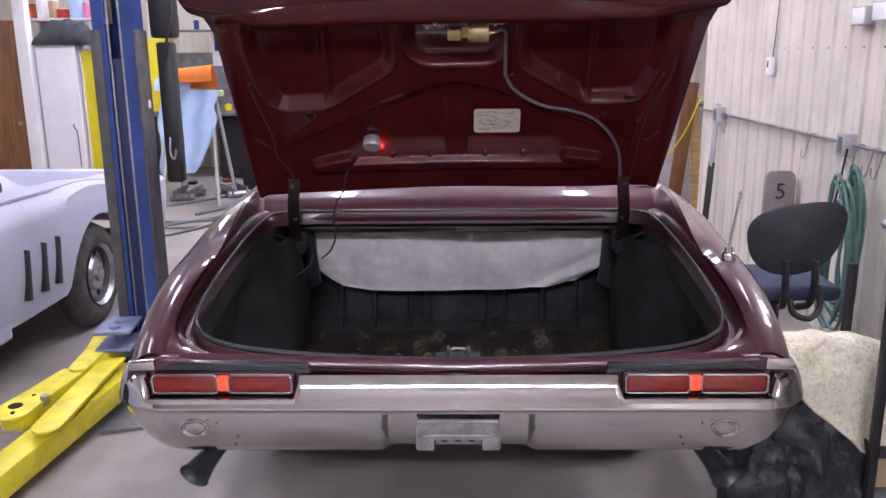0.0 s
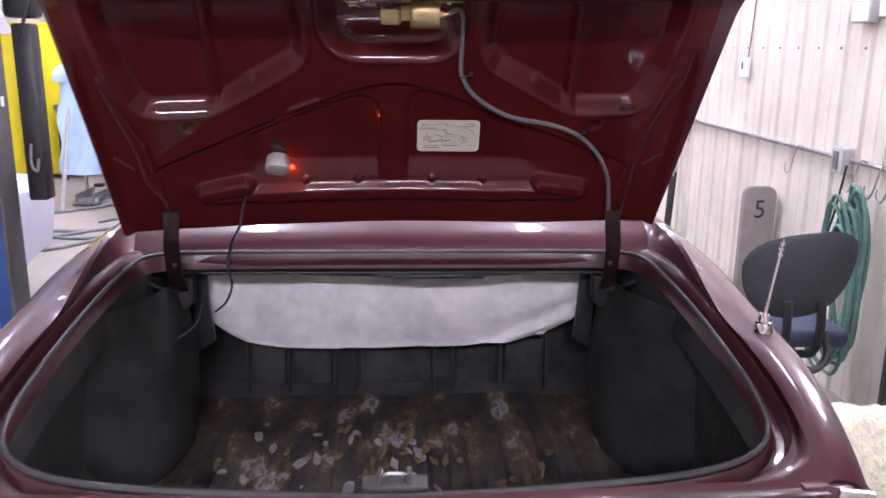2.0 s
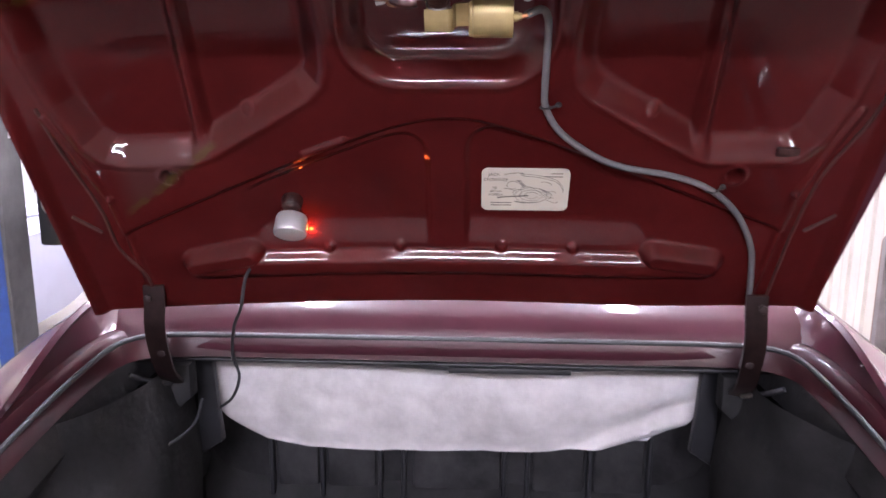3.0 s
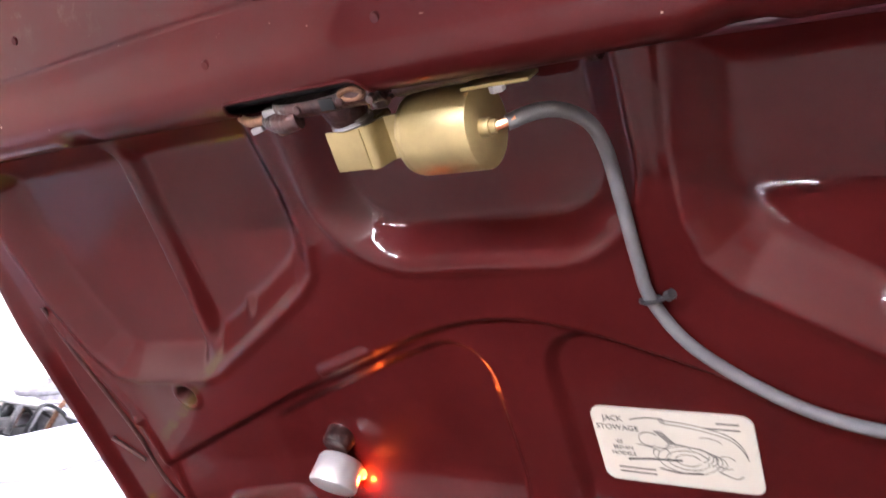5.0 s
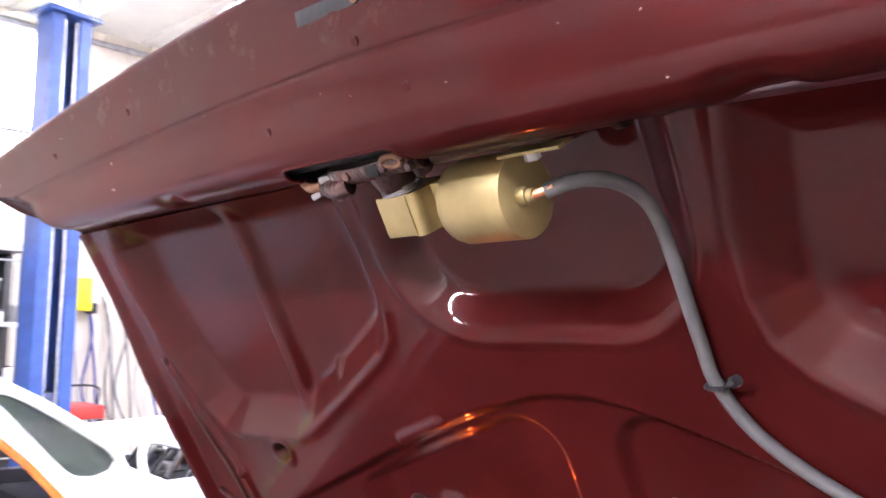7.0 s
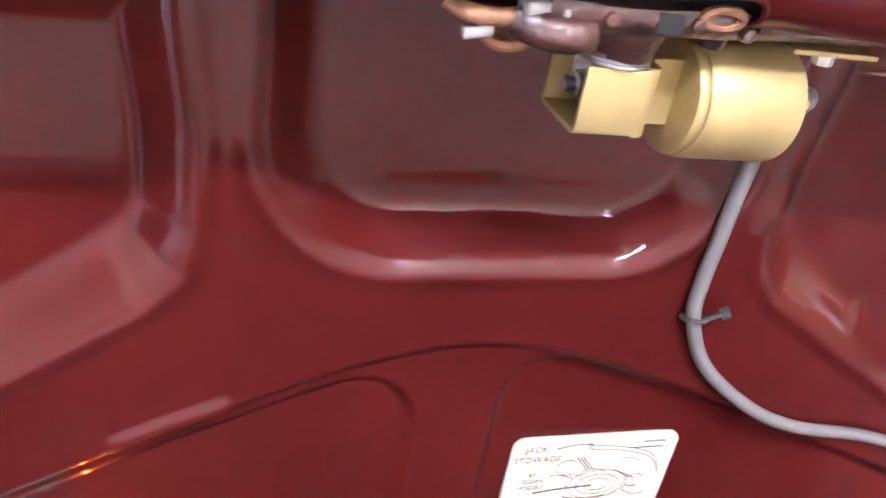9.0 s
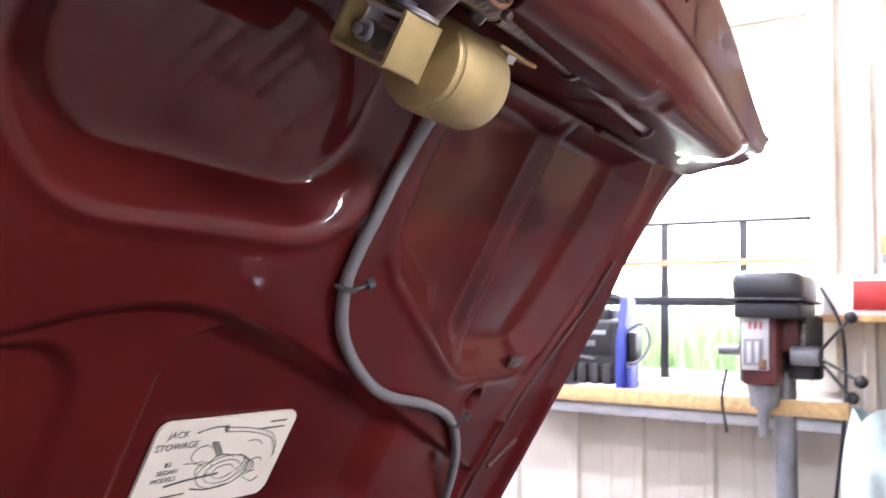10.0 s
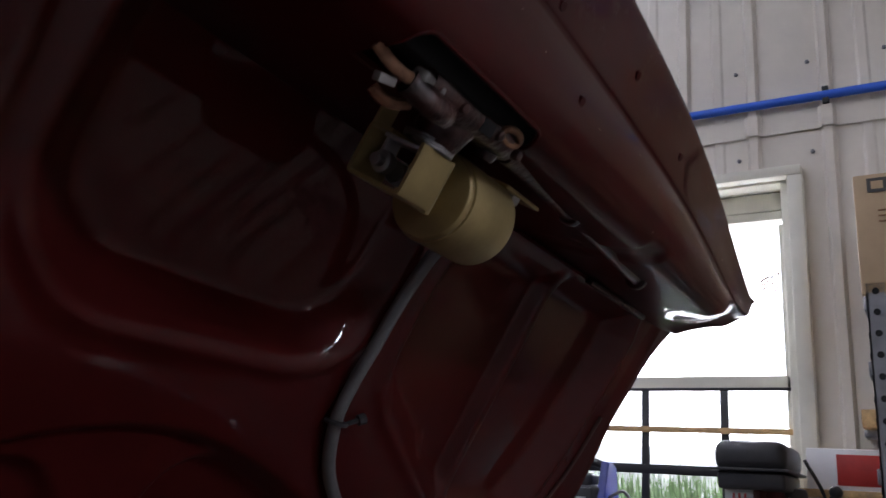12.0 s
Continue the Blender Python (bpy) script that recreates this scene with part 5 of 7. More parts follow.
def west_window():
    # window and glowing card are assumed, to whiten the high wall
    w = thing("window_2", "assumed high white framed window strip, whitening the upper wall", "window", kind="structure")
    for y in (0.42, 1.2, 1.95, 2.68):
        part("frame_post", boxes(((-7.2, y, 3.7), (0.10, 0.05, 1.2), 0.004)), M_WHITE, w)
    for z in (3.11, 3.25, 3.40, 4.29):
        part("frame_rail", boxes(((-7.19, 1.55, z), (0.10, 2.3, 0.03), 0.004)), M_WHITE, w)
    for z in (3.19, 3.30, 3.41):
        part("window_bar", boxes(((-7.16, 1.55, z), (0.02, 2.28, 0.012), 0.002)), M_LGREY, w)
    b = boxes(((-12.0, 2.0, 6.0), (0.1, 30, 9)))
    solo("backdrop", b, M_SKYCARD, "bright white overcast sky", "sky", kind="structure")


west_window()


def drill_press():
    t = thing("drill_press", "red bench drill press with a black belt cover", "drill press", at=(1.98, 0.66, 0))
    part("belt_cover", boxes(((0, -0.005, 1.724), (0.28, 0.178, 0.080), 0.028, None, 4), ((0, -0.005, 1.690), (0.296, 0.194, 0.008), 0.003), ((0, -0.005, 1.664), (0.26, 0.165, 0.046), 0.010, None, 3)), M_BLACK, t, "black plastic belt cover")
    part("head", boxes(((-0.03, 0.022, 1.565), (0.13, 0.092, 0.20), 0.012), ((0.02, -0.02, 1.60), (0.10, 0.10, 0.10), 0.02)), M_DRILL, t, "red cast head")
    part("face_plate", boxes(((-0.098, 0.030, 1.575), (0.006, 0.070, 0.140), 0.002)), M_LGREY, t, "worn pale instruction plate")
    part("plate_mark", boxes(((-0.102, 0.034, 1.552), (0.003, 0.050, 0.070), 0.001)), M_GREY, t)
    for y in (0.044, 0.024):
        part("plate_line", boxes(((-0.1045, y, 1.552), (0.002, 0.010, 0.055), 0.0005)), M_LGREY, t)
    part("plate_corner", boxes(((-0.1045, 0.010, 1.520), (0.002, 0.020, 0.026), 0.0005)), M_RUSTY, t)
    for k in range(3):
        part("plate_bar", boxes(((-0.102, 0.042 - 0.014 * k, 1.622), (0.003, 0.006, 0.020), 0.001)), M_RED, t)
    bm = bmesh.new()
    cyl(bm, (-0.03, 0.022, 1.47), (-0.03, 0.022, 1.405), 0.044, 0.036, 24, 0.006)
    part("quill_collar", bm, M_GREY, t)
    bm = bmesh.new()
    for k in range(5):
        tube(bm, [(0.02 + 0.05 * math.cos(a), -0.075, 1.615 - 0.014 * k + 0.012 * math.sin(a)) for a in (i * math.pi / 6 for i in range(13))], 0.005, 6, 1)
    part("return_spring", bm, M_GREY, t)
    bm = bmesh.new()
    cyl(bm, (0.05, -0.06, 1.48), (0.05, -0.06, 1.655), 0.055, seg=24, bevel=0.012)
    part("motor", bm, M_BLACK, t, "dark electric motor")
    bm = bmesh.new()
    cyl(bm, (0.03, -0.02, 0.02), (0.03, -0.02, 1.50), 0.029, seg=18)
    part("column", bm, M_GREY, t)
    bm = bmesh.new()
    cyl(bm, (-0.05, 0.02, 1.47), (-0.05, 0.02, 1.40), 0.03, 0.022, 16)
    cyl(bm, (-0.05, 0.02, 1.40), (-0.05, 0.02, 1.33), 0.016, 0.010, 12)
    part("chuck", bm, M_GREY, t)
    bm = boxes(((-0.03, 0.02, 1.0), (0.26, 0.26, 0.02), 0.004))
    part("table", bm, M_GREY, t)
    part("base", boxes(((0.0, 0.0, 0.025), (0.40, 0.28, 0.05), 0.012)), M_GREY, t)
    bm = bmesh.new()
    cyl(bm, (-0.02, -0.045, 1.545), (-0.02, -0.115, 1.545), 0.026, seg=16, bevel=0.003)
    part("feed_hub", bm, M_GREY, t)
    for a in (55, 200, 305):
        bm = bmesh.new()
        d = Vector((0.30 * math.cos(radians(a)), -0.62, 0.95 * math.sin(radians(a)))).normalized()
        p = Vector((-0.02, -0.105, 1.545))
        cyl(bm, p, p + d * 0.13, 0.0042, seg=8)
        bmesh.ops.create_uvsphere(bm, u_segments=12, v_segments=8, radius=0.017, matrix=Matrix.Translation(p + d * 0.135))
        part("feed_handle", bm, M_BLACK, t)
    bm = bmesh.new()
    cyl(bm, (-0.03, 0.085, 1.555), (-0.03, 0.14, 1.555), 0.014, seg=12)
    part("depth_stop", bm, M_GREY, t)
    bm = bmesh.new()
    tube(bm, [(0.06, -0.11, 1.73), (0.05, -0.16, 1.62), (0.02, -0.17, 1.45), (0.03, -0.15, 1.25), (0.06, -0.12, 1.05)], 0.005, 6)
    part("cord", bm, M_BLACK, t)
    bm = bmesh.new()
    tube(bm, [(-0.03, 0.12, 1.50), (-0.04, 0.13, 1.42), (-0.03, 0.12, 1.33)], 0.004, 6)
    part("chuck_key_chain", bm, M_BLACK, t)


drill_press()


def charger():
    t = thing("battery_charger", "blue and black portable jump starter on the window shelf", "battery charger", at=(2.08, 1.21, 1.42))
    part("body", boxes(((0, 0, 0.115), (0.13, 0.19, 0.20), 0.02, None, 3), ((-0.01, 0, 0.225), (0.09, 0.13, 0.05), 0.015, None, 3)), M_BLACK, t)
    for y in (-0.098, 0.098):
        bm = bmesh.new()
        prism(bm, [(-0.072, 0.0), (0.072, 0.0), (0.072, 0.15), (0.045, 0.27), (0.015, 0.285), (-0.03, 0.285), (-0.055, 0.20), (-0.072, 0.15)], y - 0.013, y + 0.013, "y", 0.006)
        part("side_guard", bm, M_PBLUE, t, "blue side guard")
    bm = bmesh.new()
    tube(bm, [(-0.01, -0.09, 0.272), (-0.01, -0.05, 0.284), (-0.01, 0.05, 0.284), (-0.01, 0.09, 0.272)], 0.013, 10)
    part("carry_handle", bm, M_BLACK, t)
    part("front_panel", boxes(((-0.067, 0, 0.155), (0.006, 0.14, 0.10), 0.003)), M_BLACK, t)
    for k in range(4):
        part("grip_block", boxes(((-0.068, 0.060 - 0.040 * k, 0.045), (0.018, 0.028, 0.062), 0.006)), M_RUBBER, t)
    part("logo_bar", boxes(((-0.072, 0.0, 0.172), (0.003, 0.11, 0.013), 0.001)), M_LGREY, t)
    part("logo_bar", boxes(((-0.072, 0.01, 0.138), (0.003, 0.06, 0.018), 0.001)), M_GREY, t)
    part("corner_foot", boxes(((-0.03, -0.122, 0.035), (0.05, 0.022, 0.070), 0.006)), M_PBLUE, t)
    bm = bmesh.new()
    tube(bm, [(-0.03, -0.11, 0.18), (-0.03, -0.16, 0.20), (-0.03, -0.18, 0.14), (-0.04, -0.13, 0.08), (-0.06, -0.02, 0.09), (-0.075, 0.05, 0.10)], 0.005, 8)
    part("lead", bm, M_GREY, t)
    part("socket_box", boxes(((-0.01, -0.125, 0.13), (0.06, 0.03, 0.09), 0.006)), M_BLACK, t)


charger()


def rack():
    t = thing("storage_rack", "grey slotted-angle steel rack full of cardboard boxes", "shelf", at=(1.94, 0.008, 0))
    for x in (-0.22, 0.24):
        for y in (0.34, -0.95):
            bm = boxes(((x, y, 1.06), (0.04, 0.004, 2.12)), ((x + (0.018 if x < 0 else -0.018) * -1, y - 0.018 * (1 if y > 0 else -1), 1.06), (0.004, 0.04, 2.12)))
            p = part("post", bm, M_GREY, t)
            for k in range(24):
                if x < 0 and y > 0:
                    # post slots are near-black discs instead of shaded openings
                    b2 = bmesh.new()
                    cyl(b2, (x - 0.006, y + 0.0022, 0.95 + k * 0.05), (x - 0.006, y + 0.004, 0.95 + k * 0.05), 0.008, seg=10)
                    b3 = bmesh.new()
                    cyl(b3, (x - 0.0235, y - 0.018, 0.95 + k * 0.05), (x - 0.0215, y - 0.018, 0.95 + k * 0.05), 0.008, seg=10)
                    part("slot", b2, M_HOLESHADE, p)
                    part("slot", b3, M_HOLESHADE, p)
    for z in (0.35, 0.9, 1.42, 1.68, 1.92, 2.075):
        part("board", boxes(((0.01, -0.30, z), (0.48, 1.30, 0.035), 0.003)), M_GREY, t)


rack()


def carton(x, y, z, sx, sy, sz, label, tape=True, turn=0):
    t = thing("cardboard_box", label, "box", "cartons on the rack", at=(x, y, z))
    t.rotation_euler.z = radians(turn)
    part("carton", boxes(((0, 0, sz / 2), (sx, sy, sz), 0.004)), M_CARD, t)
    if tape:
        part("flap_seam", boxes(((0, 0, sz + 0.0012), (sx * 0.98, 0.05, 0.002))), M_PINE, t)
        part("print_block", boxes(((-sx / 2 - 0.001, 0, sz * 0.8), (0.002, sy * 0.5, sz * 0.15))), M_GREY, t)
    return t


printed = carton(1.90, 0.18, 2.093, 0.40, 0.36, 0.30, "brown cardboard box with a dark printed band and white label", tape=False)
part("print_band", boxes(((-0.201, 0.055, 0.270), (0.002, 0.19, 0.036))), M_INK, printed, "dark printed band")
for k, wide in enumerate((0.026, 0.024, 0.03, 0.024, 0.026)):
    part("print_mark", boxes(((-0.2022, 0.128 - 0.037 * k, 0.270), (0.001, wide, 0.020), 0.0003)), M_CARD, printed)
for k, wide in enumerate((0.10, 0.11, 0.085)):
    part("print_line", boxes(((-0.201, 0.13 - wide / 2, 0.205 - 0.014 * k), (0.002, wide, 0.0035))), M_WOOD, printed)
part("paper_label", boxes(((-0.201, -0.02, 0.087), (0.002, 0.13, 0.062))), M_WHITE, printed, "white shipping label")
for k, wide in enumerate((0.014, 0.010, 0.014, 0.018, 0.012)):
    part("label_bar", boxes(((-0.2022, 0.030 - 0.023 * k, 0.092), (0.001, wide, 0.032))), M_INK, printed)
part("label_bar", boxes(((-0.2022, -0.02, 0.064), (0.001, 0.10, 0.004))), M_INK, printed)
carton(1.92, -0.25, 2.093, 0.40, 0.42, 0.42, "plain brown cardboard box")
carton(1.90, 0.16, 1.938, 0.38, 0.30, 0.13, "flat brown cardboard box")
carton(1.90, 0.15, 1.698, 0.40, 0.32, 0.16, "brown cardboard box between shelves", turn=3)
carton(1.90, 0.16, 1.438, 0.38, 0.30, 0.19, "brown cardboard box between shelves")
carton(1.92, -0.30, 1.438, 0.38, 0.42, 0.20, "plain brown cardboard box")
carton(1.92, -0.30, 0.918, 0.40, 0.50, 0.34, "brown cardboard box on a low shelf")


def small_goods():
    t = thing("parts_box", "red and white printed carton on the wall ledge", "box", at=(2.12, 0.44, 1.66))
    part("carton", boxes(((0, 0, 0.05), (0.10, 0.22, 0.11), 0.004)), M_WHITE, t)
    part("red_print", boxes(((-0.052, -0.03, 0.05), (0.003, 0.13, 0.08), 0.001)), M_RED, t, "red printed side")
    part("ledge", boxes(((0.03, 0, -0.012), (0.18, 0.34, 0.02), 0.003)), M_PINE, t)
    t = thing("timber_block", "short pine block on the ledge end", "wood", at=(2.16, 0.36, 1.83))
    part("block", boxes(((0, 0, 0.02), (0.10, 0.10, 0.05), 0.004)), M_PINE, t)
    part("hanger", boxes(((0.04, 0, -0.015), (0.08, 0.10, 0.02), 0.003)), M_STEEL, t)
    bm = bmesh.new()
    tube(bm, [(2.215, -1.5, 2.86), (2.215, 0.0, 2.875), (2.215, 2.0, 2.89), (2.215, 4.9, 2.91)], 0.0145, 12, 2)
    t = solo("air_pipe", bm, M_PIPEB, "bright blue compressed-air pipe along the wall", "pipe")
    for y in (-0.9, 0.45, 1.8, 3.2):
        part("pipe_clip", boxes(((2.222, y, 2.878), (0.03, 0.02, 0.06), 0.003)), M_BLACK, t)
    bm = sheet(lambda u, v: (1.84 + 0.11 * math.cos(6.283 * u) * (0.5 + v * (1 - v) * 2.2) + 0.01 * math.sin(9 * v), 0.425 + 0.06 * math.sin(6.283 * u) * (0.5 + v * (1 - v) * 2.2) + 0.012 * math.sin(14 * u), 1.05 + 0.36 * v + 0.02 * math.sin(11 * u) * v), 32, 14)
    solo("plastic_bag", bm, M_BAGC, "crumpled pale green plastic bag on the rack edge", "bag")
    bm = bmesh.new()
    box(bm, (1.86, 0.44, 1.02), (0.26, 0.20, 0.06), 0.004)
    cyl(bm, (1.86, 0.44, 0.0), (1.86, 0.44, 1.0), 0.03)
    solo("stand", bm, M_GREY, "grey steel pedestal stand", "stand")


M_BAGC = mat("bag_pale", (0.55, 0.68, 0.66), 0.4, var=0.15, scale=18, bump=0.6, bscale=20)
small_goods()


# ---- right-hand wall, seen past the car ----
def wall_services():
    bm = bmesh.new()
    cyl(bm, (2.205, 1.6, 1.188), (2.205, 5.48, 1.192), 0.011, seg=12)
    c = solo("conduit", bm, M_STEEL, "thin grey steel conduit along the ribbed wall", "conduit")
    for y in (2.52, 4.86):
        b = part("junction_box", boxes(((2.19, y, 1.185), (0.07, 0.11, 0.13), 0.008)), M_LGREY, c, "grey metal socket box")
        part("socket", boxes(((2.153, y, 1.185), (0.006, 0.05, 0.09), 0.002)), M_GREY, b)
    for y in (2.05, 2.33, 2.95, 4.55, 2.15):
        bm = bmesh.new()
        tube(bm, [(2.205, y, 1.20), (2.17, y, 1.20), (2.155, y + 0.02, 1.10), (2.16, y + 0.06, 1.05), (2.16, y + 0.10, 1.06), (2.165, y + 0.11, 1.10)], 0.0045, 6)
        part("wire_hook", bm, M_STEEL, c)
    t = thing("wall_socket", "white surface-mounted wall socket with its cable", "socket", at=(2.215, 3.82, 1.60))
    part("cover", boxes(((-0.012, 0, 0), (0.035, 0.085, 0.12), 0.006)), M_WHITE, t)
    part("socket_slot", boxes(((-0.031, 0.0, 0.012), (0.004, 0.02, 0.045), 0.001)), M_BLACK, t)
    bm = bmesh.new()
    tube(bm, [(-0.005, -0.02, 0.06), (-0.005, -0.05, 0.3), (0.0, -0.08, 0.9), (0.0, -0.08, 2.7)], 0.004, 6)
    part("cable", bm, M_GREY, t)
    for y, z in ((2.50, 1.885), (2.27, 1.90)):
        t = thing("switch_box", "grey metal switch box on the ribbed wall", "switch", at=(2.20, y, z))
        part("box", boxes(((0, 0, 0), (0.05, 0.16, 0.10), 0.006)), M_LGREY, t)
        part("cover_plate", boxes(((-0.027, 0, 0), (0.004, 0.145, 0.085), 0.002)), M_WHITE, t)
    # leaning boards and poles
    t = thing("numbered_board", "grey rounded board marked 5 leaning on the wall", "board", at=(2.10, 3.20, 0))
    bm = bmesh.new()
    prism(bm, [(a, 0.50 + b) for a, b in rounded(0.19, 0.88, 0.05)], -0.02, 0.02, "y", 0.004)
    part("board", bm, M_BOARD, t)
    bm = bmesh.new()
    prism(bm, [(0.02 + a, 0.49 + b) for a, b in rounded(0.19, 0.88, 0.05)], 0.025, 0.07, "y", 0.004)
    part("backing_pad", bm, M_WOOD, t, "brown backing pad")
    cv = bpy.data.curves.new("text", "FONT")
    cv.body, cv.size, cv.extrude, cv.align_x = "5", 0.15, 0.001, "CENTER"
    ob = bpy.data.objects.new("text", cv)
    me = bpy.data.meshes.new_from_object(ob)
    bpy.data.objects.remove(ob)
    me.materials.append(M_BLACK)
    o = new("printed_number", me)
    o.parent, o.matrix_local = t, pose(0, -0.0225, 0.76, 90, 0, 0)
    bm = bmesh.new()
    cyl(bm, (2.08, 4.75, 0.0), (2.19, 4.90, 1.27), 0.024, seg=12)
    t = solo("pole", bm, M_LGREY, "grey pole with a black sleeve leaning on the wall", "pole")
    bm = bmesh.new()
    cyl(bm, (2.10, 4.775, 0.25), (2.15, 4.846, 0.78), 0.028, seg=12)
    part("sleeve", bm, M_BLACK, t, "black rubber sleeve")
    # green hose coil
    t = thing("garden_hose", "coiled green hose hanging from a wall hook", "hose", at=(2.15, 2.27, 0))
    rnd = random.Random(3)
    for k in range(12):
        w, h, dx = 0.11 + 0.13 * rnd.random(), 0.34 + 0.09 * rnd.random(), -0.008 * k
        c = Vector((dx, -0.02 + 0.05 * rnd.random(), 0.69 + 0.03 * rnd.random() - 0.02 * k * rnd.random()))
        sway = rnd.uniform(-0.05, 0.08)
        pts = [c + Vector((0.01 * math.sin(3 * a), w * math.cos(a) * (0.75 + 0.25 * math.sin(-a)) + sway * math.sin(-a), h * math.sin(a))) for a in np.linspace(0, 2 * math.pi, 15)]
        bm = bmesh.new()
        tube(bm, pts, 0.0095, 8, 3)
        part("coil", bm, M_HOSE, t)
    bm = bmesh.new()
    tube(bm, [(-0.02, 0.10, 1.18), (-0.03, 0.14, 0.95), (-0.02, 0.20, 0.8), (-0.02, 0.16, 0.62)], 0.006, 6)
    part("black_cord", bm, M_BLACK, t, "black cord hanging beside the hose")


wall_services()


def office_chair():
    t = thing("office_chair", "black fabric office chair with a blue-grey seat, back turned", "chair", at=(1.65, 1.73, 0))
    def back(u, v):
        a = 2 * math.pi * u
        k = (abs(math.cos(a)) ** 2.6 + abs(math.sin(a)) ** 2.6) ** (-1 / 2.6)
        x, z = k * math.cos(a), k * math.sin(a)
        r = 1 - (1 - min(1, v * 2)) ** 2 if v < 0.5 else 1 - (max(0, v * 2 - 1)) ** 2
        return (0.235 * x * r * (1 + 0.14 * z), (-0.03 + 0.06 * v) + 0.05 * (x * r) ** 2, 0.82 + 0.175 * z * r + 0.03 * x * r)
    part("backrest", sheet(lambda u, v: back(v, u), 14, 40, closed=True), M_CHAIR, t, "curved black fabric backrest")
    for x in (-0.07, 0.07):
        bm = bmesh.new()
        tube(bm, [(x, -0.03, 0.72), (x, -0.045, 0.60), (x * 0.9, -0.02, 0.50), (x * 0.6, 0.06, 0.46)], 0.018, 8)
        part("back_bar", bm, M_BLACK, t)
    bm = bmesh.new()
    tube(bm, [(0.085, -0.04, 0.60), (0.10, -0.06, 0.50), (0.05, -0.07, 0.44), (-0.02, -0.05, 0.46), (-0.03, -0.02, 0.52)], 0.016, 8)
    part("lever_loop", bm, M_BLACK, t)
    part("seat", boxes(((0, 0.27, 0.53), (0.50, 0.48, 0.08), 0.035, None, 4)), M_CBLUE, t, "blue-grey upholstered seat")
    bm = bmesh.new()
    cyl(bm, (0, 0.25, 0.12), (0, 0.25, 0.50), 0.028, seg=14)
    part("gas_lift", bm, M_BLACK, t)
    for k in range(5):
        a = k * 2 * math.pi / 5
        bm = bmesh.new()
        tube(bm, [(0, 0.25, 0.14), (0.15 * math.cos(a), 0.25 + 0.15 * math.sin(a), 0.11), (0.29 * math.cos(a), 0.25 + 0.29 * math.sin(a), 0.075)], 0.018, 8, 3)
        l = part("foot", bm, M_BLACK, t)
        bm = bmesh.new()
        cyl(bm, (0.28 * math.cos(a) - 0.02, 0.25 + 0.28 * math.sin(a), 0.028), (0.28 * math.cos(a) + 0.02, 0.25 + 0.28 * math.sin(a), 0.028), 0.028, seg=12)
        part("castor", bm, M_BLACK, l)


office_chair()


def lump(cx, cy, rx, ry, h, seed, rough, n=(48, 28)):
    def fn(u, v):
        a = 2 * math.pi * v
        r = 1.0 - (1 - min(1, u * 1.25)) ** 2.2 * 0.0
        prof = math.sin(min(1, u) * math.pi / 2)
        d = Vector((math.cos(a), math.sin(a), u * 2))
        k = 1 + rough * (noise.noise(d * 1.6 + Vector((seed, 0, 0))) + 0.5 * noise.noise(d * 4.1 + Vector((0, seed, 0))))
        z = h * math.cos(min(1, u) * math.pi / 2) ** 0.8
        return (cx + rx * prof ** 0.8 * math.cos(a) * k, cy + ry * prof ** 0.8 * math.sin(a) * k, max(0.002, z * (1 + 0.4 * rough * noise.noise(d * 2.2))))
    return sheet(fn, n[0], n[1] * 2, closed=True)


solo("trash_bag", lump(1.36, 0.86, 0.30, 0.26, 0.50, 3.0, 0.30), M_BAG, "crumpled black rubbish bag on the floor", "bag")
solo("trash_bag", lump(1.17, 0.72, 0.16, 0.16, 0.30, 8.0, 0.35), M_BAG, "small crumpled black rubbish bag beside the car", "bag")


def towel():
    def fn(u, v):
        x, s = 1.21 + 0.44 * u, v
        top = 0.665 - 0.05 * (u - 0.3) ** 2 - 0.08 * max(0, u - 0.7)
        edge = 0.10 + 0.40 * u ** 0.7
        if s < 0.35:
            k = s / 0.35
            y, z = 1.12 - 0.32 * k, top - 0.25 * (1 - k) ** 2
        else:
            k = (s - 0.35) / 0.65
            y, z = 0.80 - 0.16 * k ** 0.7, top - edge * k ** 1.3
        f = 0.02 * math.sin(11 * u + 2 * v) * v + 0.018 * noise.noise(Vector((u * 5, v * 5, 2)))
        return (x + 0.4 * f, y - f, z + 0.01 * noise.noise(Vector((u * 7, v * 7, 5))))
    solo("towel", thick(sheet(fn, 50, 60), 0.012), M_TOWEL, "rough cream towel with faint print draped over the bag", "towel")
    rnd = random.Random(8)


towel()


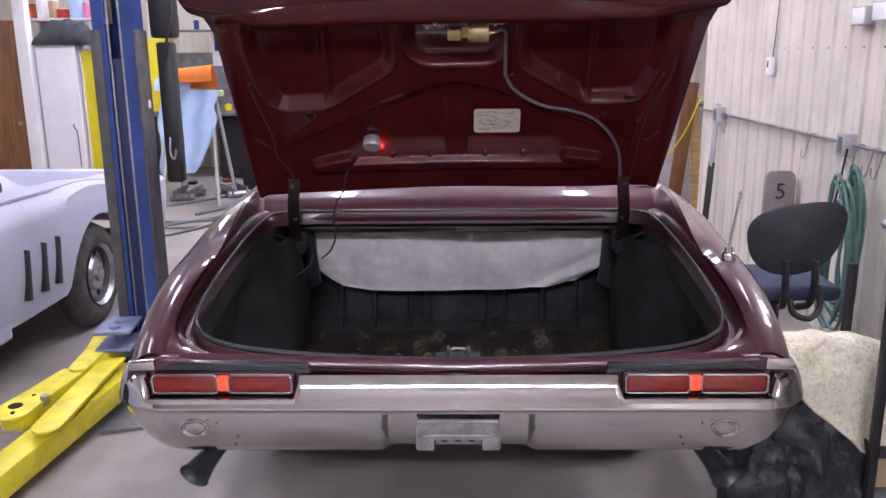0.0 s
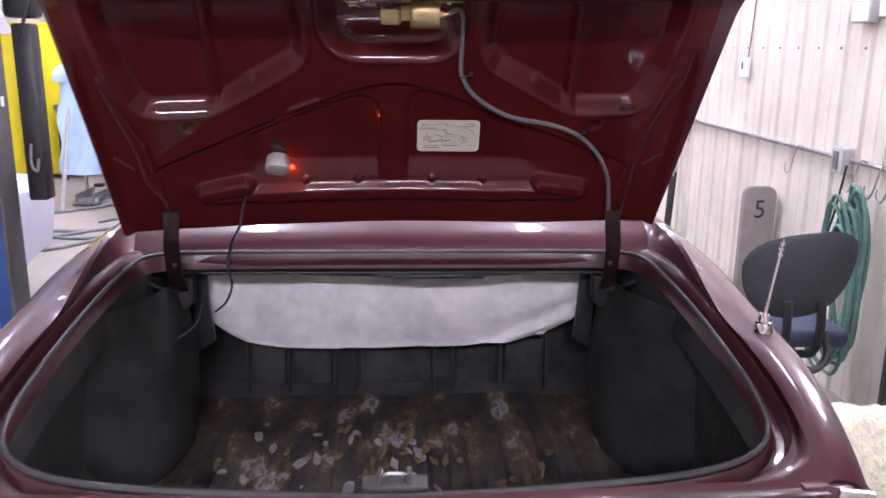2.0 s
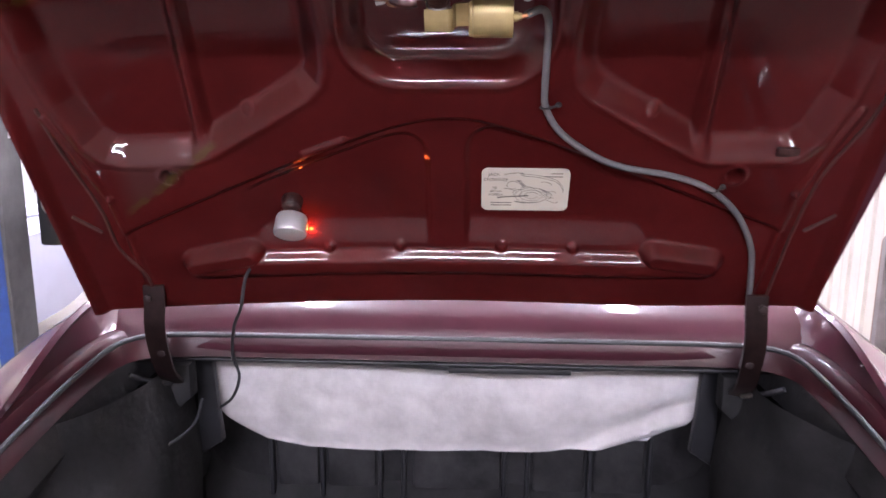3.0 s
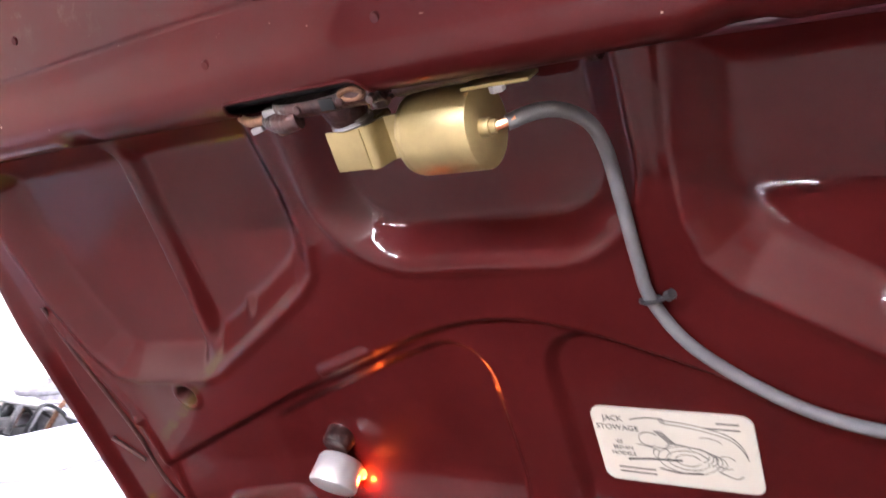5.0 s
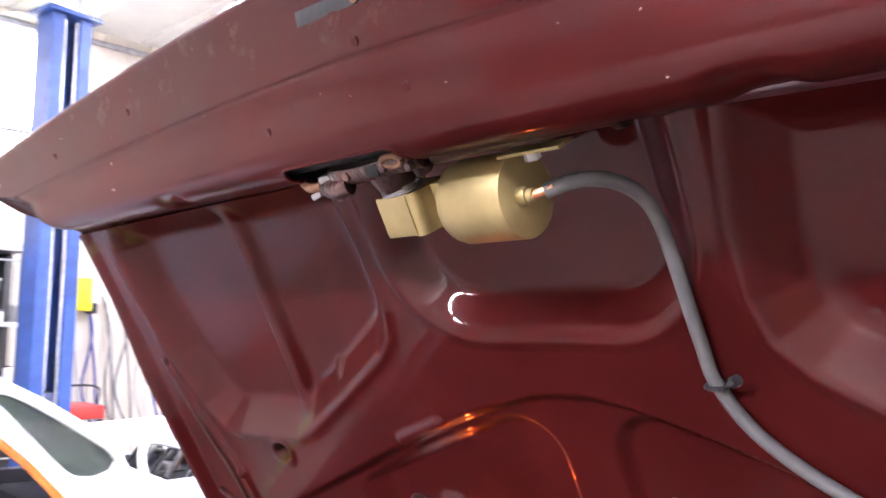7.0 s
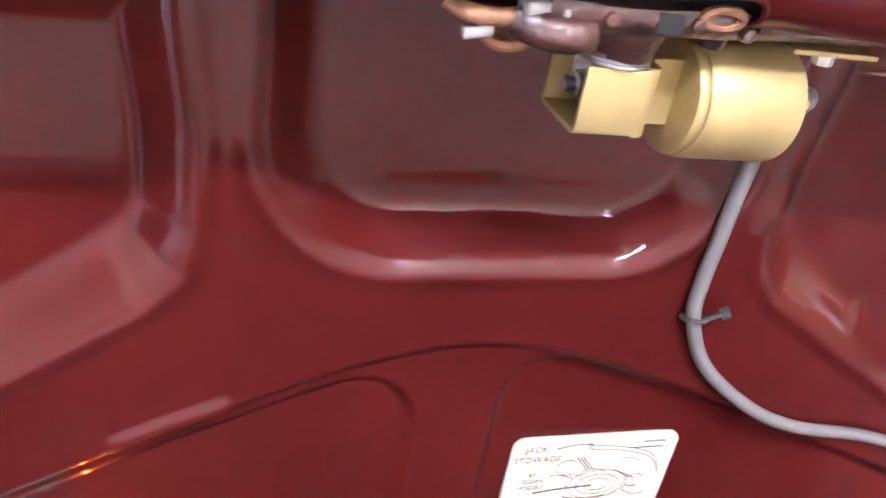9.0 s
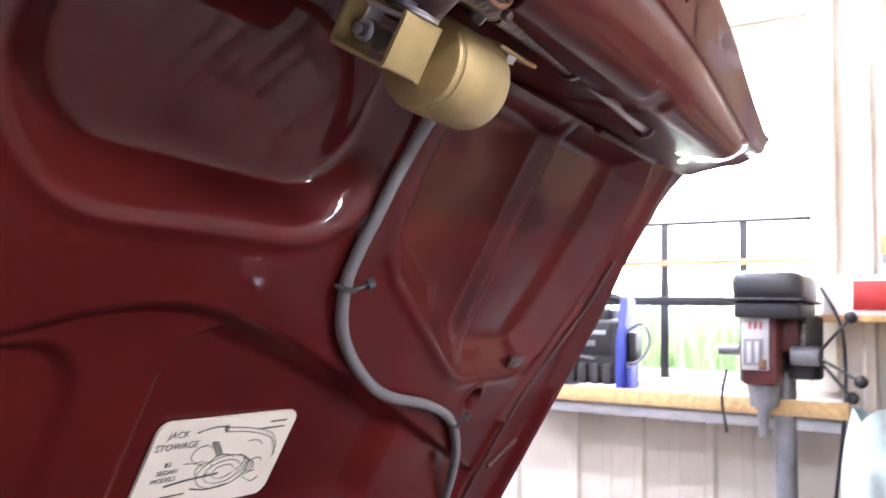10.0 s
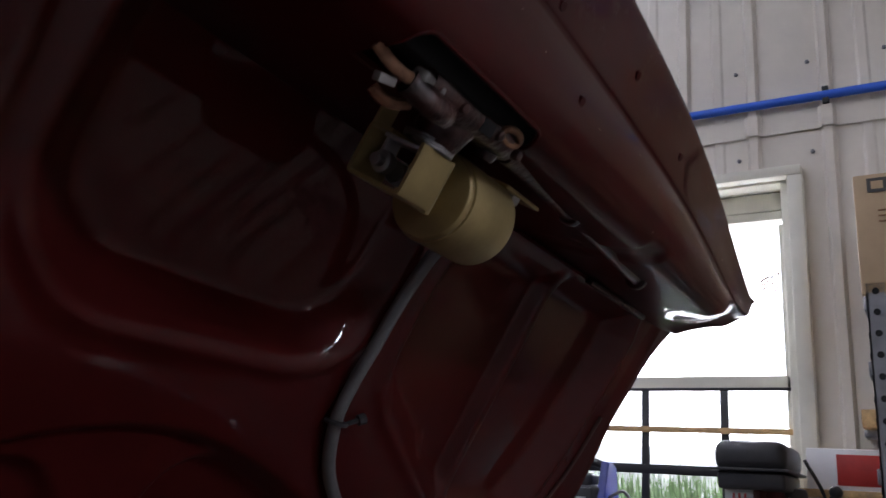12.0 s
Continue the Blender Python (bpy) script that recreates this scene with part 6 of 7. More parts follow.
def round_stand():
    t = thing("tool_stand", "dark steel stand with a round tray and cardboard below", "stand", at=(1.585, 0.62, 0))
    bm = bmesh.new()
    cyl(bm, (0, 0, 1.105), (0, 0, 1.125), 0.115, 0.12, 32, 0.004)
    part("round_tray", bm, M_GREY, t, "round dark steel tray")
    bm = bmesh.new()
    cyl(bm, (-0.04, 0, 1.125), (-0.04, 0, 1.16), 0.012, seg=10)
    cyl(bm, (-0.07, 0.02, 1.155), (0.02, -0.02, 1.16), 0.007, seg=8)
    part("tray_bolt", bm, M_STEEL, t)
    bm = boxes(((-0.095, -0.06, 0.46), (0.03, 0.03, 0.93), 0.003))
    part("leg", bm, M_BLACK, t)
    for x, y in ((0.16, -0.06), (0.16, 0.24), (-0.095, 0.24)):
        part("leg", boxes(((x, y, 0.46), (0.03, 0.03, 0.93), 0.003)), M_BLACK, t)
    part("cross_rail", boxes(((0.03, -0.06, 0.30), (0.22, 0.035, 0.035), 0.003)), M_BLACK, t)
    bm = bmesh.new()
    cyl(bm, (0.03, 0.02, 0.13), (0.02, 0.01, 1.11), 0.02, seg=12)
    part("spindle", bm, M_STEEL, t)
    part("low_shelf", boxes(((0.03, 0.09, 0.12), (0.26, 0.32, 0.02), 0.003)), M_GREY, t)
    c = thing("cardboard_box", "small brown cardboard box on the stand", "box", at=(1.62, 0.72, 0.131))
    part("carton", boxes(((0, 0, 0.07), (0.20, 0.22, 0.14), 0.004)), M_CARD, c)
    part("flap_seam", boxes(((0, 0, 0.1412), (0.19, 0.03, 0.002))), M_PINE, c)


round_stand()


def far_corner():
    t = thing("grey_cabinet", "grey steel cabinet beyond the car", "cabinet", at=(2.55, 7.4, 0))
    part("body", boxes(((0, 0, 0.55), (0.6, 0.5, 1.1), 0.01)), M_LGREY, t)
    part("top", boxes(((0, 0, 1.115), (0.64, 0.54, 0.03), 0.004)), M_GREY, t)
    for z in (0.3, 0.6, 0.9):
        part("drawer_front", boxes(((0, -0.256, z), (0.54, 0.012, 0.26), 0.004)), M_LGREY, t)
    t = thing("timber", "dark plank leaning in the far corner", "wood", at=(2.3, 6.4, 0))
    part("plank", boxes(((0, 0, 0.7), (0.14, 0.04, 1.4), 0.004, Matrix.Rotation(radians(6), 4, "Y"))), M_WOOD, t)
    part("plank", boxes(((0.16, 0.05, 0.62), (0.10, 0.04, 1.24), 0.004, Matrix.Rotation(radians(-5), 4, "Y"))), M_PINE, t)
    bm = bmesh.new()
    tube(bm, [(2.2, 5.45, 1.3), (2.10, 5.6, 0.95), (1.98, 5.8, 0.7), (1.85, 5.9, 0.62), (1.7, 6.0, 0.5), (1.6, 6.0, 0.012)], 0.008, 6)
    solo("extension_cord", bm, M_YELLOW, "yellow extension cord hanging by the wall", "cord")


far_corner()


# ---- lift, second car and the left of the workshop ----
def lift_post():
    t = thing("lift_post", "blue steel post of a two-post car lift", "car lift", "posts of the car lift")
    bm = bmesh.new()
    prism(bm, [(-0.10, -0.04), (-0.04, -0.04), (-0.04, -0.03), (-0.09, -0.03), (-0.09, 0.09), (0.09, 0.09), (0.09, -0.03), (0.04, -0.03), (0.04, -0.04), (0.10, -0.04), (0.10, 0.10), (-0.10, 0.10)], 0.02, 3.68, "z")
    part("column", bm, M_BLUE, t, "blue painted channel column")
    # carriage in a darker copy of the blue, for shade in the channel
    part("carriage", boxes(((0, 0.03, 0.95), (0.14, 0.10, 1.5), 0.006)), M_BLUESHADE, t, "lift carriage in a darker blue for the shaded channel")
    part("head_plate", boxes(((0, 0.03, 3.69), (0.27, 0.20, 0.03), 0.004)), M_BLUE, t)
    part("foot_plate", boxes(((0, 0.05, 0.012), (0.40, 0.38, 0.024), 0.003)), M_BLUE, t)
    for x in (-0.03, 0.03):
        bm = bmesh.new()
        cyl(bm, (x, -0.025, 0.2), (x, -0.025, 3.65), 0.007, seg=8)
        part("lift_chain", bm, M_STEEL, t)
    bm = bmesh.new()
    tube(bm, [(0.08, 0.04, 3.7), (0.07, 0.02, 3.85), (-0.02, 0.0, 3.95), (-0.05, -0.02, 4.2), (-0.05, -0.02, 4.4)], 0.02, 8)
    part("hydraulic_hose", bm, M_LGREY, t)
    return t


post = lift_post()
far_post = copy_thing(post, pose(-4.95, 1.985, 0, 0, 0, 100) @ Matrix.Diagonal((1.36, 1.36, 1, 1)))
for o in far_post.children:
    if o.name.startswith("carriage"):
        o.scale.z = 0.735
part("guard", boxes(((-0.108, 0.0, 0.95), (0.014, 0.10, 1.78), 0.004), ((-0.085, -0.048, 0.95), (0.050, 0.012, 1.78), 0.004)), M_GUARD, post, "grey rubber guard strip")
part("guard", boxes(((0.110, 0.02, 0.95), (0.016, 0.15, 1.78), 0.005)), M_GUARD, post, "grey rubber guard strip")
post.matrix_basis = pose(-1.695, 2.0, 0, 0, 0, 0)


def lift_details():
    t = thing("power_unit", "black lift motor unit with hanging cables", "motor", at=(-1.50, 2.14, 0))
    part("motor", boxes(((0.0, 0.0, 1.95), (0.12, 0.12, 0.30), 0.02)), M_BLACK, t)
    part("tank", boxes(((0.0, 0.0, 1.42), (0.08, 0.09, 0.72), 0.012)), M_BLACK, t)
    part("switch_tag", boxes(((-0.075, -0.11, 1.475), (0.02, 0.006, 0.04), 0.001)), M_WHITE, t)
    part("warning_sign", boxes(((-0.27, -0.11, 1.98), (0.10, 0.006, 0.22), 0.001)), M_PAPER, t, "faded cream notice on the post")
    bm = bmesh.new()
    tube(bm, [(0, -0.06, 1.3), (0.0, -0.075, 1.22), (0.02, -0.075, 1.19), (0.03, -0.07, 1.24)], 0.006, 6)
    part("hook", bm, M_STEEL, t)
    bm = bmesh.new()
    tube(bm, [(0.03, -0.06, 2.1), (0.07, -0.08, 1.95), (0.04, -0.09, 1.8), (0.0, -0.08, 1.7)], 0.007, 6)
    part("cable", bm, M_BLACK, t)
    # arms folded back on the floor
    a = new("swing_arm")
    a["label"] = "yellow telescopic swing arm resting near the floor"
    a.parent, a.matrix_parent_inverse = post, post.matrix_basis.inverted()
    def beam(nm, p, q, w, h, m):
        p, q = Vector(p), Vector(q)
        bm = bmesh.new()
        d = q - p
        box(bm, (p + q) / 2, (d.length, w, h), 0.006, d.to_track_quat("X", "Z").to_matrix().to_4x4())
        return part(nm, bm, m, a)
    beam("outer_arm", (-1.67, 1.70, 0.15), (-1.84, 0.42, 0.10), 0.13, 0.11, M_YELLOW)
    beam("inner_arm", (-1.80, 1.85, 0.23), (-1.90, 1.0, 0.20), 0.10, 0.07, M_YELLOW)
    def strap(nm, line, w0, w1, z0, z1, th):
        """A flat arm with a rounded free end, along a curved line in plan."""
        pts = spline([Vector((x, y, 0)) for x, y in line], 6)
        n = len(pts) - 1
        left, right = [], []
        for k, p in enumerate(pts):
            d = (pts[min(k + 1, n)] - pts[max(k - 1, 0)]).normalized()
            w = w0 + (w1 - w0) * k / n
            left.append(p + Vector((-d.y, d.x, 0)) * w)
            right.append(p + Vector((d.y, -d.x, 0)) * w)
        d = (pts[n] - pts[n - 1]).normalized()
        tip = [pts[n] + w1 * (d * math.sin(a) + Vector((-d.y, d.x, 0)) * math.cos(a)) for a in (math.pi * i / 8 for i in range(1, 8))]
        ring = left + tip + right[::-1]
        bm = bmesh.new()
        prism(bm, [(p.x, p.y) for p in ring], 0, th, "z", 0.004)
        y0, y1 = line[0][1], line[-1][1]
        for v in bm.verts:
            v.co.z += z0 + (z1 - z0) * (v.co.y - y0) / (y1 - y0)
        part(nm, bm, M_YELLOW, a)
    strap("locking_arm", [(-1.725, 1.66), (-1.73, 1.45), (-1.725, 1.2), (-1.72, 0.95)], 0.055, 0.062, 0.235, 0.205, 0.014)
    strap("pad_arm", [(-1.885, 1.93), (-1.845, 1.72), (-1.83, 1.50)], 0.055, 0.048, 0.262, 0.250, 0.014)
    strap("pad_plate", [(-1.86, 1.50), (-1.89, 1.25), (-1.92, 1.04)], 0.050, 0.085, 0.236, 0.225, 0.016)
    # holes in the plate are near-black discs, for the shade inside
    bm = bmesh.new()
    cyl(bm, (-1.925, 1.09, 0.240), (-1.925, 1.09, 0.2455), 0.030, seg=18)
    part("pad_hole_shade", bm, M_HOLESHADE, a)
    for y in (1.02, 1.20):
        bm = bmesh.new()
        cyl(bm, (-1.90, y, 0.240), (-1.90, y, 0.247), 0.009, seg=10)
        part("bolt_hole_shade", bm, M_HOLESHADE, a)
    bm = bmesh.new()
    cyl(bm, (-1.83, 1.16, 0.22), (-1.83, 1.16, 0.262), 0.020, seg=16)
    part("pin", bm, M_STEEL, a)
    bm = bmesh.new()
    for z in (0.27, 0.36):
        box(bm, (-1.76, 1.82, z), (0.18, 0.26, 0.022), 0.008, Matrix.Rotation(0.12, 4, "Z"))
    cyl(bm, (-1.76, 1.86, 0.18), (-1.76, 1.86, 0.38), 0.035, seg=20, bevel=0.004)
    cyl(bm, (-1.75, 1.75, 0.36), (-1.75, 1.75, 0.385), 0.028, seg=16, bevel=0.003)
    part("arm_hub", bm, M_HUB, a, "blue-grey clevis plates of the arm pivot")
    bm = boxes(((-1.56, 1.55, 0.012), (0.34, 0.42, 0.02), 0.003, Matrix.Rotation(0.25, 4, "Z")))
    solo("floor_mat", bm, M_GREY, "dark rubber mat on the concrete floor", "mat")


lift_details()


def second_car():
    t = thing("sports_car", "stripped white sports car body under restoration", "car", at=(-3.18, 0, 0))
    def half(y):
        return 0.885 - 0.10 * smooth01(3.6, 4.4, y) - 0.06 * smooth01(0.6, -0.6, y)
    def top(y, s):
        edge = 0.975 - 0.015 * smooth01(2.0, 2.7, y) - 0.05 * smooth01(2.8, 3.4, y) - 0.10 * smooth01(3.4, 4.4, y)
        inner = 1 - smooth01(0.42, 0.75, abs(s))
        return edge + inner * (0.075 - 0.185 * smooth01(2.0, 2.8, y))
    for sgn in (-1, 1):
        def side(u, v):
            y = -0.9 + 5.3 * u
            zt = top(y, 0.9)
            low = 0.33 + 0.05 * smooth01(2.0, 1.2, y)
            arch = 0.0
            for yc in (2.92, 0.35):
                d = abs(y - yc)
                if d < 0.40:
                    arch = max(arch, 0.34 + math.sqrt(0.16 - d * d) - low)
            z0 = low + arch
            z = z0 + (zt - z0) * v
            bul = 0.05 * math.sin(math.pi * min(1, max(0, (z - 0.3) / 0.75)))
            return (sgn * (half(y) - 0.05 + bul - 0.10 * smooth01(0.88, 1.0, v)), y, z)
        part("side_panel", thick(sheet(side, 110, 14), 0.012), M_PRIMER, t)
    def deck(u, v):
        y = 1.62 + 2.78 * u
        s = 2 * v - 1
        return (s * (half(y) - 0.10), y, top(y, s * 0.9))
    bm = sheet(deck, 40, 30)
    dele = [f for f in bm.faces if 1.72 < f.calc_center_median().y < 3.3 and abs(f.calc_center_median().x) < 0.42]
    bmesh.ops.delete(bm, geom=dele, context="FACES")
    part("front_deck", thick(bm, 0.012), M_PRIMER, t)
    part("rear_deck", thick(sheet(lambda u, v: ((2 * v - 1) * 0.78, -0.95 + 0.9 * u, 0.90 + 0.06 * math.sin(3 * u)), 8, 10), 0.012), M_PRIMER, t)
    part("nose", boxes(((0, 4.35, 0.62), (1.5, 0.10, 0.42), 0.04)), M_PRIMER, t)
    part("cockpit_tub", boxes(((0, 0.8, 0.55), (1.5, 1.6, 0.30), 0.03)), M_BLACK, t, "bare black cockpit")
    part("engine_bay", boxes(((0, 2.62, 0.62), (0.9, 1.45, 0.30), 0.02)), M_BLACK, t)
    rnd = random.Random(4)
    for k in range(16):
        c = (rnd.uniform(-0.38, 0.38), rnd.uniform(1.85, 2.7), rnd.uniform(0.84, 1.02))
        bm = bmesh.new()
        if k % 2:
            box(bm, c, (rnd.uniform(0.06, 0.2), rnd.uniform(0.06, 0.25), rnd.uniform(0.05, 0.12)), 0.012, Matrix.Rotation(rnd.uniform(0, 3), 4, "Z"))
        else:
            cyl(bm, c, (c[0] + rnd.uniform(-0.15, 0.15), c[1] + rnd.uniform(-0.2, 0.2), c[2] + 0.05), rnd.uniform(0.015, 0.04), seg=12)
        part("engine_part", bm, (M_STEEL, M_LGREY, M_BLACK)[k % 3], t)
    # louvres behind the front wheel
    for y in (1.98, 2.16, 2.32):
        bm = bmesh.new()
        prism(bm, [(y - 0.02, 0.45), (y + 0.025, 0.44), (y + 0.055, 0.71), (y + 0.005, 0.725)], 0.84, 0.893, "x", 0.004)
        part("louvre", bm, M_BLACK, t, "dark upright side louvre")
    part("sill", boxes(((0.80, 1.25, 0.33), (0.10, 1.2, 0.10), 0.02)), M_PRIMER, t)
    part("dash", boxes(((0, 1.50, 0.86), (1.45, 0.25, 0.10), 0.04)), M_BLACK, t, "black dashboard")
    # screen frame, leaning back, with a pane in each side
    bm = bmesh.new()
    tube(bm, [(0.765, 0.80, 1.53), (0.4, 0.90, 1.56), (0.0, 0.93, 1.57), (-0.4, 0.90, 1.56), (-0.765, 0.80, 1.53)], 0.03, 12, 6)
    part("screen_header", bm, M_WHITE, t, "bare white windscreen header")
    over = [(0.775, 1.545), (0.865, 1.541), (0.93, 1.490), (1.053, 1.416), (1.173, 1.338), (1.268, 1.275), (1.342, 1.215), (1.380, 1.150), (1.46, 1.085), (1.66, 1.02)]
    under = [(1.66, 0.94), (1.42, 0.985), (1.30, 1.026), (1.224, 1.054), (1.162, 1.090), (1.113, 1.143), (1.063, 1.200), (1.017, 1.245), (0.922, 1.331), (0.857, 1.390), (0.785, 1.450)]
    hole = [(0.905, 1.462), (0.968, 1.445), (1.073, 1.386), (1.195, 1.308), (1.285, 1.245), (1.314, 1.205), (1.295, 1.174), (1.243, 1.158), (1.173, 1.166), (1.122, 1.205), (1.042, 1.288), (0.954, 1.383), (0.895, 1.447)]
    def loop(bm, pts, x):
        vs = [bm.verts.new((x, y, z)) for y, z in pts]
        return [bm.edges.new((vs[k], vs[(k + 1) % len(vs)])) for k in range(len(vs))]
    bm = bmesh.new()
    bmesh.ops.triangle_fill(bm, edges=loop(bm, over + under, 0.80) + loop(bm, hole, 0.792), use_beauty=True)
    v = part("side_frame", thick(bm, 0.05), M_WHITE, t, "white painted side window frame")
    bm = bmesh.new()
    tube(bm, [(0.775, y - 0.006, z - 0.006) for y, z in under[1:]], 0.017, 8, 4)
    part("frame_lining", bm, M_ORANGE, v, "orange primer edge of the frame")
    bm = bmesh.new()
    tube(bm, [(0.797, y, z) for y, z in hole + hole[:1]], 0.006, 8, 3)
    part("glazing_seal", bm, M_LGREY, v, "pale grey glazing seal")
    bm = bmesh.new()
    bm.faces.new([bm.verts.new((0.781, y, z)) for y, z in hole])
    part("side_pane", thick(bm, 0.004), M_DUSTYGLASS, v, "dusty grey-green glass pane")
    # far pillar, lining and seats are assumed, black to keep the cockpit dark
    bm = bmesh.new()
    tube(bm, [(-0.765, 0.80, 1.53), (-0.77, 1.04, 1.36), (-0.775, 1.34, 1.10), (-0.775, 1.40, 1.02)], 0.022, 10, 6)
    part("far_pillar", bm, M_BLACK, t, "dark bare windscreen pillar")
    part("door_card", boxes(((-0.70, 0.70, 0.76), (0.05, 1.40, 0.50), 0.02)), M_BLACK, t, "assumed black inner door lining, darkening the far side")
    for x in (-0.38, 0.36):
        bm = boxes(((x, 0.42, 0.78), (0.46, 0.46, 0.16), 0.05), ((x, 0.16, 1.00), (0.44, 0.14, 0.42), 0.05))
        part("seat", bm, M_CHAIR, t, "assumed black bucket seat, darkening the cockpit")
    part("cowl", thick(sheet(lambda u, v: ((2 * u - 1) * 0.775, 1.36 + 0.30 * v, 1.10 - 0.06 * v + 0.03 * (1 - (2 * u - 1) ** 2)), 16, 6), 0.012), M_WHITE, t, "white scuttle panel below the windscreen")
    part("windscreen", thick(sheet(lambda u, v: ((2 * u - 1) * 0.755, 0.80 + 0.12 * (1 - (2 * u - 1) ** 2) + 0.56 * v, 1.515 - 0.40 * v), 16, 6), 0.005), M_GLASS, t)
    # bonnet lifted off and laid over the far wing, and what shows in the bay
    part("bonnet", thick(sheet(lambda u, v: (-0.98 + 0.30 * v, 1.72 + 1.3 * u, 1.10 + 0.035 * u + 0.05 * math.sin(math.pi * v)), 12, 8), 0.05), M_WHITE, t, "white bonnet laid over the far wing")
    bm = bmesh.new()
    rings = []
    for r, z in ((0.02, 1.150), (0.10, 1.145), (0.148, 1.142), (0.157, 1.134), (0.157, 1.118), (0.150, 1.112), (0.150, 1.075), (0.157, 1.068), (0.157, 1.055), (0.06, 1.045), (0.06, 0.78)):
        rings.append([bm.verts.new((-0.12 + r * math.cos(k * math.pi / 20), 2.20 + r * math.sin(k * math.pi / 20), z)) for k in range(40)])
    skin(bm, rings, True)
    part("air_cleaner", bm, M_STEEL, t, "round plated air cleaner over the engine")
    bm = bmesh.new()
    cyl(bm, (-0.12, 2.20, 1.148), (-0.12, 2.20, 1.175), 0.012, seg=10)
    part("wing_nut", bm, M_STEEL, t)
    bm = bmesh.new()
    tube(bm, [(0.30, 1.66, 1.04), (0.18, 1.70, 1.13), (0.0, 1.84, 1.15), (0.12, 2.02, 1.09), (0.28, 2.12, 1.02)], 0.018, 10, 6)
    part("inner_brace", bm, M_WHITE, t, "white curved bonnet brace")
    for k in range(9):
        x, y = -0.34 + 0.07 * k, 1.86 + 0.05 * (k % 4)
        bm = bmesh.new()
        tube(bm, [(x, y, 0.98), (x + 0.05, y + 0.06, 1.09 + 0.012 * (k % 3)), (x + 0.02, y + 0.16, 1.08), (x - 0.06, y + 0.26, 1.0)], 0.009 + 0.004 * (k % 2), 8, 4)
        part("engine_hose", bm, (M_BLACK, M_STEEL, M_LGREY, M_RUSTY)[k % 4], t)
    for y in (2.92, 0.35):
        for sgn in (-1, 1):
            bm = bmesh.new()
            tube(bm, [(sgn * 0.765, y + 0.245 * math.cos(k * math.pi / 14), 0.34 + 0.245 * math.sin(k * math.pi / 14)) for k in range(29)], 0.095, 14, 1)
            w = part("tyre", bm, M_TYRE, t, "dusty black tyre with pale lettering")
            bm = bmesh.new()
            rings = []
            for r, x in ((0.20, 0.86), (0.185, 0.845), (0.17, 0.80), (0.11, 0.80), (0.09, 0.83), (0.05, 0.83), (0.045, 0.855), (0.0005, 0.86)):
                rings.append([bm.verts.new((sgn * x, y + r * math.cos(k * math.pi / 16), 0.34 + r * math.sin(k * math.pi / 16))) for k in range(32)])
            skin(bm, rings, True)
            part("rim", bm, M_STEEL, w, "dull steel wheel rim")
            # wheel slots as near-black discs, coloured for their inner shade
            for k in range(5):
                a = k * 2 * math.pi / 5
                bm = bmesh.new()
                cyl(bm, (sgn * 0.80, y + 0.14 * math.cos(a), 0.34 + 0.14 * math.sin(a)), (sgn * 0.804, y + 0.14 * math.cos(a), 0.34 + 0.14 * math.sin(a)), 0.022, seg=12)
                part("rim_slot_shade", bm, M_HOLESHADE, w)
    part("floor_pan", boxes(((0, 1.9, 0.36), (1.5, 4.4, 0.08), 0.02)), M_BLACK, t)


M_DUSTYGLASS = mat("dusty_tinted_glass", (0.10, 0.125, 0.11), 0.05, var=0.12, scale=6, coat=0.6)
M_DUSTYGLASS.node_tree.nodes["Principled BSDF"].inputs["Transmission Weight"].default_value = 0.5
M_TYRE = mat("tyre_dusty", (0.07, 0.066, 0.06), 0.85, var=0.4, scale=12, bump=0.3, bscale=40)
second_car()


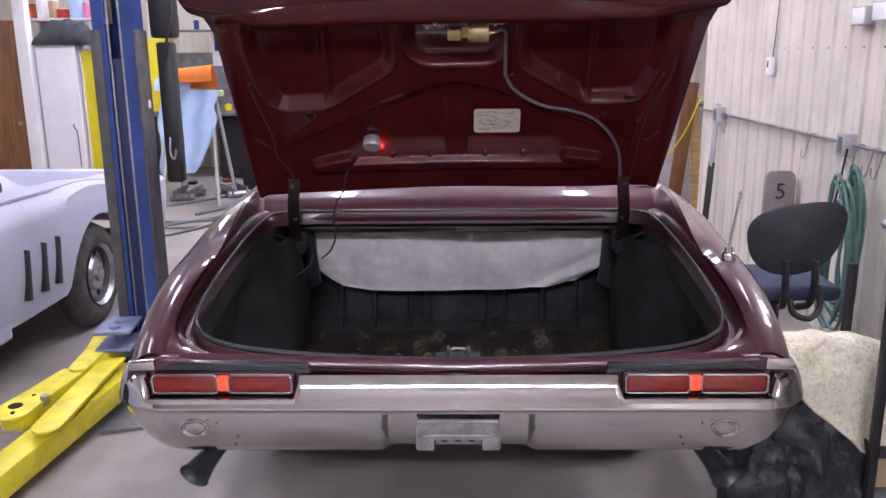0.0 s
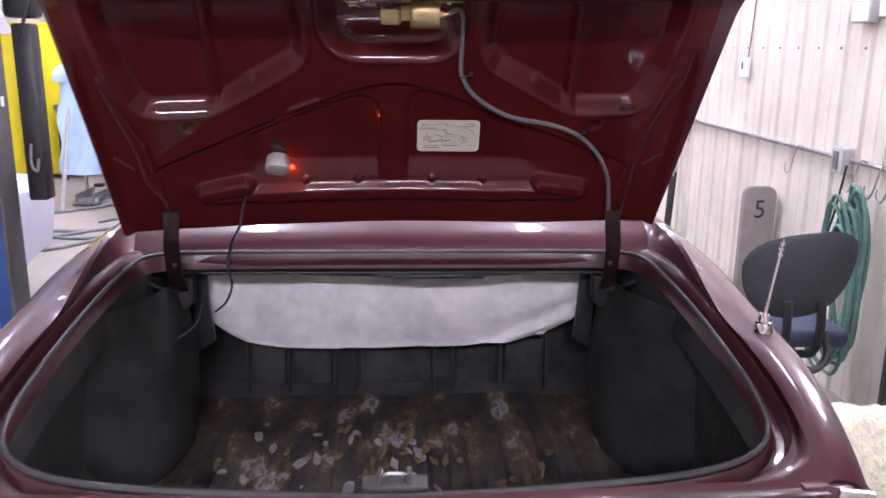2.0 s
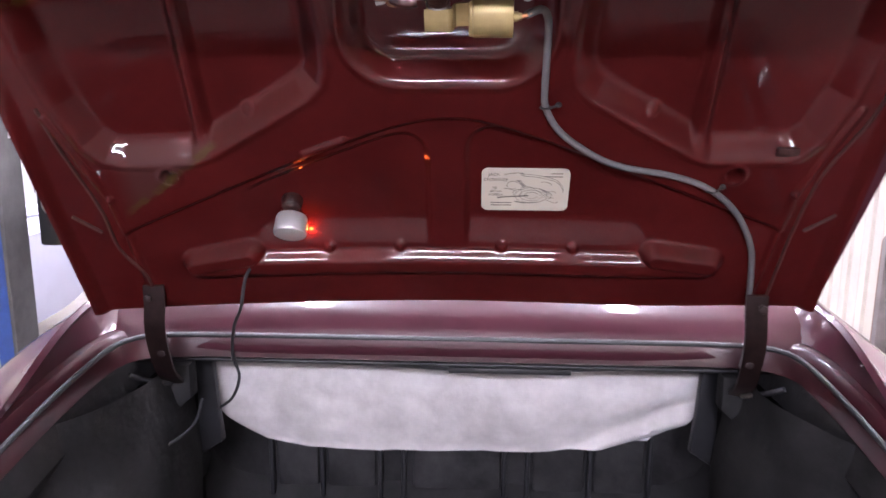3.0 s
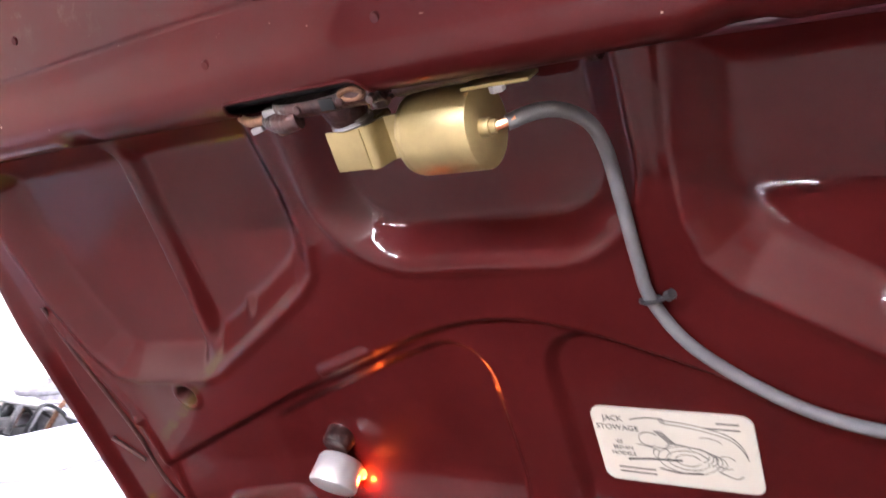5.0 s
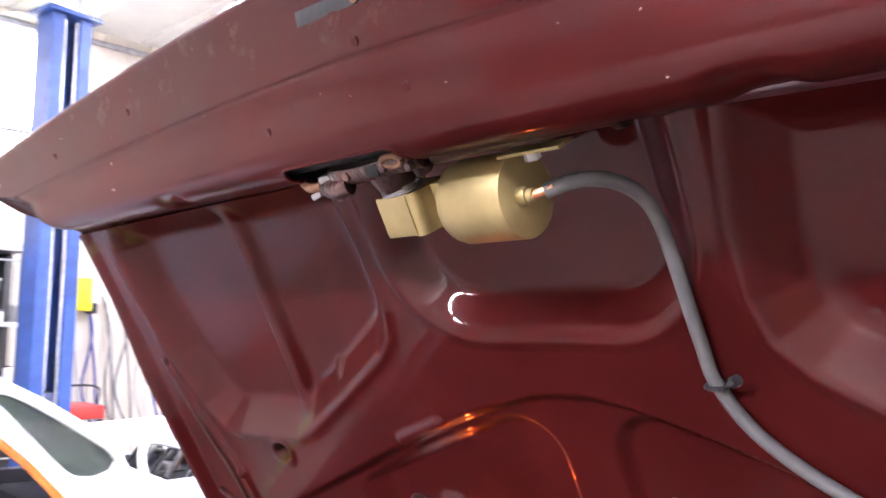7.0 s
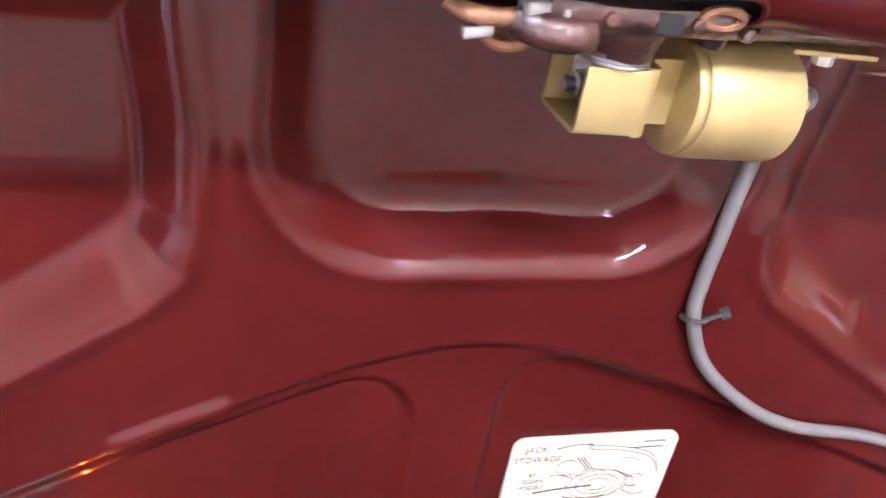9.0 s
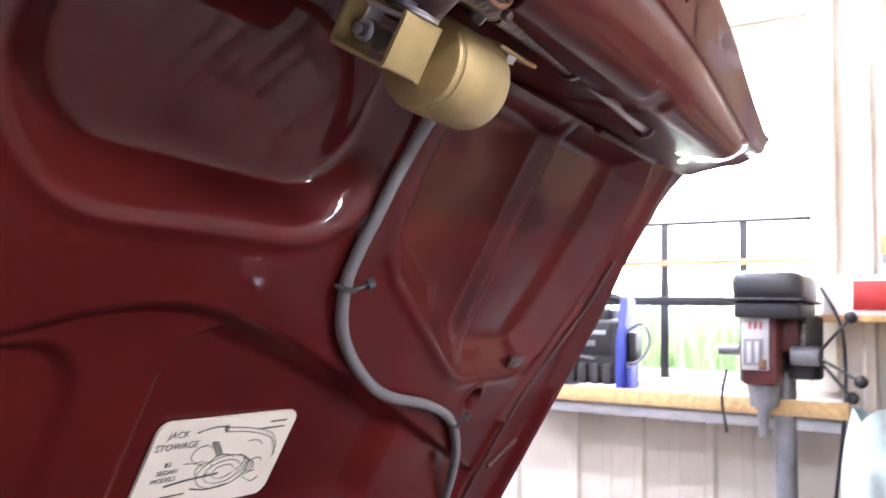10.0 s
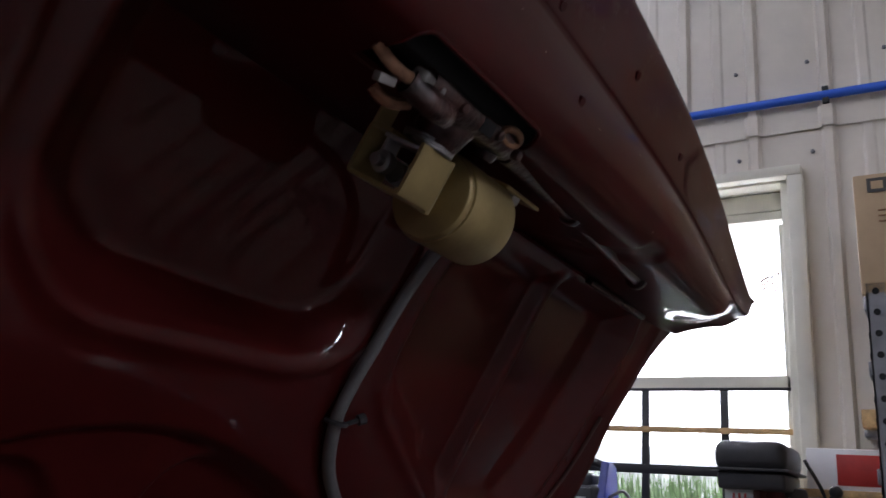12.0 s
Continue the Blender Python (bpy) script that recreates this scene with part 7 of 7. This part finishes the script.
def back_of_shop():
    # brown door, white cabinet and yellow panel
    d = thing("door_1", "dark brown wooden door in a white frame", "door", kind="structure", at=(-4.80, 6.95, 0))
    part("door_leaf", boxes(((-0.42, 0, 1.05), (0.86, 0.05, 2.1), 0.004)), M_WOOD, d)
    part("frame", boxes(((0.065, -0.01, 1.25), (0.13, 0.12, 2.5), 0.004)), M_WHITE, d, "white door post")
    bm = bmesh.new()
    cyl(bm, (-0.06, -0.03, 1.0), (-0.06, -0.08, 1.0), 0.025, seg=14)
    part("door_knob", bm, M_BRASS, d)
    bm = boxes(((-6.44, 7.05, 2.22), (1.5, 0.10, 4.44)))
    solo("partition", bm, M_WALL, "cream partition wall beside the door", "wall", kind="structure")
    c = thing("white_cabinet", "tall white metal cabinet with a worn latch", "cabinet", at=(-4.44, 7.0, 0))
    part("body", boxes(((0, 0.25, 0.92), (0.44, 0.5, 1.84), 0.008)), M_WHITE, c)
    part("door", boxes(((0, -0.012, 0.92), (0.41, 0.02, 1.78), 0.004)), M_WHITE, c)
    bm = bmesh.new()
    tube(bm, [(0.13, -0.03, 0.98), (0.14, -0.05, 0.94), (0.16, -0.03, 0.88), (0.165, -0.03, 0.5)], 0.007, 6)
    part("latch", bm, M_GREY, c, "grey latch with a hanging strap")
    p = thing("yellow_locker", "bright yellow steel locker panel", "locker", at=(-4.03, 7.05, 0))
    part("panel", boxes(((0, 0.2, 0.89), (0.30, 0.4, 1.78), 0.006)), M_YPANEL, p)
    part("trim", boxes(((-0.155, 0.0, 0.89), (0.02, 0.03, 1.78), 0.003)), M_WHITE, p)
    part("trim", boxes(((0.0, -0.004, 1.70), (0.26, 0.01, 0.06), 0.003)), M_YPANEL, p)
    # soft goods piled on the cabinet
    def pile(nm, x, y, z, sx, sy, sz, m, lab, seed):
        bm = sheet(lambda u, v: (x + sx * (2 * u - 1) * (1 + 0.1 * noise.noise(Vector((v * 5, seed, 0)))), y + sy * math.cos(math.pi * v), z + sz * math.sin(math.pi * v) * (1 - (2 * u - 1) ** 4) * (1 + 0.4 * noise.noise(Vector((u * 7, v * 3, seed))))), 24, 16)
        return solo(nm, thick(bm, 0.01), m, lab, "cloth")
    pile("folded_coat", -4.35, 7.2, 1.842, 0.36, 0.25, 0.24, M_CHAIR, "crumpled dark coat lying on the white cabinet", 1.0)
    pile("plastic_sheet", -4.0, 7.2, 1.79, 0.14, 0.2, 0.24, M_PLASTIC, "crumpled lilac plastic sheet on the locker", 5.0)
    s = thing("wall_shelf", "shelf with boxes and bottles above the cabinet", "shelf", at=(-4.3, 7.45, 2.12))
    part("board", boxes(((0, 0, 0), (1.2, 0.4, 0.03), 0.003)), M_WHITE, s)
    part("bracket", boxes(((-0.5, 0.1, -0.12), (0.03, 0.2, 0.22), 0.003)), M_STEEL, s)
    rnd = random.Random(9)
    for k in range(9):
        w, h = rnd.uniform(0.05, 0.14), rnd.uniform(0.08, 0.3)
        m = (M_OCLOTH, M_WHITE, M_CARD, M_RED, M_SHEET, M_PINK)[k % 6]
        b = thing("goods_box", "small coloured carton on the high shelf", "box", "goods on the shelf", at=(-4.85 + 0.13 * k, 7.40, 2.136))
        part("carton", boxes(((0, 0, h / 2), (w, 0.16, h), 0.004)), m, b)
        part("lid", boxes(((0, 0, h + 0.004), (w * 0.9, 0.14, 0.008), 0.002)), M_WHITE, b)
    # far bench, calendar and shelving
    b = thing("workbench", "long dark workbench with clutter at the back wall", "workbench", at=(-2.3, 9.6, 0))
    part("top", boxes(((0, 0, 0.92), (4.0, 0.7, 0.06), 0.006)), M_GREY, b)
    part("back_board", boxes(((0, 0.36, 1.35), (4.0, 0.03, 0.8), 0.004)), M_GREY, b)
    part("shelf", boxes(((0, 0.2, 2.05), (4.0, 0.35, 0.03), 0.004)), M_GREY, b)
    part("under_cabinet", boxes(((0.4, 0.05, 0.45), (3.0, 0.55, 0.86), 0.01)), M_BLACK, b)
    for x in (-1.95, 1.95):
        for y in (-0.3, 0.3):
            part("leg", boxes(((x, y, 0.445), (0.06, 0.06, 0.89), 0.004)), M_BLACK, b)
    for k in range(26):
        x = -4.15 + 0.15 * k + rnd.uniform(-0.03, 0.03)
        hi = k % 2
        z = 2.066 if hi else 0.951
        h = rnd.uniform(0.10, 0.30)
        m = (M_RED, M_BLACK, M_WHITE, M_PBLUE, M_CARD, M_LGREY, M_YPANEL)[k % 7]
        g = thing("shop_can", "small coloured can on the back bench", "can", "cans on the bench", at=(x, 9.78 if hi else 9.45 + rnd.uniform(-0.1, 0.1), z))
        bm = bmesh.new()
        cyl(bm, (0, 0, 0), (0, 0, h * 0.85), rnd.uniform(0.03, 0.055), seg=14, bevel=0.004)
        part("can", bm, m, g)
        bm = bmesh.new()
        cyl(bm, (0, 0, h * 0.85), (0, 0, h), 0.016, seg=10)
        part("cap", bm, M_WHITE, g)
    cal = thing("calendar", "wall calendar with a dark blue picture", "calendar", at=(-3.40, 9.93, 1.80))
    part("sheet", boxes(((0, 0, 0), (0.34, 0.008, 0.48), 0.001)), M_WHITE, cal)
    part("picture", boxes(((0, -0.006, 0.08), (0.26, 0.004, 0.22), 0.001)), M_PBLUE, cal)
    y = thing("yellow_cabinet", "yellow wall cabinet at the back of the shop", "cabinet", at=(-4.50, 9.7, 0))
    part("body", boxes(((0, 0, 1.0), (0.75, 0.5, 1.9), 0.008)), M_YPANEL, y)
    part("door", boxes(((0.0, -0.256, 1.0), (0.70, 0.012, 1.8), 0.004)), M_YPANEL, y)
    # covered trestle
    t = thing("trestle", "folding trestle draped with a pale blue sheet", "trestle", at=(-3.12, 7.5, 0))
    for x in (-0.30, 0.28):
        for y2 in (-0.22, 0.25):
            bm = bmesh.new()
            cyl(bm, (x * 0.85, y2 * 0.3, 1.26), (x * 1.15, y2 * 1.6, 0.012), 0.022, seg=10)
            part("leg", bm, M_LGREY, t)
    part("beam", boxes(((0, 0, 1.28), (0.72, 0.10, 0.07), 0.015)), M_BAGC2, t, "pale green padded beam")
    bm = thick(sheet(lambda u, v: (-0.36 + 0.66 * u + 0.02 * math.sin(12 * v), -0.07 - 0.16 * v ** 0.7 - 0.02 * math.sin(16 * u + 3 * v), 1.325 - (0.95 - 0.45 * u * smooth01(0.55, 1.0, u)) * v), 30, 20), 0.006)
    solo("blue_sheet", bm, M_SHEET, "pale blue sheet hanging over the trestle", "cloth").location = (-3.12, 7.5, 0)
    bm = thick(sheet(lambda u, v: (-0.40 + 0.42 * u, 0.02 - 0.16 * math.cos(math.pi * v), 1.32 + 0.24 * math.sin(math.pi * v) * (0.6 + 0.4 * math.sin(math.pi * u))), 16, 16), 0.006)
    solo("blue_sheet", bm, M_SHEET, "pale blue bundle on the trestle", "cloth").location = (-3.12, 7.5, 0)
    bm = thick(sheet(lambda u, v: (-0.20 + 0.50 * u, -0.16 - 0.12 * math.cos(math.pi * v), 1.34 + 0.27 * math.sin(math.pi * min(1, v + 0.1)) * (0.8 + 0.2 * u)), 16, 16), 0.006)
    solo("orange_cloth", bm, M_OCLOTH, "bright orange cloth thrown over the trestle", "cloth").location = (-3.12, 7.55, 0)
    part("turquoise_tray", boxes(((0.55, 0.6, 1.10), (0.35, 0.3, 0.03), 0.004)), M_TURQ, t)
    part("tray_stand", boxes(((0.55, 0.6, 0.54), (0.3, 0.26, 1.08), 0.006)), M_BLACK, t)
    # trolley jacks and hoses on the floor
    for k, (x, y2) in enumerate(((-3.35, 7.75), (-2.85, 7.95), (-2.55, 8.4))):
        j = thing("trolley_jack", "grey steel trolley jack on the floor", "jack", "jacks on the floor", at=(x, y2, 0))
        j.rotation_euler.z = 0.6 * k
        for sx in (-0.09, 0.09):
            part("side_plate", boxes(((sx, 0, 0.09), (0.02, 0.55, 0.09), 0.006)), M_GREY, j)
        for yy in (-0.22, 0.22):
            bm = bmesh.new()
            cyl(bm, (-0.14, yy, 0.045), (0.14, yy, 0.045), 0.045, seg=14)
            part("wheel", bm, M_STEEL, j)
        part("lift_saddle", boxes(((0, 0.2, 0.16), (0.1, 0.1, 0.04), 0.01)), M_RED if k == 1 else M_BLACK, j)
    for k, pts in enumerate((((-4.2, 6.9), (-3.5, 7.1), (-3.0, 7.6), (-2.7, 7.9), (-2.5, 7.3), (-2.9, 6.6)), ((-4.0, 5.7), (-3.2, 5.9), (-2.7, 6.4), (-2.2, 6.9), (-1.6, 7.0)),
                             ((-3.9, 5.2), (-3.0, 5.45), (-2.6, 6.0), (-2.45, 6.6), (-2.3, 7.4)), ((-3.5, 6.3), (-3.0, 6.2), (-2.6, 6.3), (-2.5, 6.1), (-2.8, 5.9), (-3.3, 6.0)))):
        bm = bmesh.new()
        tube(bm, [(x, y2, 0.016) for x, y2 in pts], 0.015, 8)
        solo("air_hose", bm, M_GREY, "dark rubber air hose lying on the concrete", "hose", "hoses on the floor")


M_PLASTIC = mat("lilac_plastic", (0.66, 0.62, 0.82), 0.3, var=0.15, scale=12, bump=0.5, bscale=14)
M_PINK = mat("pink_card", (0.78, 0.25, 0.42), 0.6, var=0.1)
M_BAGC2 = mat("pale_green_pad", (0.62, 0.74, 0.42), 0.8, var=0.15, scale=9)
M_TURQ = mat("turquoise", (0.05, 0.45, 0.60), 0.5)
back_of_shop()


def west_side():
    # dark shelving with jars, red cart and hanging hoses on the far left wall
    t = thing("parts_shelf", "black steel shelving with jars and parts", "shelf", at=(-6.55, 1.2, 0))
    for z in (0.2, 0.65, 1.205, 1.672, 2.255):
        bd = part("board", boxes(((0, -0.03, z), (0.5, 2.24, 0.03), 0.004)), M_BLACK, t)
        part("board_lip", boxes(((0.253, -0.03, z), (0.006, 2.24, 0.034), 0.001)), M_LGREY, bd, "pale metal shelf edge")
    bm = bmesh.new()
    cyl(bm, (0.2, -1.1, 2.168), (0.2, 1.08, 2.168), 0.009, seg=8)
    part("tie_rod", bm, M_LGREY, t)
    for y in (-1.12, 1.06):
        for x in (-0.22, 0.22):
            part("post", boxes(((x, y, 1.15), (0.05, 0.05, 2.3), 0.004)), M_BLACK, t)
    part("back_sheet", boxes(((-0.26, 0, 1.15), (0.02, 2.24, 2.3), 0.003)), M_BLACK, t)
    rnd = random.Random(2)
    for k in range(84):
        z = (0.6655, 1.2205, 1.6875)[k % 3]
        y = 1.27 + 0.0113 * k
        h = rnd.uniform(0.08, 0.15)
        j = thing("glass_jar", "small jar of hardware on the black shelf", "jar", "jars on the shelf", at=(-6.36 - 0.11 * ((k // 3) % 3), y, z))
        bm = bmesh.new()
        cyl(bm, (0, 0, 0), (0, 0, h), rnd.uniform(0.022, 0.034), seg=12, bevel=0.004)
        part("jar", bm, (M_STEEL, M_LGREY, M_WHITE, M_GREY)[k % 4], j)
        bm = bmesh.new()
        cyl(bm, (0, 0, h), (0, 0, h + 0.012), 0.024, seg=12)
        part("lid", bm, (M_BLACK, M_LGREY)[k % 2], j)
    ch = thing("tool_chest", "black tool chest with bright drawer edges", "tool chest", at=(-6.06, 1.72, 0))
    part("body", boxes(((0, 0, 0.575), (0.40, 1.0, 1.09), 0.008)), M_BLACK, ch)
    for k in range(12):
        d = part("drawer", boxes(((0.206, 0, 0.13 + 0.082 * k), (0.014, 0.94, 0.072), 0.003)), M_BLACK, ch)
        part("drawer_edge", boxes(((0.216, 0, 0.16 + 0.082 * k), (0.012, 0.94, 0.012), 0.002)), M_LGREY, d, "bright drawer edge")
    for y in (-0.42, 0.42):
        for x in (-0.15, 0.15):
            bm = bmesh.new()
            cyl(bm, (x, y - 0.015, 0.02), (x, y + 0.015, 0.02), 0.02, seg=12)
            part("castor", bm, M_RUBBER, ch)
    b = thing("plastic_bin", "white plastic bin standing among jars on the shelf", "bin", at=(-6.66, 2.06, 1.6875))
    bm = bmesh.new()
    rings = []
    for w, z in ((0.085, 0.0), (0.092, 0.10), (0.104, 0.33), (0.112, 0.335), (0.112, 0.350), (0.102, 0.350), (0.088, 0.02)):
        rings.append([bm.verts.new((px * w / 0.1, py * w / 0.1, z)) for px, py in rounded(0.2, 0.2, 0.02, 4)])
    skin(bm, rings, True)
    bm.faces.new(rings[0])
    bm.faces.new(rings[-1])
    part("bin", bm, M_WHITE, b)
    part("hand_slot", boxes(((0.104, 0, 0.27), (0.006, 0.08, 0.025), 0.002)), M_GREY, b)
    part("sticker", boxes(((0.099, 0.02, 0.16), (0.006, 0.07, 0.05), 0.001)), M_LGREY, b)
    solo("small_carton", boxes(((-6.70, 1.86, 1.7875), (0.12, 0.11, 0.20), 0.004)), M_YPANEL, "small yellow carton on the black shelf", "box")
    for k in range(22):
        h, w = rnd.uniform(0.07, 0.24), rnd.uniform(0.05, 0.13)
        z = (1.2205, 0.6655)[k % 2]
        g = thing("machine_part", "greasy dark machine part lying on the shelf", "machine part", "parts on the shelf", at=(-6.42 - 0.1 * (k % 3), 1.30 + 0.042 * k, z))
        part("casting", boxes(((0, 0, h / 2), (0.12, w, h), 0.02)), (M_BLACK, M_GREY, M_RUBBER)[k % 3], g)
        bm = bmesh.new()
        cyl(bm, (0.062, 0, h * 0.6), (0.085, 0, h * 0.6), w * 0.32, seg=14, bevel=0.003)
        part("flange", bm, (M_STEEL, M_GREY, M_LGREY)[(k // 2) % 3], g)
    for z in (3.354, 3.245, 3.125):
        bm = bmesh.new()
        cyl(bm, (-7.16, -2.0, z - 0.03), (-7.16, 2.7, z + 0.01), 0.011, seg=8)
        solo("wall_conduit", bm, M_GREY, "thin grey conduit along the cream wall", "conduit", "conduits on the wall")
    c = thing("tool_cart", "red steel tool cart by the wall", "cart", at=(-6.80, 2.84, -0.0))
    part("tray", boxes(((0, 0, 0.94), (0.45, 0.44, 0.11), 0.01)), M_RED, c)
    part("tray", boxes(((0, 0, 0.40), (0.45, 0.44, 0.11), 0.01)), M_RED, c)
    for x in (-0.2, 0.2):
        for y in (-0.19, 0.19):
            part("leg", boxes(((x, y, 0.51), (0.03, 0.03, 0.86), 0.003)), M_BLACK, c)
            bm = bmesh.new()
            cyl(bm, (x - 0.015, y, 0.045), (x + 0.015, y, 0.045), 0.045, seg=12)
            part("castor", bm, M_BLACK, c)
    bm = bmesh.new()
    tube(bm, [(0.1, -0.2, 0.99), (0.1, -0.22, 1.14), (0.1, 0.18, 1.15), (0.1, 0.2, 0.99)], 0.010, 8)
    part("handle", bm, M_BLACK, c)
    for k in range(7):
        y = 2.75 + 0.16 * k
        bm = bmesh.new()
        tube(bm, [(-7.17, y, 1.95), (-7.08, y + 0.05, 1.6), (-7.08, y + rnd.uniform(-0.05, 0.08), 1.1), (-7.09, y + 0.12, 0.75), (-7.10, y + 0.10, 1.2), (-7.17, y + 0.03, 1.9)], 0.012, 8)
        solo("hanging_hose", bm, (M_GREY, M_LGREY, M_PBLUE, M_GREY)[k % 4], "hose looped over a wall hook", "hose", "hoses on the wall")
    g = thing("grinder", "yellow and black power tool hung on the wall", "power tool", at=(-7.05, 3.0, 1.95))
    part("body", boxes(((0, 0, 0), (0.12, 0.14, 0.30), 0.02)), M_YPANEL, g)
    part("handle", boxes(((0, 0.08, -0.12), (0.08, 0.10, 0.10), 0.02)), M_BLACK, g)
    bm = bmesh.new()
    tube(bm, [(-7.15, -4.8, 4.33), (-7.15, 3.0, 4.33), (-7.15, 10.4, 4.33)], 0.03, 8, 1)
    solo("eaves_pipe", bm, M_STEEL, "thin grey pipe run under the ceiling", "pipe")


west_side()
